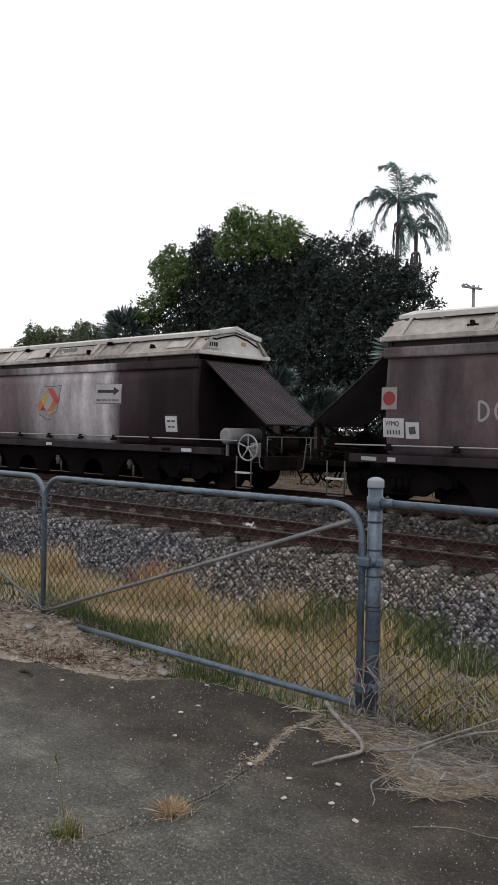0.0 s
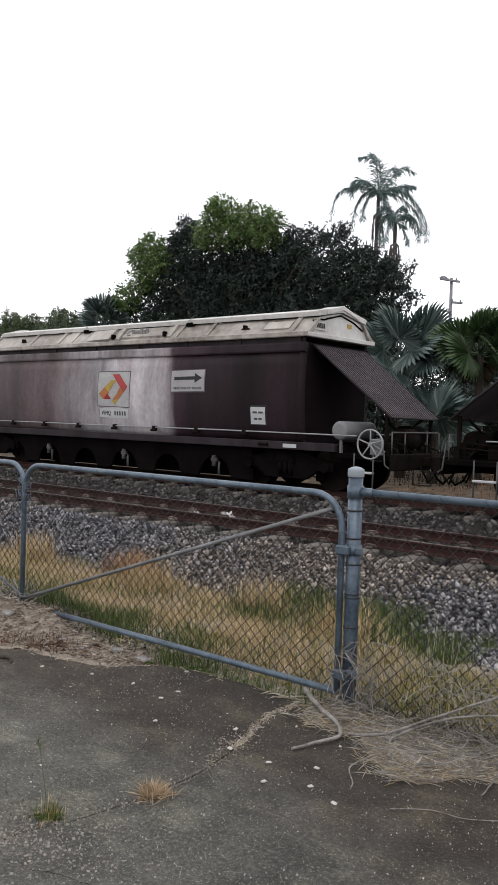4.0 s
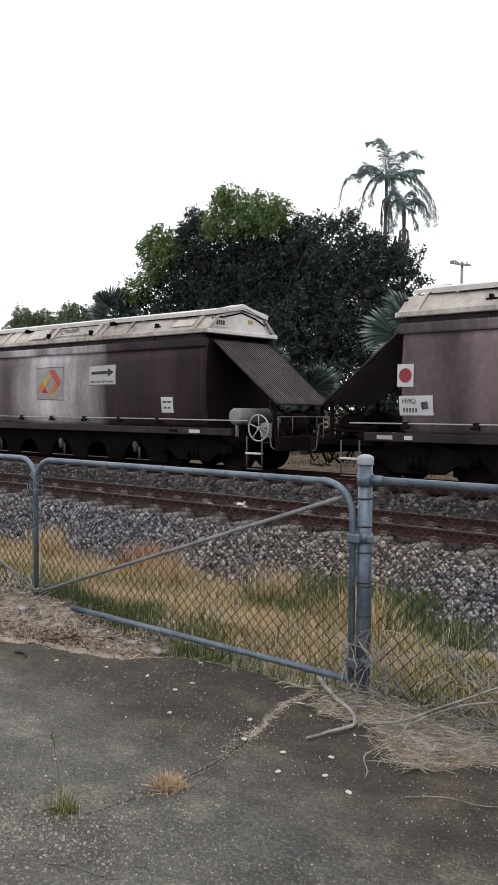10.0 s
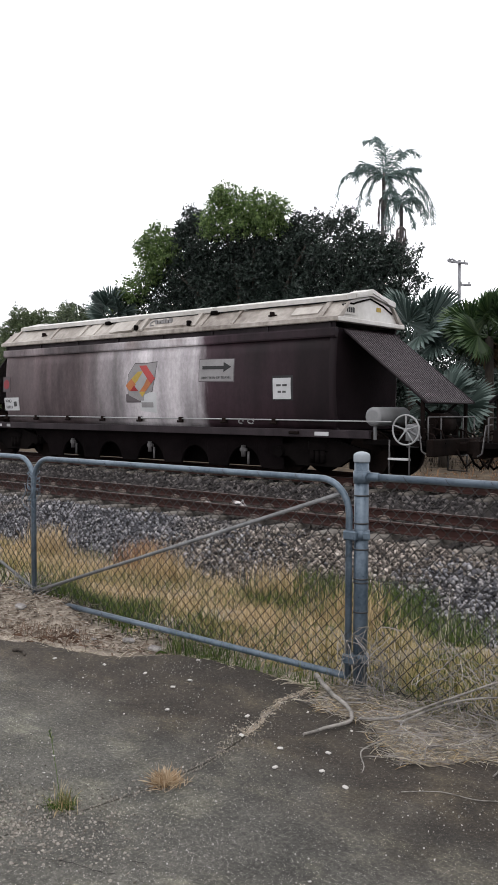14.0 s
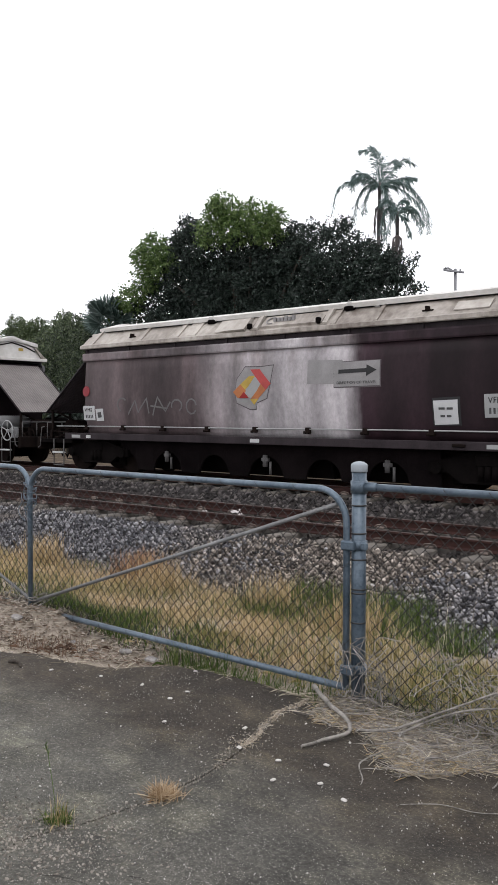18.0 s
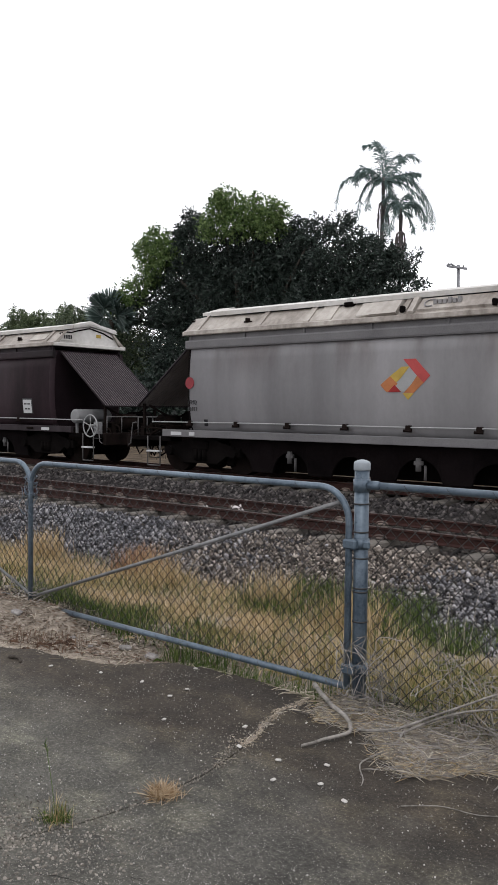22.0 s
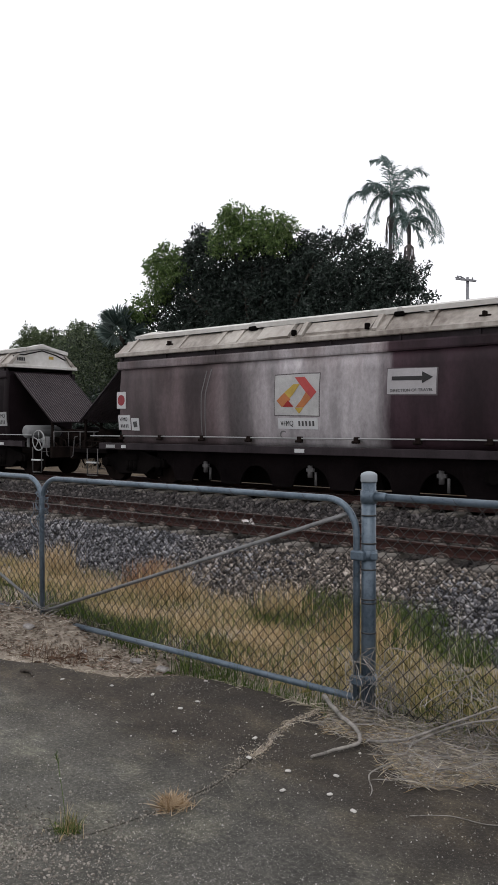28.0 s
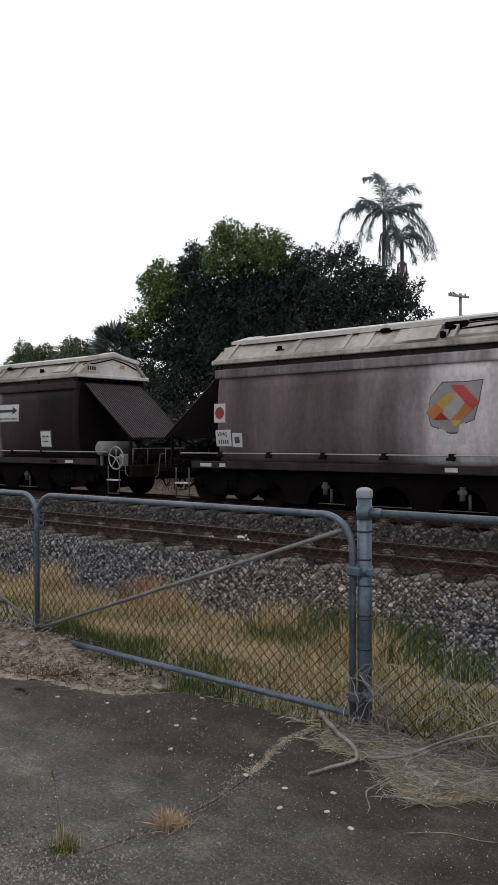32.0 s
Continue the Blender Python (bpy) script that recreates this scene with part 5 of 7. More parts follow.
    if i == 10:
        decal("paint_patch", ragged(0.12, 1.38, [(-0.22, -0.18), (0.24, -0.18), (0.24, 0.16), (0.12, 0.16), (0.10, -0.12), (-0.08, -0.12), (-0.10, 0.14), (-0.20, 0.14)]), 0.0, WHITE, w, "white touch-up patch")
    if i in (6, 10):
        code_board(w)
    rule_plate(w, {1: 4.43, 3: 4.16, 4: 4.10, 5: 4.01, 6: 4.07, 8: 4.16}.get(i, 4.14), 1.60 if i == 5 else 1.32, 0.42 if i in (5, 6) else 0.35, 0 if i != 6 else 2, None if i == 7 else WHITE)
    if i == 7:
        lettering("VFMQ", 4.90, 1.55, 0.10, 0.003, BLACK, w, 0.34)
        bars(4.90, 1.41, 0.34, 0.10, 5, 0.003, BLACK, w)
        for o in w.children:
            for kind, mat in (("side_panel", PAINT_GREY), ("top_band", SILL_GREY), ("side_sill", SILL_GREY), ("turn_under", SILL_GREY), ("canopy", SHEET_PALE), ("end_wall", NEAR_BLACK), ("gutter_recess", SILL_GREY)):
                if o.name.split(".")[0] == kind:
                    o.material_slots[0].link = "OBJECT"
                    o.material_slots[0].material = mat
            if o.name.startswith("canopy") and len(o.material_slots) > 1:
                o.material_slots[1].link = "OBJECT"
                o.material_slots[1].material = SHEET_MID
        tagged(w, "pale grey grain hopper wagon with cream roof")
    if i == 7:
        # tag sprayed at the corner of the leading end
        for line in (curl(-0.80, 1.96, 0.07, 0.12, 20, 330), [(-0.74, 2.08), (-0.70, 1.80), (-0.66, 1.84)], curl(-0.62, 1.95, 0.05, 0.10, 100, -160), curl(-0.50, 1.95, 0.06, 0.11, 180, -90), [(-0.88, 1.80), (-0.70, 1.73), (-0.46, 1.78), (-0.40, 1.86)]):
            part("spray_tag", Solid().tube([(5.165, y - 0.10, z) for y, z in line], 0.014, 5), WHITE, w, "white sprayed tag on the dark end")
    if i == 6:
        z, x = 1.45, -3.65
        st = [curl(x, z + 0.05, 0.15, 0.14, 40, 250), [(x + 0.18, z - 0.16), (x + 0.42, z + 0.14), (x + 0.50, z - 0.12), (x + 0.78, z + 0.18), (x + 0.84, z - 0.14)],
              [(x + 0.95, z - 0.18), (x + 1.12, z + 0.20), (x + 1.34, z - 0.10), (x + 1.5, z + 0.10)], curl(x + 1.68, z + 0.02, 0.15, 0.12, 200, -60), [(x + 0.9, z + 0.02), (x + 1.4, z - 0.04)], curl(x + 2.1, z, 0.14, 0.15, 10, 330)]
        scrawl(w, st, 0.016, CHALK)
    if i == 9:
        scrawl(w, [[(-2.25, 2.35), (-2.38, 1.9), (-2.40, 1.3), (-2.42, 0.98)], [(-2.12, 2.38), (-2.27, 1.9), (-2.30, 1.2), (-2.33, 0.98)], curl(-0.28, 1.08, 0.08, 0.07, 50, 310)], 0.012, CHALK)
    if i == 3:
        fan = [[(-0.09 + q * (0.50 + 0.02 * (k % 3)) , 1.62 + 0.09 * k), (-0.09 + q * (0.62 + 0.03 * (k % 2)), 1.72 + 0.10 * k), (-0.09 + q * (0.70 - 0.05 * (k % 3)), 1.86 + 0.085 * k)] for q in (-1, 1) for k in range(4)]
        scrawl(w, fan + [curl(0.45, 1.78, 0.14, 0.24, -60, 80), curl(-0.58, 1.84, 0.08, 0.16, 100, 280)], 0.006, CORRUGATED)
    if i in (1, 2):
        scrawl(w, [[(-2.4, 1.9), (-2.45, 1.6), (-2.35, 1.3)], curl(-2.2, 1.4, 0.12, 0.16, 80, 330), [(-3.9, 1.75), (-3.7, 1.7), (-3.8, 1.4)], curl(-3.3, 1.55, 0.1, 0.12, 0, 250)], 0.005, CHALK)

# ---------------------------------------------------------------- trees and palms behind the line
BARK = surface("grey_brown_bark", (0.0259, 0.0207, 0.0163), (0.074, 0.0629, 0.0518), 3, 30, 0.95, bumps=0.6, dist=0.02, stretch=(1, 1, 0.3))
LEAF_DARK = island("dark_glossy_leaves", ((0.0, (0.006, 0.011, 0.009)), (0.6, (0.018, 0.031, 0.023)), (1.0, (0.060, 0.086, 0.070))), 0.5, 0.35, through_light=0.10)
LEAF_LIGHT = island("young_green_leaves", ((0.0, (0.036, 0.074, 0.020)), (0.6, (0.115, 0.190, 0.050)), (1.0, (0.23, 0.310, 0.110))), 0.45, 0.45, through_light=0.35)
# Olive leaf colour with shade put in, for the nearer scrub.
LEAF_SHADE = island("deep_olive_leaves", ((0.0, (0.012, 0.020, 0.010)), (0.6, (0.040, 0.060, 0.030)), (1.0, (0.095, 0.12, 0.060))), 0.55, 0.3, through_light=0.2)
LEAF_OLIVE = island("olive_leaves", ((0.0, (0.034, 0.055, 0.024)), (0.6, (0.095, 0.13, 0.06)), (1.0, (0.18, 0.22, 0.115))), 0.55, 0.4, through_light=0.3)
FROND_BLUE = island("silver_blue_frond", ((0.0, (0.040, 0.064, 0.056)), (0.7, (0.085, 0.125, 0.110)), (1.0, (0.18, 0.235, 0.215))), 0.5, 0.4, through_light=0.15)
FROND_GREEN = island("green_frond", ((0.0, (0.0222, 0.0481, 0.0163)), (0.7, (0.0481, 0.0888, 0.0296)), (1.0, (0.0888, 0.1332, 0.0518))), 0.5, 0.4, through_light=0.2)
# Silver frond darkened: shade among the trees is part of this colour.
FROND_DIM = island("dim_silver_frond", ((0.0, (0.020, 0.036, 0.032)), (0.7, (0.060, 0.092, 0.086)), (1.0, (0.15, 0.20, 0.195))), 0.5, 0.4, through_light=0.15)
FROND_PALM = island("grey_green_feather_frond", ((0.0, (0.040, 0.075, 0.068)), (0.6, (0.14, 0.21, 0.195)), (1.0, (0.34, 0.45, 0.44))), 0.5, 0.4, through_light=0.5)
FROND_DRY = island("dry_brown_frond", ((0.0, (0.0666, 0.0481, 0.0259)), (1.0, (0.1924, 0.148, 0.0888))), 0.8, 0.2)


def leaf_mesh(name, lobes, per_area, size, material, rng, fill=0.5, leaves=7):
    """Foliage: rosettes of small leaves over and inside uneven lobes, with gaps."""
    centres = []
    lumps = []
    for cx, cy, cz, r in lobes:
        lumps.append((cx, cy, cz, r * 1.12))
        for k in range(7):
            d = rng.normal(size=3)
            d /= np.linalg.norm(d)
            q = r * rng.uniform(0.20, 0.42)
            lumps.append((cx + d[0] * r * 1.0, cy + d[1] * r * 1.0, cz + d[2] * r * 1.0, q))
    for cx, cy, cz, r in lumps:
        n = int(per_area * r * r)
        d = rng.normal(size=(n, 3))
        d /= np.linalg.norm(d, axis=1)[:, None]
        deep = np.where(rng.random(n) < fill, rng.random(n) ** 0.5, 1.0 + rng.normal(scale=0.13, size=n))
        lump = np.array([1 + 0.30 * noise.noise(Vector((cx + v[0] * 2.1, cy + v[1] * 2.1, cz + v[2] * 2.1))) for v in d])
        p = np.array((cx, cy, cz)) + d * (r * deep * lump)[:, None] * np.array((1.0, 0.95, 0.95))
        centres.append(np.c_[p, d])
    c = np.concatenate(centres)
    c = c[c[:, 2] > 0.3]
    m = len(c) * leaves
    base = np.repeat(c[:, :3], leaves, 0) + rng.normal(scale=size * 0.35, size=(m, 3))
    out = np.repeat(c[:, 3:], leaves, 0)
    ax = out * 0.7 + rng.normal(scale=0.75, size=(m, 3)) + np.array((0, 0, -0.25))
    ax /= np.linalg.norm(ax, axis=1)[:, None]
    side = np.cross(ax, rng.normal(size=(m, 3)))
    side /= np.linalg.norm(side, axis=1)[:, None] + 1e-9
    ln = size * rng.uniform(0.6, 1.25, m)[:, None]
    wd = ln * 0.21
    up = np.cross(side, ax) * ln * 0.06
    v = np.stack([base, base + ax * ln * 0.5 + side * wd + up, base + ax * ln, base + ax * ln * 0.5 - side * wd + up], 1).reshape(-1, 3)
    me = bpy.data.meshes.new(name)
    me.from_pydata(v.tolist(), [], np.arange(m * 4).reshape(-1, 4).tolist())
    me.materials.append(material)
    return me


def limbs(s, foot, tops, r0):
    for t in tops:
        a, b = Vector(foot), Vector(t)
        mid = a.lerp(b, 0.5) + Vector((0, 0, (b - a).length * 0.12))
        pts = [a, a.lerp(mid, 0.5), mid, mid.lerp(b, 0.5), b]
        s.tube(pts, [r0, r0 * 0.8, r0 * 0.6, r0 * 0.4, r0 * 0.12], 7)
    return s


BIG_LIGHT = [(-21.37, 23.6, 9.41, 0.35), (-21.74, 23.6, 9.08, 0.46), (-20.98, 23.6, 8.96, 0.45), (-20.08, 23.6, 8.7, 0.48), (-19.04, 23.6, 8.54, 0.43), (-19.22, 23.6, 8.09, 0.48),
    (-20.76, 23.6, 8.25, 0.53), (-22.03, 23.6, 8.37, 0.51), (-25.12, 23.6, 8.21, 0.49), (-25.69, 23.6, 7.77, 0.45), (-24.64, 23.6, 7.64, 0.49), (-25.56, 23.6, 7.04, 0.54),
    (-26.49, 23.6, 6.34, 0.51), (-27.27, 23.6, 5.94, 0.47)]
BIG_DARK = [(-24.02, 24.4, 9.12, 0.31), (-23.49, 24.4, 8.71, 0.44), (-24.43, 24.4, 8.53, 0.4), (-23.71, 24.4, 8.04, 0.8), (-24.83, 24.4, 7.62, 0.59), (-22.5, 24.4, 7.67, 0.87),
    (-20.92, 24.4, 7.78, 0.76), (-19.56, 24.4, 7.51, 0.82), (-18.79, 24.4, 7.76, 0.56), (-25.16, 24.4, 6.64, 0.78), (-23.56, 24.4, 6.7, 0.98), (-21.77, 24.4, 6.3, 0.98),
    (-20.1, 24.4, 6.34, 0.95), (-18.53, 24.4, 6.58, 0.88), (-26.35, 24.4, 5.82, 0.7), (-24.52, 24.4, 5.45, 0.9), (-22.06, 24.4, 5.05, 0.99), (-19.83, 24.4, 4.89, 0.95),
    (-22.5, 26, 6.3, 1.6), (-20, 26, 6.2, 1.6), (-24.4, 26, 5.6, 1.5), (-18.2, 25.6, 5.2, 1.6), (-21.2, 25.2, 3.6, 1.7), (-24.2, 24.8, 3.8, 1.6),
    (-18.4, 24, 3.4, 1.6)]
SECOND = [(-17.59, 24, 7.77, 0.43), (-16.61, 24, 7.86, 0.34), (-16.15, 24, 8.01, 0.17), (-17.14, 24, 7.14, 0.69), (-16.11, 24, 7.1, 0.52), (-16.56, 24, 6.31, 0.76),
    (-15.33, 24, 6.27, 0.55), (-14.9, 24, 5.58, 0.62), (-15.65, 24, 5.11, 0.82), (-14.33, 24, 6.21, 0.43), (-13.66, 24, 6.48, 0.16), (-13.92, 24, 6.02, 0.25),
    (-13.48, 24, 5.59, 0.18), (-14.06, 24, 5.5, 0.39), (-17.49, 24, 5.26, 0.85), (-14.58, 24, 4.83, 0.62), (-16.3, 24.6, 3.9, 1.3), (-14.6, 24.4, 3.4, 1.1),
    (-16.4, 24.8, 6.2, 0.8), (-14.95, 24, 6.72, 0.42), (-14.5, 24, 6.35, 0.40), (-15.4, 24, 6.95, 0.36)]
LEFT = [(-53.23, 36, 8.24, 0.49), (-51.98, 36, 7.67, 0.56), (-50.48, 36, 7.92, 0.48), (-53.98, 36, 7.06, 0.82), (-51.53, 36, 6.52, 1.04), (-49.05, 36, 6.96, 0.7),
    (-47.38, 36, 8.01, 0.54), (-47.77, 36, 7.27, 0.69), (-46.04, 36, 7.27, 0.53), (-46.97, 36, 6.27, 0.92), (-49.53, 36, 5.62, 1.1)]
RIGHT = [(-14.1, 30.0, 5.0, 0.5), (-13.4, 30.0, 5.15, 0.6), (-12.5, 30.0, 5.25, 0.7), (-11.4, 30.0, 5.3, 0.8), (-14.9, 30.0, 4.3, 0.8), (-13.4, 30.0, 4.2, 1.0), (-12, 30.0, 4.2, 1.1), (-15.4, 29.5, 3.2, 1.3), (-13.2, 29.5, 2.6, 1.6)]
rng = np.random.default_rng(7)


def at_base(tr, base, objs):
    """Moves parts built in world places into the space of their tree."""
    for o in objs:
        o.matrix_basis = Matrix.Translation(-Vector(base))


def tree(label, base, groups, tops, r0, per_area, size):
    tr = thing("tree", label, "tree", pose(*base))
    made = [part("trunk", Solid().tube([(base[0], base[1], base[2] - 0.3), (base[0] + 0.05, base[1], base[2] + 1.0), (base[0] + 0.1, base[1], base[2] + 2.2)], [r0 * 1.25, r0, r0 * 0.85], 10), BARK, tr)]
    for t in tops:
        made.append(part("limb", limbs(Solid(), (base[0] + 0.1, base[1], base[2] + 2.0), [t], r0 * 0.5), BARK, tr))
    for lobes, mat in groups:
        made.append(part("crown", leaf_mesh("crown", lobes, per_area, size, mat, rng), None, tr))
    at_base(tr, base, made)
    return tr


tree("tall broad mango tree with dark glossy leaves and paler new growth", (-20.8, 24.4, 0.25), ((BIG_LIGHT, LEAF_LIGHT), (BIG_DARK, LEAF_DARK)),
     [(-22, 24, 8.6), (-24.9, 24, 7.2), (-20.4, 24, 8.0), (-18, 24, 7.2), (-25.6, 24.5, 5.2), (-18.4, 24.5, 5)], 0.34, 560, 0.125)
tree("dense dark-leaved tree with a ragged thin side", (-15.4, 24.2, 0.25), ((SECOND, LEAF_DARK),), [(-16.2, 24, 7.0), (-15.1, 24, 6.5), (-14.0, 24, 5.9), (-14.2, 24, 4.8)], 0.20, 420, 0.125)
tree("distant dark tree beside the utility pole", (-14.0, 30.2, 0.4), ((RIGHT, LEAF_DARK),), [(-13.4, 30, 5.2), (-12.8, 30, 5.2), (-12.6, 30, 4.5)], 0.2, 150, 0.2)
for k, (lb, sl) in enumerate((("distant olive-green bushy tree on the skyline", slice(0, 5)), ("distant feathery bush on the skyline", slice(5, 11)))):
    lo = LEFT[sl] + [(q, 36.5, z, 1.9) for q in ((-57, -53.5, -50) if k == 0 else (-48.5, -45, -42)) for z in (2.2, 4.6)]
    bx = lo[1][0]
    tree(lb, (bx, 36, 0.5), ((lo, LEAF_OLIVE),), [(l[0], l[1], l[2]) for l in lo[:3]], 0.18, 420, 0.17)
# low scrub behind the yard, seen in the gaps between wagons
for base, lo in (((-28.5, 24.5, 0.3), [(-28.6, 24.5, 4.6, 1.5), (-27.6, 24.2, 2.6, 1.8), (-30.2, 25, 3.0, 1.8), (-29.0, 24.6, 1.2, 1.5)]), ((-33.5, 27, 0.3), [(-33.5, 27, 4.2, 1.9), (-36, 28, 4.4, 2.0), (-35, 27, 2.0, 2.0)]), ((-40, 31, 0.3), [(-39, 30, 4.6, 2.0), (-42.0, 32, 4.8, 2.0), (-40.5, 31, 2.2, 2.2)])):
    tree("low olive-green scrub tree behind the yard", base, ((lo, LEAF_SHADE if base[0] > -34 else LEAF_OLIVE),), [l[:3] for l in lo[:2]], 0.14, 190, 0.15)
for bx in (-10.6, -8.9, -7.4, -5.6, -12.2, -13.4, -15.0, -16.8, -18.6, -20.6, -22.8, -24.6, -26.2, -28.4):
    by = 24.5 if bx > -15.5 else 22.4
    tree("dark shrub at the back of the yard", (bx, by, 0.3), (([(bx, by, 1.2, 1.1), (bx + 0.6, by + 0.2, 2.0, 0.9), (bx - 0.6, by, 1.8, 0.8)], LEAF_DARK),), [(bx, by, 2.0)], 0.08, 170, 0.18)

# extra dark tree added to block sky showing through the mango crown
tree("dark foliage added behind the mango to close holes in its crown", (-24.4, 27.0, 0.3), (([(-25.3, 27.0, 6.0, 1.6), (-23.6, 27.0, 5.6, 1.7), (-26.0, 27.0, 4.2, 1.7), (-22.4, 27.0, 6.6, 1.3)], LEAF_DARK),), [(-25.3, 27.0, 5.8), (-23.6, 27.0, 5.4)], 0.2, 330, 0.14)


def fan_frond(spread, radius, n, rng_, droop):
    """A fan leaf: stiff ribs joined near the hub, tips free."""
    s = Solid()
    for k in range(n):
        a = radians(-spread / 2 + spread * k / (n - 1)) + rng_.normal(scale=0.012)
        L = radius * (0.82 + 0.18 * math.cos(a * 0.8)) * rng_.uniform(0.92, 1.04)
        half = radians(spread / n) * 0.52
        ca, sa = math.cos(a), math.sin(a)
        bend = -droop * L * rng_.uniform(0.6, 1.4)
        join = 0.62 * L
        w1, w2 = join * math.tan(half), L * 0.82 * math.tan(half) * 0.75
        z1, z2 = 0.035 * L, 0.25 * bend
        p = [(0, 0, 0), (ca * join + sa * w1, sa * join - ca * w1, -z1), (ca * join, sa * join, z1), (ca * join - sa * w1, sa * join + ca * w1, -z1),
             (ca * L * 0.82 + sa * w2, sa * L * 0.82 - ca * w2, z2), (ca * L, sa * L, bend), (ca * L * 0.82 - sa * w2, sa * L * 0.82 + ca * w2, z2)]
        s.add(p, [(0, 1, 2), (0, 2, 3), (1, 4, 5, 2), (2, 5, 6, 3)])
    return s


def fan_palm(label, x, y, base, crown, n, radius, mats, seed, spread_el=(-25, 80)):
    r = np.random.default_rng(seed)
    pm = thing("fan_palm", label, "palm", pose(x, y, base))
    h = crown - base
    part("trunk", Solid().tube([(0, 0, -0.2), (0.03, 0, h * 0.5), (0, 0, h)], [0.15, 0.12, 0.10], 12), BARK, pm)
    for k in range(n):
        az = 360 * k / n * 2.4 + r.uniform(-15, 15)
        el = r.uniform(*spread_el)
        pl = radius * r.uniform(0.45, 0.85)
        d = Vector((math.cos(radians(az)) * math.cos(radians(el)), math.sin(radians(az)) * math.cos(radians(el)), math.sin(radians(el))))
        tip = Vector((0, 0, h)) + d * pl
        m = mats[0] if el > -12 or len(mats) == 1 else mats[1]
        fr = part("frond", fan_frond(r.uniform(215, 270), radius * r.uniform(0.85, 1.1), 34, r, 0.10), m, pm)
        t = d.to_track_quat("X", "Z").to_matrix().to_4x4()
        fr.matrix_basis = Matrix.Translation(tip) @ t @ pose(0, 0, 0, r.uniform(-70, 70), r.uniform(-5, 25), 0)
        st = part("stalk", Solid().tube([(0, 0, 0), (-pl * 0.5, 0, -0.05), (-pl, 0, 0)], [0.018, 0.022, 0.03], 5), m, fr)
        st.matrix_basis = (fr.matrix_basis.inverted() @ Matrix.Translation(tip) @ t)
    return pm


fan_palm("silver-blue fan palm with broad stiff fronds", -11.46, 20.0, 0.1, 3.2, 15, 1.0, (FROND_BLUE, FROND_BLUE), 3)
fan_palm("green fan palm with stiff upright fronds", -9.6, 20.6, 0.1, 3.35, 18, 0.85, (FROND_GREEN, FROND_DRY), 5, (-20, 85))
fan_palm("low blue-green fan palm near the line", -10.2, 19.4, 0.1, 1.3, 12, 0.9, (FROND_BLUE,), 8, (5, 75))
fan_palm("silver-blue fan palm near the pole", -7.4, 20.4, 0.1, 2.7, 15, 0.95, (FROND_BLUE, FROND_DRY), 9)
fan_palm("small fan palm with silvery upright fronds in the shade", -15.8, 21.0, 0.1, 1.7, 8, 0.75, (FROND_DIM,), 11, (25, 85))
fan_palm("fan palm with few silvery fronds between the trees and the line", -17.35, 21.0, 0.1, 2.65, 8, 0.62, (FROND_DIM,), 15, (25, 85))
fan_palm("tall blue-grey fan palm at the edge of the trees", -27.15, 23.0, 0.3, 5.25, 17, 0.80, (FROND_BLUE, FROND_BLUE), 13, (-40, 85))


def feather_frond(pts, rng_, leaf=0.43):
    """A feather leaf: a midrib through the given places, with narrow leaflets hanging on both sides."""
    s = Solid()
    line = wavy(pts, 34, 0.01, rng_.uniform(0, 50))
    n = len(line) - 1
    s.tube(line[::3] + [line[-1]], [0.026 - 0.0017 * k for k in range(len(line[::3]) + 1)], 4)
    for k in range(3, n + 1):
        L = leaf * (math.sin(math.pi * (0.20 + 0.68 * k / n)) + 0.12)
        d = (line[k] - line[k - 1]).normalized()
        across = d.cross(Vector((0, 0, 1)))
        across = across.normalized() if across.length > 0.2 else Vector((0.75, 0.66, 0))
        for sd in (-1, 1):
            for q in range(3):
                way = across * sd * rng_.uniform(0.2, 1.0) + d * rng_.uniform(0.5, 1.3) + Vector((0, 0, rng_.uniform(-0.95, 0.25)))
                way.normalize()
                a = line[k - 1].lerp(line[k], q * 0.33)
                m = L * rng_.uniform(0.6, 1.1)
                b = a + way * m * 0.55 + Vector((0, 0, 0.01))
                c = a + way * m + Vector((0, 0, -0.22 * m))
                w = d * 0.015
                s.add([a - w * 0.4, b - w, c, b + w, a + w * 0.4], [(0, 1, 2, 3, 4)])
    return s


SPRAY = island("grey_flower_spray", ((0.0, (0.07, 0.06, 0.062)), (1.0, (0.20, 0.175, 0.165))), 0.8, 0.2)
PALMTRUNK = surface("grey_palm_trunk", (0.07, 0.064, 0.064), (0.17, 0.158, 0.155), 3, 30, 0.9, stretch=(1, 1, 3))


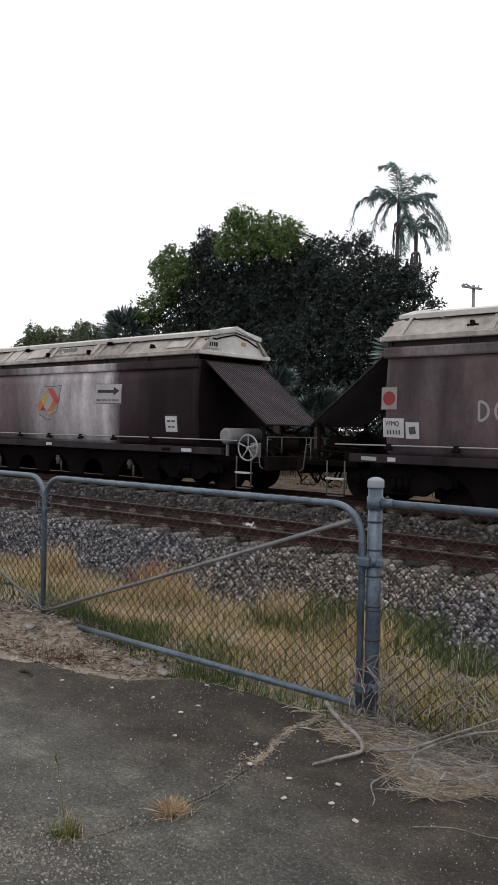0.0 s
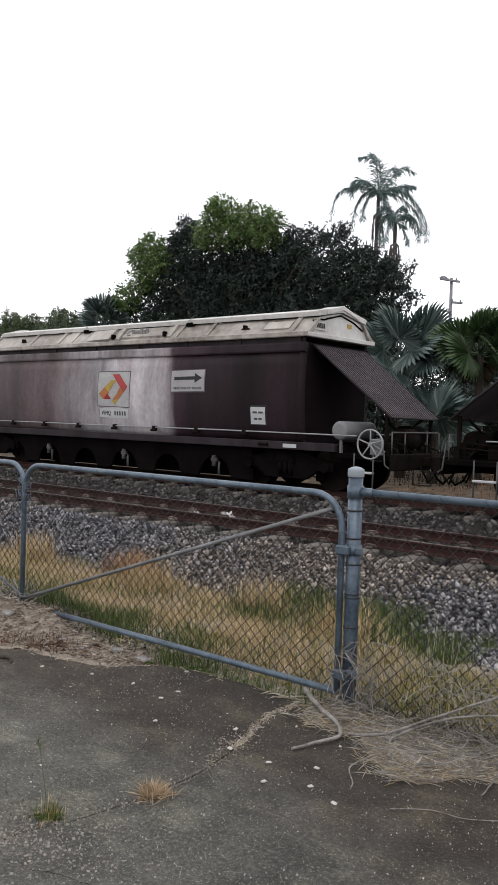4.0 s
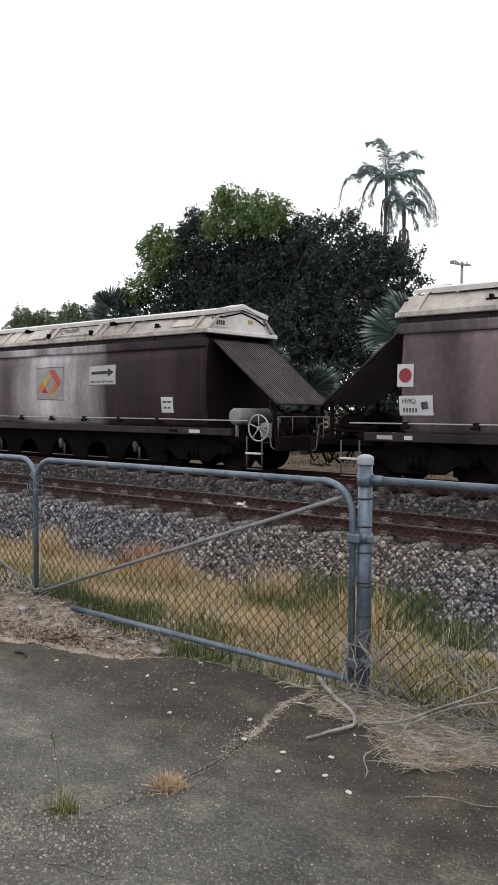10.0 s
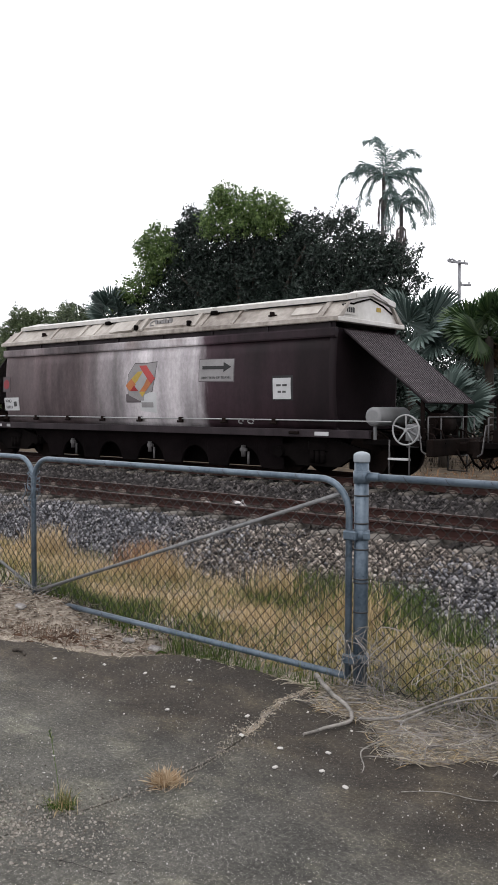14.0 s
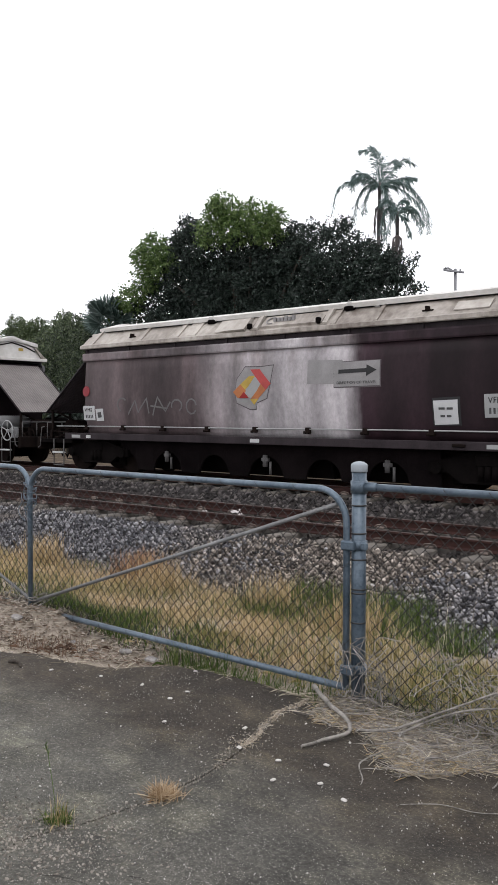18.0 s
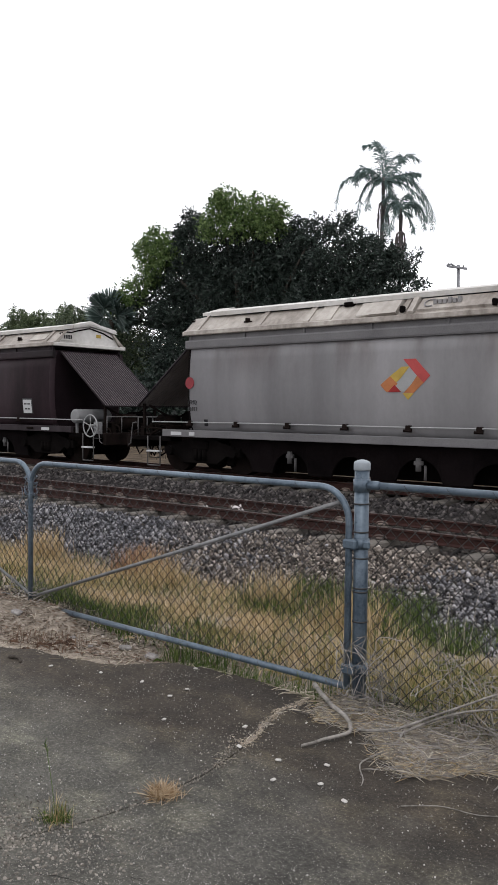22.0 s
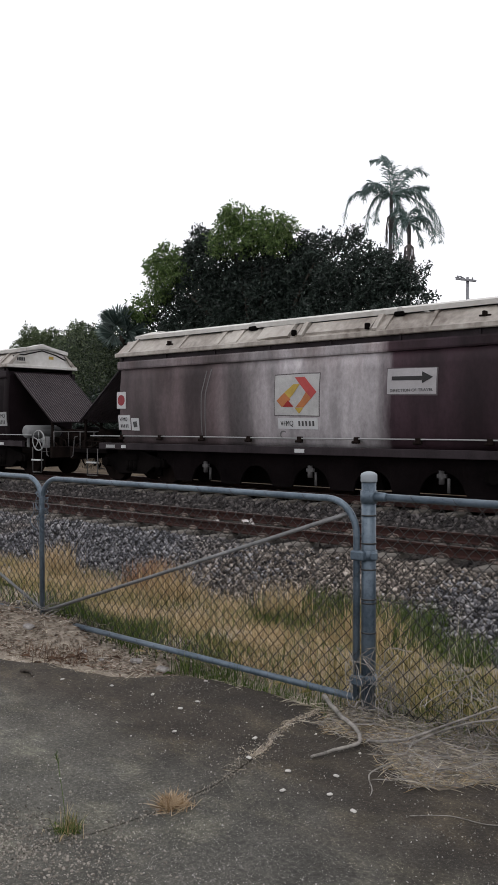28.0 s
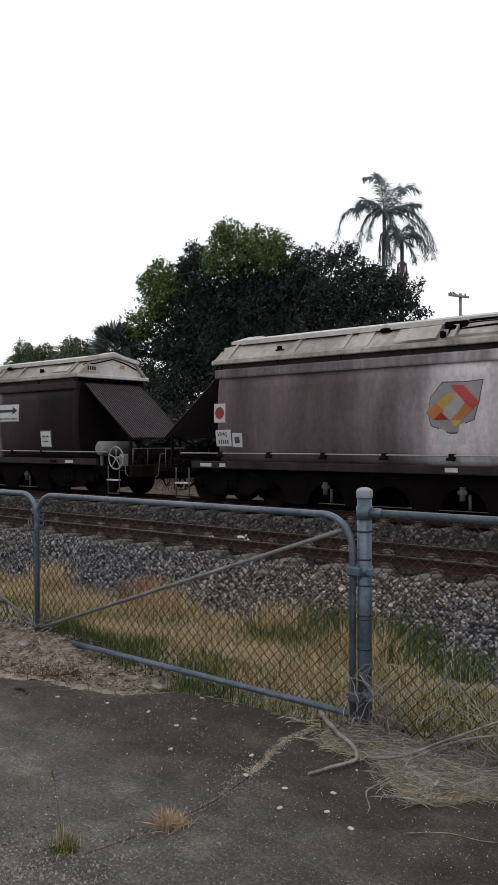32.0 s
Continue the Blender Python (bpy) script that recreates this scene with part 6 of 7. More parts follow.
def feather_palm(label, x, y, base, crown, fronds, length, seed):
    r = np.random.default_rng(seed)
    pm = thing("feather_palm", label, "palm", pose(x, y, base))
    h = crown - base
    part("trunk", Solid().tube([(0, 0, -0.3), (0.04, 0, h * 0.4), (-0.03, 0, h * 0.8), (0, 0, h - 0.8)], [0.14, 0.085, 0.07, 0.06], 10), PALMTRUNK, pm)
    part("crownshaft", Solid().tube([(0, 0, h - 0.85), (0, 0, h - 0.4), (0, 0, h)], [0.065, 0.075, 0.04], 10), PALMTRUNK, pm)
    across, away = Vector((0.755, 0.656, 0)), Vector((-0.656, 0.755, 0))
    for way in fronds:
        pts = [across * u * length + away * f * length + Vector((0, 0, h - 0.15 + v * length)) for u, v, f in ((0, 0, 0), *way)]
        part("frond", feather_frond(pts, r), FROND_PALM, pm)
    s = Solid()
    for k in range(60):
        a = r.uniform(0, 6.3)
        q = Vector((math.cos(a) * 0.16, math.sin(a) * 0.16, h - 0.95))
        s.tube([(0, 0, h - 0.8), q, q + Vector((r.uniform(-0.15, 0.15), r.uniform(-0.15, 0.15), -r.uniform(0.4, 1.5)))], 0.009, 4)
    part("flower_spray", s, SPRAY, pm, "hanging grey flower spray")
    return pm


# each frond: across, up and away from the crown
feather_palm("tall slender palm with drooping feathery fronds", -16.84, 27.08, 0.3, 10.07,
             (((-0.05, 0.69, 0.05), (-0.21, 1.32, 0.08), (-0.70, 1.29, 0.10)),
              ((0.10, 0.75, 0.20), (0.00, 1.30, 0.30), (-0.21, 1.54, 0.40)),
              ((0.38, 0.48, 0.05), (0.86, 0.99, 0.08), (1.30, 0.82, 0.10)),
              ((0.27, 0.62, 0.25), (0.51, 1.03, 0.38), (0.82, 0.99, 0.50)),
              ((0.69, 0.17, 0.05), (1.30, -0.17, 0.08), (1.78, -0.89, 0.10), (1.85, -1.68, 0.12)),
              ((0.65, 0.31, 0.25), (1.23, 0.07, 0.38), (1.68, -0.55, 0.50), (1.93, -1.17, 0.62)),
              ((0.48, -0.03, -0.20), (1.10, -0.45, -0.30), (1.47, -0.96, -0.40), (1.54, -1.58, -0.50)),
              ((0.75, 0.21, -0.30), (1.17, 0.17, -0.45)),
              ((-0.48, 0.45, 0.05), (-0.93, 0.38, 0.08), (-0.96, -0.14, 0.10)),
              ((-0.65, 0.24, 0.05), (-1.34, 0.07, 0.08), (-1.61, -0.34, 0.10), (-1.70, -0.93, 0.12)),
              ((-0.45, 0.07, 0.20), (-0.75, -0.34, 0.30), (-0.86, -0.89, 0.40), (-0.95, -1.30, 0.50)),
              ((-0.27, -0.07, -0.20), (-0.58, -0.55, -0.30), (-0.62, -1.10, -0.40)),
              ((-0.41, 0.31, -0.25), (-0.82, 0.21, -0.38), (-1.10, 0.00, -0.50)),
              ((0.27, -0.14, 0.25), (0.58, -0.55, 0.38), (0.69, -1.10, 0.50)),
              ((0.10, -0.14, -0.30), (0.31, -0.75, -0.45), (0.38, -1.30, -0.60))), 1.0, 21)
feather_palm("second shorter palm with thin hanging fronds", -16.0, 26.93, 0.3, 8.85,
             (((0.34, 0.34, 0.05), (0.79, 0.07, 0.08), (0.88, -0.62, 0.10)),
              ((0.21, 0.27, 0.20), (0.55, 0.27, 0.30), (0.82, -0.21, 0.40)),
              ((-0.24, 0.34, 0.05), (-0.48, 0.00, 0.08), (-0.58, -0.62, 0.10)),
              ((-0.17, 0.07, -0.20), (-0.38, -0.48, -0.30), (-0.48, -0.89, -0.40)),
              ((0.14, -0.07, -0.20), (0.34, -0.48, -0.30), (0.38, -0.79, -0.40)),
              ((0.03, 0.41, 0.15), (0.21, 0.62, 0.22), (0.41, 0.58, 0.30)),
              ((-0.14, 0.41, 0.15), (-0.31, 0.62, 0.22), (-0.51, 0.48, 0.30))), 1.0, 22)

# utility pole
POLEWOOD = surface("weathered_pole_timber", (0.19, 0.195, 0.21), (0.32, 0.325, 0.345), 2, 30, 0.9, stretch=(1, 1, 0.1))
pole = thing("utility_pole", "weathered timber utility pole with crossarms", "utility pole", pose(-15.3, 30.0, 0.3))
part("shaft", Solid().tube([(0, 0, -0.5), (0.02, 0, 3.0), (0, 0, 6.85)], [0.10, 0.075, 0.055], 12), POLEWOOD, pole)
for z, u, w, tilt in ((6.74, -0.08, 0.78, 7), (5.90, 0.22, 0.42, 2), (5.57, -0.22, 0.46, 9)):
    arm = part("crossarm", Solid().box(-w / 2, w / 2, -0.04, 0.04, -0.04, 0.04, 0.01), POLEWOOD, pole)
    arm.matrix_basis = pose(u * 0.755 + 0.06, u * 0.656 - 0.07, z, 0, tilt, 41)
    for k in (-0.42, 0.30):
        part("insulator", Solid().tube([(k * w, 0, 0.03), (k * w, 0, 0.09), (k * w, 0, 0.13)], [0.022, 0.036, 0.015], 8), PALE, arm)
part("pole_top_gear", Solid().tube([(-0.4, -0.2, 6.85), (-0.25, -0.1, 6.9), (-0.05, 0, 6.75)], 0.035, 6), POLEWOOD, pole)

# ---------------------------------------------------------------- ballast
STONE = island("ballast_stone", ((0.0, (0.014, 0.014, 0.017)), (0.45, (0.098, 0.098, 0.109)), (0.85, (0.245, 0.242, 0.255)), (1.0, (0.41, 0.40, 0.40))), 0.9, 0.2, patch=(0.7, (1.08, 0.99, 0.88), 0.5, 0.66))
STONE_TAN = island("dusty_tan_ballast", ((0.0, (0.028, 0.024, 0.022)), (0.45, (0.125, 0.107, 0.094)), (0.85, (0.275, 0.240, 0.208)), (1.0, (0.48, 0.43, 0.38))), 0.9, 0.2)
# Stones between the tracks, with the train's shade mixed into their colour.
STONE_MID = island("dusty_dark_ballast", ((0.0, (0.014, 0.0125, 0.013)), (0.6, (0.058, 0.052, 0.052)), (1.0, (0.16, 0.145, 0.14))), 0.9, 0.2)
# Darker stones, used between the near rails and under the train.
STONE_DARK = island("oily_ballast", ((0.0, (0.0089, 0.0074, 0.0074)), (0.6, (0.0296, 0.0252, 0.0237)), (1.0, (0.074, 0.0629, 0.0577))), 0.9, 0.2)


def stones(name, xyz, size, material, rng_, parent):
    """Crushed stones: blunt many-sided lumps, each with its own turn and size."""
    n = len(xyz)
    g = (1 + math.sqrt(5)) / 2
    knob = np.array([(-1, g, 0), (1, g, 0), (-1, -g, 0), (1, -g, 0), (0, -1, g), (0, 1, g), (0, -1, -g), (0, 1, -g), (g, 0, -1), (g, 0, 1), (-g, 0, -1), (-g, 0, 1)]) * 0.66
    v = np.repeat(knob[None], n, 0) * rng_.uniform(0.55, 1.22, (n, 12, 1)) * rng_.uniform(0.5, 1.2, (n, 1, 3))
    q = rng_.normal(size=(n, 4))
    q /= np.linalg.norm(q, axis=1)[:, None]
    a, b, c, d = q.T
    rot = np.stack([1 - 2 * (c * c + d * d), 2 * (b * c - a * d), 2 * (b * d + a * c), 2 * (b * c + a * d), 1 - 2 * (b * b + d * d), 2 * (c * d - a * b),
                    2 * (b * d - a * c), 2 * (c * d + a * b), 1 - 2 * (b * b + c * c)], 1).reshape(n, 3, 3)
    v = np.einsum("nij,nkj->nki", rot, v) * (size * rng_.uniform(0.55, 1.2, n))[:, None, None] + np.asarray(xyz)[:, None, :]
    tri = np.array([(0, 11, 5), (0, 5, 1), (0, 1, 7), (0, 7, 10), (0, 10, 11), (1, 5, 9), (5, 11, 4), (11, 10, 2), (10, 7, 6), (7, 1, 8),
                    (3, 9, 4), (3, 4, 2), (3, 2, 6), (3, 6, 8), (3, 8, 9), (4, 9, 5), (2, 4, 11), (6, 2, 10), (8, 6, 7), (9, 8, 1)])
    f = (np.arange(n)[:, None, None] * 12 + tri[None]).reshape(-1, 3)
    me = bpy.data.meshes.new(name)
    me.from_pydata(v.reshape(-1, 3).tolist(), [], f.tolist())
    me.materials.append(material)
    return tagged(part(name, me, None, parent), "crushed grey railway ballast stones", "ballast", kind="stuff")


def scatter(x0, x1, y0, y1, n, rng_, lift=0.0, keep=None):
    out = []
    while len(out) < n:
        x, y = rng_.uniform(x0, x1), rng_.uniform(y0, y1)
        if keep and rng_.random() > keep(x, y):
            continue
        out.append((x, y, ground_height(x, y) + lift + rng_.uniform(-0.012, 0.022)))
    return out


def toe(x, y):
    """Ballast thins out towards the drain."""
    lim = 6.75 + 0.35 * noise.noise(Vector((x * 0.5, 9, 0))) + (0.35 if x < -8 else 0.0) - 0.5 * min(max((x + 3.6) / 0.8, 0), 1)
    return 1.0 if y > lim + 0.35 else max(0.0, (y - lim) / 0.35) if y > lim else 0.02


rs = np.random.default_rng(11)
bank = scatter(-15, 1.0, 5.9, 8.9, 34000, rs, 0.012, toe)
bank += [(x, y, z + 0.02) for x, y, z in scatter(-15, 1.0, 7.2, 8.9, 8000, rs, 0.03)]
fresh = [p for p in bank if p[0] + 1.6 * noise.noise(Vector((p[0] * 0.7, p[1] * 1.2, 1))) + rs.normal() * 0.6 < -7.2 or p[0] > -4.3 + rs.normal() * 0.3 and p[1] < 8.35 + rs.normal() * 0.15]
dusty = sorted(set(bank) - set(fresh))
stones("ballast", fresh, 0.0215, STONE, rs, None)
stones("ballast", dusty, 0.0215, STONE_TAN, rs, None)
stones("ballast", scatter(-30, -15, 6.6, 9.0, 5000, rs, 0.015), 0.045, STONE, rs, None)
stones("ballast", scatter(-26, 1.0, 8.9, 10.95, 9000, rs, -0.012), 0.036, STONE_DARK, rs, None)
stones("ballast", scatter(-26, 1.0, 10.7, 12.9, 10000, rs, 0.0), 0.038, STONE_MID, rs, None)
stones("ballast", scatter(-26, 1.0, 12.7, 16.5, 8000, rs, 0.0), 0.042, STONE_DARK, rs, None)

# ---------------------------------------------------------------- grass, litter and sticks
STRAW = island("dry_straw", ((0.0, (0.17, 0.115, 0.05)), (0.4, (0.465, 0.342, 0.178)), (1.0, (0.71, 0.575, 0.37))), 0.8, 0.2, through_light=0.2)
GRASS = island("green_grass", ((0.0, (0.025, 0.05, 0.010)), (0.6, (0.07, 0.115, 0.022)), (1.0, (0.19, 0.22, 0.07))), 0.7, 0.25, through_light=0.25)
RUSTGRASS = island("rusty_dry_weed", ((0.0, (0.19, 0.10, 0.055)), (1.0, (0.42, 0.255, 0.15))), 0.8, 0.2)
GREYTWIG = island("grey_dry_stalks", ((0.0, (0.12, 0.100, 0.072)), (0.55, (0.42, 0.37, 0.285)), (1.0, (0.74, 0.68, 0.56))), 0.85, 0.2)

BROWNWEED = island("brown_dead_weed", ((0.0, (0.05, 0.030, 0.021)), (1.0, (0.20, 0.125, 0.085))), 0.85, 0.2)
DULLWEED = island("dull_brown_weed", ((0.0, (0.007, 0.006, 0.004)), (1.0, (0.028, 0.022, 0.014))), 0.85, 0.2)
VINE = island("grey_dead_vine", ((0.0, (0.12, 0.112, 0.102)), (0.6, (0.27, 0.252, 0.235)), (1.0, (0.42, 0.395, 0.37))), 0.85, 0.2)


def blades(name, feet, length, width, lean, material, rng_, label, category="grass", kind="stuff", m=Matrix()):
    """Grass: bent, pointed blades rising from their feet."""
    f = np.asarray(feet)
    n = len(f)
    az = rng_.uniform(0, 2 * np.pi, n)
    L = length * rng_.uniform(0.45, 1.15, n)
    flat_ = lean > 1.0
    tilt = np.clip(rng_.normal(lean, 0.14, n), 0.9, 1.57) if flat_ else np.abs(rng_.normal(scale=lean, size=n))
    d = np.stack([np.cos(az), np.sin(az), np.zeros(n)], 1)
    w = np.stack([-np.sin(az + 0.6), np.cos(az + 0.6), np.zeros(n)], 1) * (width * rng_.uniform(0.6, 1.3, n))[:, None]
    up = np.array((0, 0, 1.0))
    mid = f + (up * np.cos(tilt)[:, None] + d * np.sin(tilt)[:, None]) * (L * 0.55)[:, None]
    t2 = tilt + rng_.uniform(-0.1, 0.25, n) if flat_ else np.minimum(tilt * 2.1, 2.2)
    tip = mid + (up * np.cos(t2)[:, None] + d * np.sin(t2)[:, None]) * (L * 0.45)[:, None]
    v = np.stack([f - w * 0.5, f + w * 0.5, mid + w * 0.4, tip, mid - w * 0.4], 1).reshape(-1, 3)
    me = bpy.data.meshes.new(name)
    me.from_pydata(v.tolist(), [], np.arange(n * 5).reshape(-1, 5).tolist())
    me.materials.append(material)
    o = new(name, me)
    o.matrix_basis = m
    return tagged(o, label, category, kind=kind)


def clumpy(scale, seed, lo, hi):
    def k(x, y):
        v = noise.noise(Vector((x * scale, y * scale, seed)))
        return min(max((v - lo) / (hi - lo), 0.0), 1.0)
    return k


rg = np.random.default_rng(17)
dry_keep = clumpy(2.2, 4.0, -0.15, 0.3)


def front_of_straw(x):
    pts = ((-20, 5.6), (-6.9, 5.31), (-5.96, 5.12), (-5.04, 5.07), (-4.41, 4.88), (-3.8, 4.45), (-3.3, 4.25), (9, 4.25))
    for (xa, ya), (xb, yb) in zip(pts, pts[1:]):
        if x <= xb:
            return ya + (yb - ya) * (x - xa) / (xb - xa) + 0.12 * noise.noise(Vector((x * 2.2, 1, 4)))
    return 4.25


def dry_zone(x, y):
    edge = 6.95 + 0.35 * noise.noise(Vector((x * 0.8, 3, 0))) - 1.15 * min(max((x + 4.2) / 1.8, 0), 1)
    if y > edge:
        return 0.0
    if y < front_of_straw(x):
        return 0.07
    return (0.32 + 0.68 * dry_keep(x, y) if x < -2.7 else 0.9) * (0.35 if 6.15 < y and -5.3 < x < -2.9 else 1.0)


def green_zone(x, y):
    v = clumpy(0.9, 8.0, 0.0, 0.35)(x, y)
    u = clumpy(2.0, 3.0, -0.1, 0.35)(x, y)
    if y < 4.18:
        return (0.7 + 0.3 * v) if -3.95 < x < -2.62 and y > pave_edge(x) - 0.02 else 0.0
    if x > -2.75:
        return 0.5 * (0.2 + 0.8 * u) if y < 5.8 - 0.5 * (x + 2.7) else 0.0
    if y < front_of_straw(x) + 0.25:
        return (0.95 if -5.5 < x < -3.2 else 0.4) * (0.08 + 0.92 * u)
    back = 1.0 if 6.15 < y < 7.1 and -5.3 < x < -2.9 else 0.0
    return max(0.10 * v, back * (0.3 + 0.7 * u))


STRAW_DULL = island("greenish_straw", ((0.0, (0.10, 0.082, 0.028)), (0.5, (0.30, 0.245, 0.095)), (1.0, (0.58, 0.47, 0.26))), 0.8, 0.2, through_light=0.2)
straw_feet = scatter(-12, 0.5, 4.25, 7.2, 46000, rg, -0.01, dry_zone)
mixed = [p for p in straw_feet if p[0] + 0.5 * noise.noise(Vector((p[0] * 1.4, p[1] * 1.4, 8))) > -3.3 or noise.noise(Vector((p[0] * 1.1, p[1] * 1.1, 5))) > 0.22]
blades("dry_grass", sorted(set(straw_feet) - set(mixed)), 0.165, 0.0040, 0.9, STRAW, rg, "dry straw-coloured grass along the drain")
blades("dry_grass", mixed, 0.145, 0.0042, 0.8, STRAW_DULL, rg, "short half-green dry grass beside the fence post")
blades("green_grass", scatter(-9, 0.5, 4.04, 7.1, 17000, rg, -0.01, green_zone), 0.16, 0.0048, 0.6, GRASS, rg, "patches of green grass in the dry verge")
blades("green_grass", scatter(-5.5, -3.7, 6.25, 7.35, 2600, rg, -0.01, clumpy(1.6, 6.0, -0.25, 0.2)), 0.27, 0.0052, 0.5, GRASS, rg, "taller green grass at the foot of the ballast")
blades("dry_grass", scatter(-2.72, 0.3, 4.22, 5.3, 5200, rg, -0.01, clumpy(1.8, 2.0, -0.4, 0.2)), 0.15, 0.0040, 0.85, STRAW_DULL, rg, "short gold and olive grass behind the fence")
blades("dry_stalks", [(rg.uniform(-3.2, 0.2), rg.uniform(4.4, 6.2), -0.15) for _ in range(300)], 0.50, 0.0024, 0.35, GREYTWIG, rg, "tall pale dead stalks standing in the verge", "dry stalks")
chips = [(x, y, z) for x, y, z in scatter(-6.8, -3.6, 4.15, 5.2, 1500, rg, 0.0, lambda x, y: 0.9 if y < front_of_straw(x) else 0.05)]
tagged(stones("verge_gravel", chips, 0.011, STONE_TAN, rg, None), "pale gravel chips on bare ground under the gate", "gravel")
rust = [(-7.35 + rg.normal() * 0.16, 6.95 + rg.normal() * 0.12, -0.33) for _ in range(700)]
blades("dry_weed", rust, 0.34, 0.006, 0.35, RUSTGRASS, rg, "rust-coloured dead weed at the ballast foot", "weed", "stuff")
for cx, cy in ((-8.9, 6.7), (-5.1, 6.6), (-6.6, 6.5), (-3.9, 6.2)):
    blades("grass_tussock", [(cx + rg.normal() * 0.14, cy + rg.normal() * 0.12, ground_height(cx, cy)) for _ in range(420)], 0.42, 0.006, 0.38, STRAW, rg, "tall dry grass tussock beside the ballast", "grass tussock", "stuff")
# far grass in the yard behind the train
# weeds added nearly black to darken the strip seen beneath the wagons
blades("yard_weeds", scatter(-30, -4, 18.2, 21.5, 3500, rg, 0.0, clumpy(0.7, 5, -0.2, 0.25)), 0.22, 0.012, 0.5, DULLWEED, rg, "near-black brown weeds added behind the far track to darken the view under the wagons", "weeds")
blades("dry_grass", scatter(-10, -2, 16.8, 24, 2200, rg, 0.0, clumpy(0.5, 2, -0.3, 0.3)), 0.16, 0.016, 0.7, RUSTGRASS, rg, "sparse dry grass in the yard behind the train")

# tufts growing in the crack
STRAW_TUFT = island("orange_straw", ((0.0, (0.17, 0.105, 0.055)), (0.5, (0.44, 0.31, 0.18)), (1.0, (0.70, 0.58, 0.42))), 0.8, 0.2, through_light=0.2)
for cx, cy, mat, n, L, lb in ((-2.48, 2.70, STRAW_TUFT, 300, 0.088, "small dry tuft of straw grass in a pavement crack"), (-2.62, 2.30, GRASS, 150, 0.085, "small green grass tuft in a pavement crack")):
    feet = [(cx + rg.normal() * 0.028, cy + rg.normal() * 0.022, 0.0) for _ in range(n)]
    blades("grass_tuft", feet, L, 0.0026, 1.04 if mat is STRAW_TUFT else 0.98, mat, rg, lb, "grass tuft", "stuff")
    if mat is STRAW_TUFT:
        blades("grass_tuft", feet[:110], L * 0.85, 0.0026, 0.5, mat, rg, "upright dry blades in the straw tuft", "grass tuft", "stuff")
    if mat is GRASS:
        blades("grass_tuft", [(cx + rg.normal() * 0.03, cy + rg.normal() * 0.025, 0.0) for _ in range(70)], 0.09, 0.0022, 0.78, STRAW, rg, "dead straw blades in the green tuft", "grass tuft", "stuff")
        st = Solid().tube([(cx - 0.01, cy, 0.0), (cx - 0.075, cy + 0.03, 0.10), (cx - 0.13, cy + 0.05, 0.19), (cx - 0.16, cy + 0.06, 0.235)], [0.0014, 0.0013, 0.0012, 0.001], 5)
        for q in range(14):
            a = rg.uniform(0, 6.3)
            z0 = rg.uniform(0.195, 0.235)
            b = (cx - 0.13 - (z0 - 0.19) * 0.67, cy + 0.055, z0)
            st.tube([b, (b[0] + 0.014 * math.cos(a) - 0.006, b[1] + 0.014 * math.sin(a), z0 + 0.016)], 0.0009, 3)
        tagged(part("grass_stalk", st, GRASS), "single seed stalk leaning out of the tuft", "grass stalk")

# straw mat and vine tangle at the fence foot
mat_feet, mat_keep = [], clumpy(5.0, 7.0, -0.3, 0.3)
while len(mat_feet) < 10000:
    x, y = rg.uniform(-2.66, 0.2), rg.uniform(3.4, 4.35)
    if y > pave_edge(x) - 0.03 - 0.05 * rg.random() and rg.random() < 0.25 + 0.75 * mat_keep(x, y):
        mat_feet.append((x, y, ground_height(x, y) + 0.035 + 0.03 * rg.random() if y > pave_edge(x) else 0.012))
blades("straw_litter", mat_feet[:4500], 0.10, 0.0020, 1.42, GREYTWIG, rg, "grey matted straw litter at the pavement edge", "litter")
blades("straw_litter", [p for p in mat_feet[4500:7000] if p[1] < pave_edge(p[0]) + 0.22], 0.08, 0.0022, 1.42, STRAW, rg, "yellow straw along the edge of the mat", "litter")
blades("straw_litter", mat_feet[7000:], 0.12, 0.0022, 1.36, VINE, rg, "tangled grey stems through the straw mat", "litter")
blades("straw_litter", [(rg.uniform(-3.0, -2.45) , 4.08 + rg.normal() * 0.02, -0.005) for _ in range(200)], 0.14, 0.003, 1.4, GREYTWIG, rg, "thin line of straw along the pavement edge", "litter")
for x0, x1, y0, y1, n, L in ((-2.7, -2.3, 4.1, 4.35, 170, 0.34), (-2.1, -0.2, 4.12, 4.35, 320, 0.32)):
    blades("dry_stalks", [(rg.uniform(x0, x1), rg.uniform(y0, y1), -0.04) for _ in range(n)], L, 0.0024, 0.6, VINE, rg, "grey dead stalks caught in the fence", "dry stalks")
TWIG = surface("grey_dry_wood", (0.085, 0.078, 0.070), (0.31, 0.29, 0.265), 14, 90, 0.9, bumps=0.8, dist=0.006)


def stick(label, pts, r, seed, mat=None):
    line = wavy(pts, 26, r * 0.5, seed)
    n = len(line)
    s = Solid().tube(line, [max(r * (1 - 0.55 * k / n) * (1 + 0.18 * noise.noise(Vector((k, seed, 3)))), 0.002) for k in range(n)], 8)
    o = new("stick", s.mesh("stick", mat or TWIG))
    return tagged(o, label, "stick")


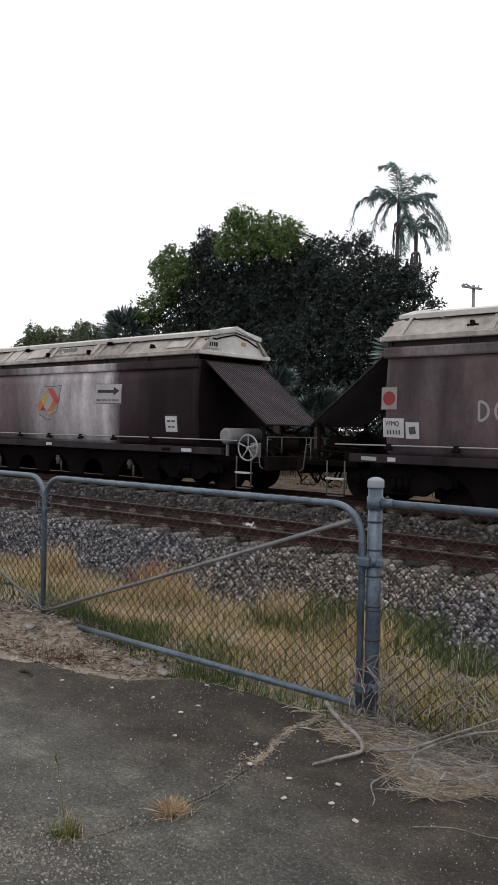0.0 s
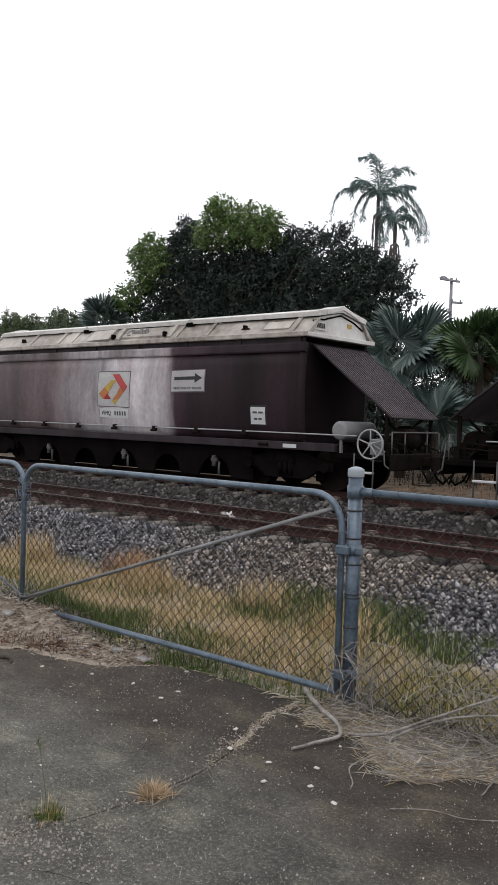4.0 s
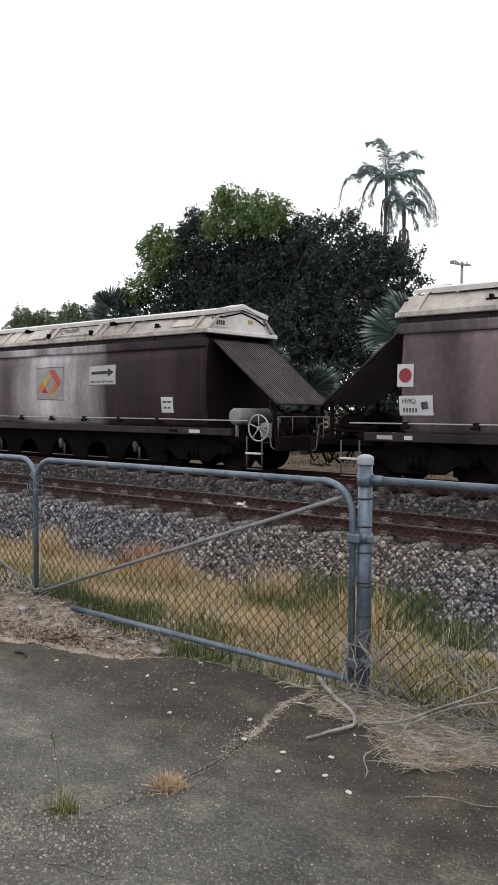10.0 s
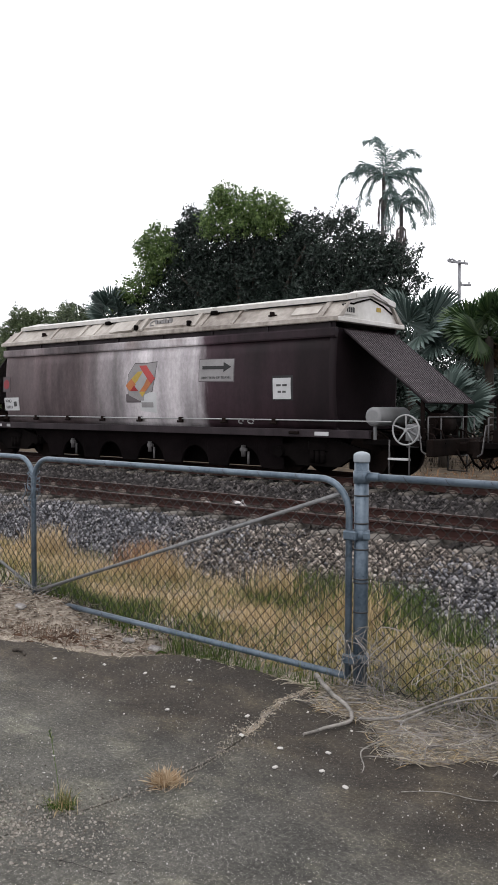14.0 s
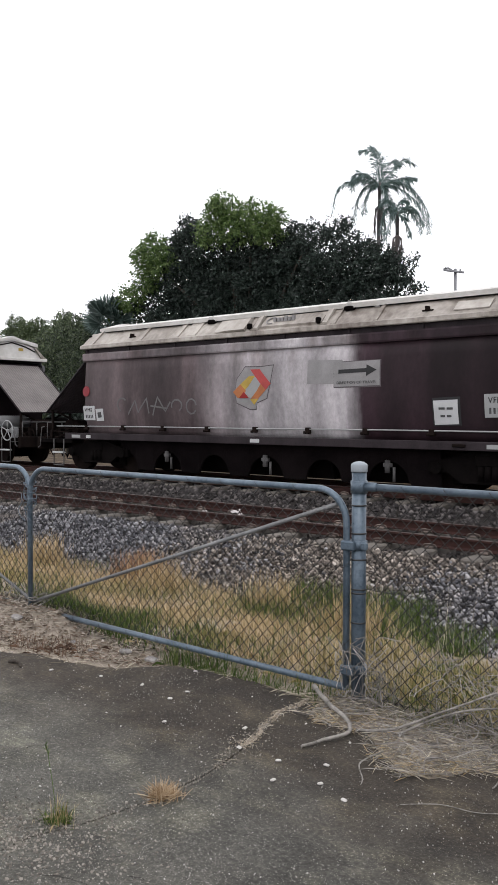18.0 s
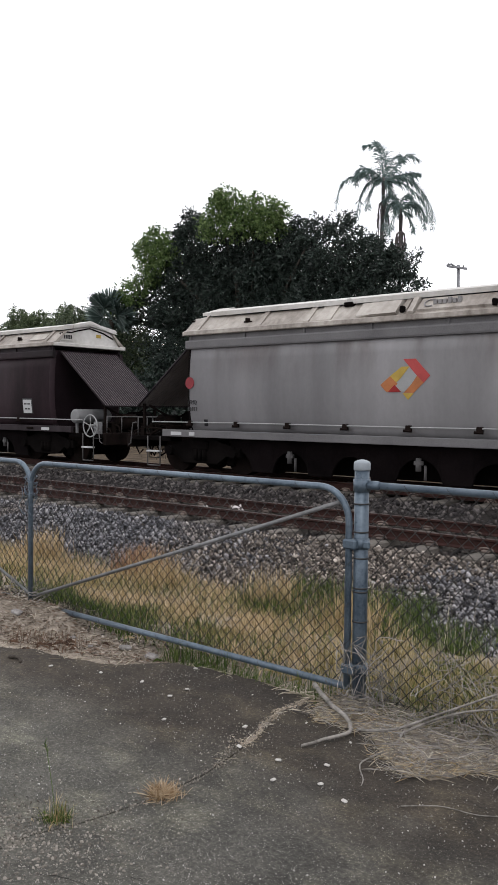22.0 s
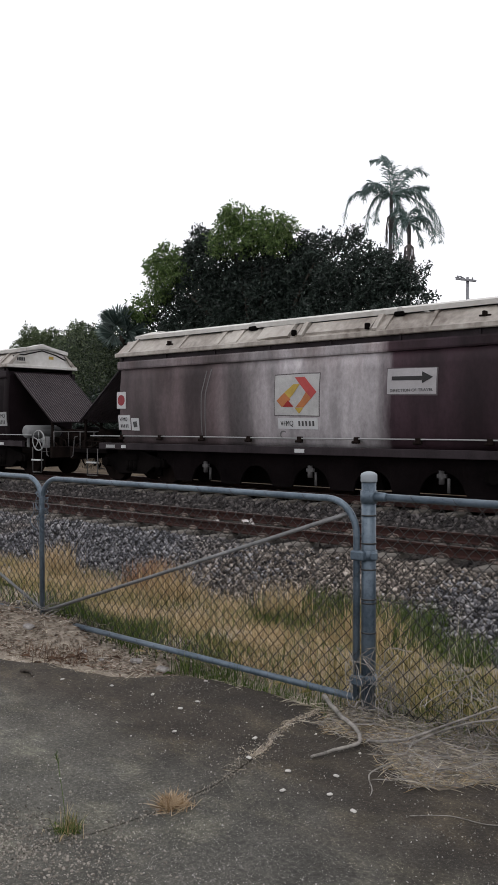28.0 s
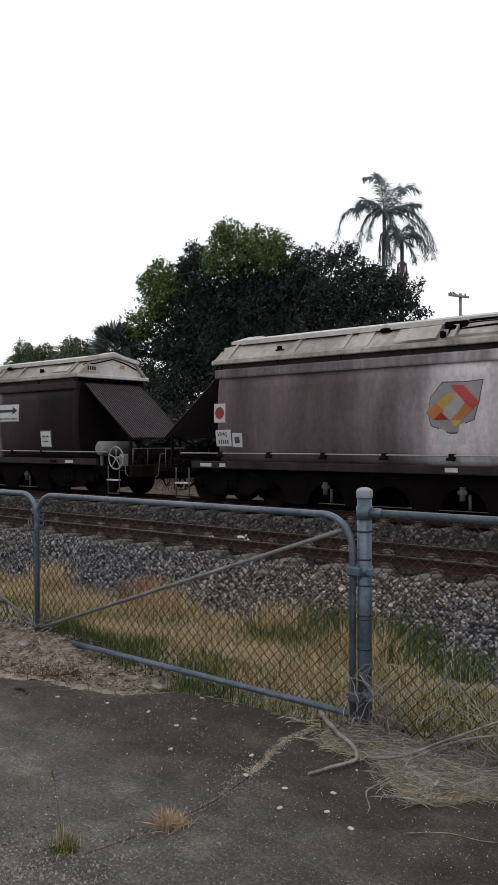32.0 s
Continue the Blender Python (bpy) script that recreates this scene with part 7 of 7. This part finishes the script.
stick("thick curved grey stick lying on the pavement", [(-2.76, 4.10, 0.05), (-2.56, 3.96, 0.035), (-2.36, 3.84, 0.028), (-2.28, 3.72, 0.022), (-2.32, 3.58, 0.02), (-2.36, 3.46, 0.014)], 0.0135, 1)
stick("long grey branch leaning on the fence foot", [(-2.27, 3.78, 0.02), (-2.10, 3.84, 0.05), (-1.95, 3.97, 0.12), (-1.75, 4.08, 0.22), (-1.5, 4.12, 0.33), (-0.9, 4.13, 0.52)], 0.0078, 2)
stick("thin grey twig beside the branch", [(-2.08, 3.84, 0.03), (-1.88, 4.02, 0.13), (-1.6, 4.10, 0.20), (-1.2, 4.12, 0.30)], 0.007, 3)
stick("forked grey twig hanging to the pavement", [(-1.62, 4.05, 0.16), (-1.55, 3.96, 0.08), (-1.53, 3.83, 0.02), (-1.50, 3.62, 0.012)], 0.007, 4)
stick("thin curled twig on the pavement", [(-2.02, 3.62, 0.03), (-2.05, 3.48, 0.015), (-1.96, 3.36, 0.01), (-1.93, 3.30, 0.01)], 0.004, 5)
stick("thin straight twig on the pavement", [(-1.72, 3.26, 0.006), (-1.60, 3.36, 0.008), (-1.45, 3.40, 0.006), (-1.30, 3.52, 0.008)], 0.0024, 6)
stick("short dark twig on the pavement", [(-4.55, 3.36, 0.012), (-4.47, 3.37, 0.018), (-4.40, 3.34, 0.010)], 0.013, 7, BARK)
vine = Solid()
for k in range(46):
    x, z = rg.uniform(-2.62, -2.40), rg.uniform(-0.02, 0.25)
    pts = [(x, 4.13 + rg.uniform(-0.03, 0.03), z)]
    for q in range(3):
        x += rg.uniform(-0.10, 0.12)
        z = max(0.01, z + rg.uniform(-0.10, 0.12))
        pts.append((x, 4.15 + rg.uniform(-0.09, 0.06), z))
    vine.tube(wavy(pts, 9, 0.008, k), 0.0022, 4)
for k in range(40):
    x, z = rg.uniform(-5.75, -5.3), rg.uniform(0.0, 0.14)
    pts = [(x, 4.2 + rg.uniform(-0.05, 0.08), z)]
    for q in range(3):
        x += rg.uniform(-0.12, 0.12)
        z = max(0.0, z + rg.uniform(-0.08, 0.09))
        pts.append((x, 4.2 + rg.uniform(-0.10, 0.10), z))
    vine.tube(wavy(pts, 9, 0.008, k + 300), 0.0026, 4)
tagged(part("vine_tangle", vine, VINE), "tangle of dead vine round the foot of the gate", "dead vine", kind="stuff")
vine = Solid()
for k in range(120):
    x, z = rg.uniform(-2.1, -0.6), rg.uniform(0.0, 0.30)
    pts = [(x, 4.16 + rg.uniform(-0.05, 0.05), z)]
    for q in range(4):
        x += rg.uniform(-0.16, 0.18)
        z = max(0.0, z + rg.uniform(-0.10, 0.11))
        pts.append((x, 4.16 + rg.uniform(-0.09, 0.08), z))
    vine.tube(wavy(pts, 11, 0.014, k + 99), rg.uniform(0.0011, 0.0022), 4)
tagged(part("vine_tangle", vine, VINE), "dead vine stems woven through the fence foot", "dead vine", kind="stuff")

# short pale stems lying on the mat
vine = Solid()
for k in range(120):
    x, y = rg.uniform(-2.15, -0.7), rg.uniform(3.62, 4.1)
    if y < pave_edge(x) - 0.05:
        continue
    a, L = rg.uniform(0, 6.3), rg.uniform(0.04, 0.14)
    z = 0.03 + 0.03 * rg.random()
    vine.tube(wavy([(x, y, z), (x + L * math.cos(a), y + L * math.sin(a), z + 0.02), (x + 2 * L * math.cos(a + 0.5), y + 2 * L * math.sin(a + 0.5), z)], 6, 0.006, k), rg.uniform(0.0009, 0.0022), 4)
tagged(part("dead_stems", vine, VINE), "short grey dead stems lying on the straw", "dead stems", kind="stuff")

# leaf litter and pale stones on the bare strip
LEAFLITTER = island("brown_leaf_litter", ((0.0, (0.0592, 0.037, 0.0259)), (0.5, (0.1702, 0.1221, 0.0888)), (1.0, (0.3848, 0.3404, 0.296))), 0.85, 0.2)


def litter(name, feet, size, material, label):
    s = Solid()
    for x, y, z in feet:
        a = rg.uniform(0, 6.3)
        L = size * rg.uniform(0.5, 1.3)
        w = L * 0.3
        ca, sa = math.cos(a), math.sin(a)
        t = rg.uniform(0.0, 0.5) * L
        s.add([(x - ca * L, y - sa * L, z), (x + sa * w, y - ca * w, z + t * 0.5 + 0.004), (x + ca * L, y + sa * L, z + t), (x - sa * w, y + ca * w, z + 0.003)], [(0, 1, 2, 3)])
    return tagged(part(name, s, material), label, "litter", kind="stuff")


feet = []
while len(feet) < 4200:
    x, y = rg.uniform(-6.2, -3.4), rg.uniform(3.3, 4.45)
    if y > pave_edge(x) - 0.02 and rg.random() < 0.25 + 0.75 * (y > pave_edge(x) + 0.2):
        feet.append((x, y, ground_height(x, y) + 0.006))
litter("leaf_litter", feet, 0.021, LEAFLITTER, "brown dead leaves on the bare strip by the gate")
PEBBLE = surface("pale_pebble", (0.42, 0.40, 0.37), (0.68, 0.66, 0.63), 20, 80, 0.8, random_tint=0.2)
pm_ = Solid()
v8 = [(x * 0.9, y * 0.7, max(z, -0.3) * 0.5) for x in (-1, 1) for y in (-1, 1) for z in (-1, 1)]
pm_.box(-0.009, 0.009, -0.006, 0.006, 0, 0.006, 0.003)
pmesh = pm_.mesh("pebble", PEBBLE)
spots = [(-4.22, 3.43), (-3.32, 3.68), (-2.24, 3.11), (-2.58, 3.28), (-2.07, 3.21), (-1.91, 3.15), (-3.08, 3.28), (-2.35, 3.28), (-2.72, 3.48), (-3.55, 3.98), (-2.16, 3.38), (-3.31, 3.54), (-3.9, 3.55), (-3.6, 3.6), (-3.42, 3.8), (-2.9, 3.62), (-4.4, 3.35), (-3.2, 3.1), (-2.6, 3.05), (-3.0, 3.86)]
spots += [(rg.uniform(-4.8, -1.0), rg.uniform(2.0, 3.9)) for _ in range(26)]
for k, (x, y) in enumerate(spots):
    if y > pave_edge(x) - 0.05:
        continue
    o = new("pebble", pmesh)
    q = (1.5 if k < 14 else rg.uniform(0.45, 0.95))
    o.matrix_basis = pose(x, y, 0.001, rg.uniform(-8, 8), rg.uniform(-8, 8), rg.uniform(0, 360)) @ Matrix.Diagonal((q, q, q, 1))
    tagged(o, "small pale pebble lying on the dark pavement", "pebble", "pebbles on the pavement")
ROCK = surface("grey_broken_rock", (0.13, 0.12, 0.115), (0.33, 0.315, 0.30), 9, 50, 0.9, bumps=0.5)
rk = Solid().box(-0.07, 0.07, -0.05, 0.05, -0.02, 0.035, 0.018).mesh("rock", ROCK)
for x, y, q, a in ((-4.02, 4.06, 0.6, 20), (-4.30, 4.08, 0.55, 70), (-5.35, 3.95, 0.6, 10), (-3.75, 4.08, 0.25, 130), (-3.52, 4.10, 0.3, 40), (-4.5, 3.95, 0.25, 60), (-4.75, 4.0, 0.3, 15)):
    o = new("rock", rk)
    o.matrix_basis = pose(x, y, ground_height(x, y) + 0.012, 0, 8, a) @ Matrix.Diagonal((q, q, q, 1))
    tagged(o, "pale broken rock on the bare strip", "rock", "rocks by the gate")
CRUMB = island("pale_crack_crumbs", ((0.0, (0.09, 0.08, 0.068)), (1.0, (0.30, 0.275, 0.24))), 0.9, 0.2)
# gravel along the crack
cr = []
for _ in range(380):
    y = rg.uniform(2.1, 4.0) if rg.random() < 0.55 else rg.uniform(3.05, 3.6)
    sp = 0.04 + (0.12 if 3.1 < y < 3.5 else 0)
    cr.append((crack_x(y) + rg.normal() * sp * 0.5, y, 0.003))
tagged(stones("crack_gravel", cr, 0.0042, CRUMB, rg, None), "coarse pale crumbs along the pavement crack", "gravel")
cr = []
for _ in range(620):
    y = rg.uniform(2.0, 4.02)
    cr.append((crack_x(y) + rg.normal() * 0.011 + (0.008 if rg.random() < 0.5 else -0.008), y, 0.0015))
tagged(stones("crack_gravel", cr, 0.0028, CRUMB, rg, None), "fine pale crumbs lining the pavement crack", "gravel")
DEBRIS = island("tan_crack_debris", ((0.0, (0.15, 0.125, 0.095)), (0.6, (0.30, 0.255, 0.20)), (1.0, (0.48, 0.42, 0.345))), 0.9, 0.2)
cr = []
for _ in range(620):
    y = rg.uniform(3.30, 4.02)
    wide = 0.006 + 0.020 * max(0.0, noise.noise(Vector((y * 7.0, 2, 5))) + 0.35)
    cr.append((crack_x(y) + 0.035 * noise.noise(Vector((y * 6.0, 8, 1))) + rg.normal() * wide, y, 0.002))
for _ in range(60):
    cr.append((-2.60 + rg.normal() * 0.05, 3.34 + rg.normal() * 0.03, 0.002))
tagged(stones("crack_debris", cr, 0.0038, DEBRIS, rg, None), "tan crumbs and seed husks filling the pavement crack", "debris")
bare = [(rg.normal(-2.76, 0.16), rg.normal(2.0, 0.16), 0.001) for _ in range(1100)] + [(rg.normal(-2.45, 0.16), rg.normal(2.2, 0.16), 0.0005) for _ in range(500)]
tagged(stones("exposed_aggregate", bare, 0.0055, CRUMB, rg, None), "pale aggregate worn bare in the pavement", "aggregate")

flat_stones = [(rg.normal(-2.45, 0.12), rg.normal(2.24, 0.14), -0.002) for _ in range(60)]
tagged(stones("exposed_aggregate", flat_stones, 0.0062, CRUMB, rg, None), "larger pale stones showing through the worn pavement", "aggregate")

# loose grit on the pavement
gr = []
while len(gr) < 7000:
    x, y = rg.uniform(-5.2, -0.6), rg.uniform(1.7, 4.0)
    if y < pave_edge(x) - 0.01 and rg.random() < 0.35 + 0.65 * max(0.0, noise.noise(Vector((x * 1.5, y * 1.5, 6))) + 0.3):
        gr.append((x, y, 0.002))
GRIT = island("pavement_grit", ((0.0, (0.11, 0.105, 0.095)), (0.75, (0.19, 0.18, 0.165)), (1.0, (0.42, 0.40, 0.38))), 0.9, 0.2)
tagged(stones("pavement_grit", gr, 0.0030, GRIT, rg, None), "fine pale grit scattered over the pavement", "grit")

# dry stems over the bare strip by the gate, and along the crack
strip = []
while len(strip) < 1900:
    x, y = rg.uniform(-6.2, -3.3), rg.uniform(3.2, 4.4)
    if y > pave_edge(x) - 0.04:
        strip.append((x, y, ground_height(x, y) + 0.008 + (0.045 if y < pave_edge(x) else 0)))
blades("straw_litter", strip, 0.10, 0.0028, 1.48, GREYTWIG, rg, "scattered dry stems on the bare strip by the gate", "litter")
strip = []
for _ in range(45):
    y = rg.uniform(3.05, 4.0)
    strip.append((crack_x(y) + rg.normal() * 0.022, y, 0.004))
blades("straw_litter", strip, 0.06, 0.0025, 1.5, GREYTWIG, rg, "short pale stems gathered in the pavement crack", "litter")
brown = [(-4.80 + rg.normal() * 0.22, 3.80 + rg.normal() * 0.11, -0.03) for _ in range(420)]
blades("dry_weed", brown, 0.10, 0.0034, 1.0, BROWNWEED, rg, "low brown dead weed on the bare strip", "weed", "stuff")

# crumpled rubbish beside the near track
RUBBISH = flat("weathered_white_plastic", (0.62, 0.58, 0.58))
for x, y, q in ((-8.86, 10.28, 0.075), (-9.36, 10.10, 0.05), (-8.72, 10.24, 0.04)):
    s = Solid()
    n = 7
    pts = [[(x + q * (i / n - 0.5) * 2, y + q * (j / n - 0.5) * 1.3, -0.02 + q * (0.7 + 0.9 * noise.noise(Vector((x * 9 + i * 0.55, y + j * 0.55, 2))))) for i in range(n + 1)] for j in range(n + 1)]
    s.add([p for row in pts for p in row], [(j * (n + 1) + i, j * (n + 1) + i + 1, (j + 1) * (n + 1) + i + 1, (j + 1) * (n + 1) + i) for j in range(n) for i in range(n)])
    tagged(part("plastic_litter", s, RUBBISH), "crumpled white plastic litter lying between the rails", "litter")

motions()
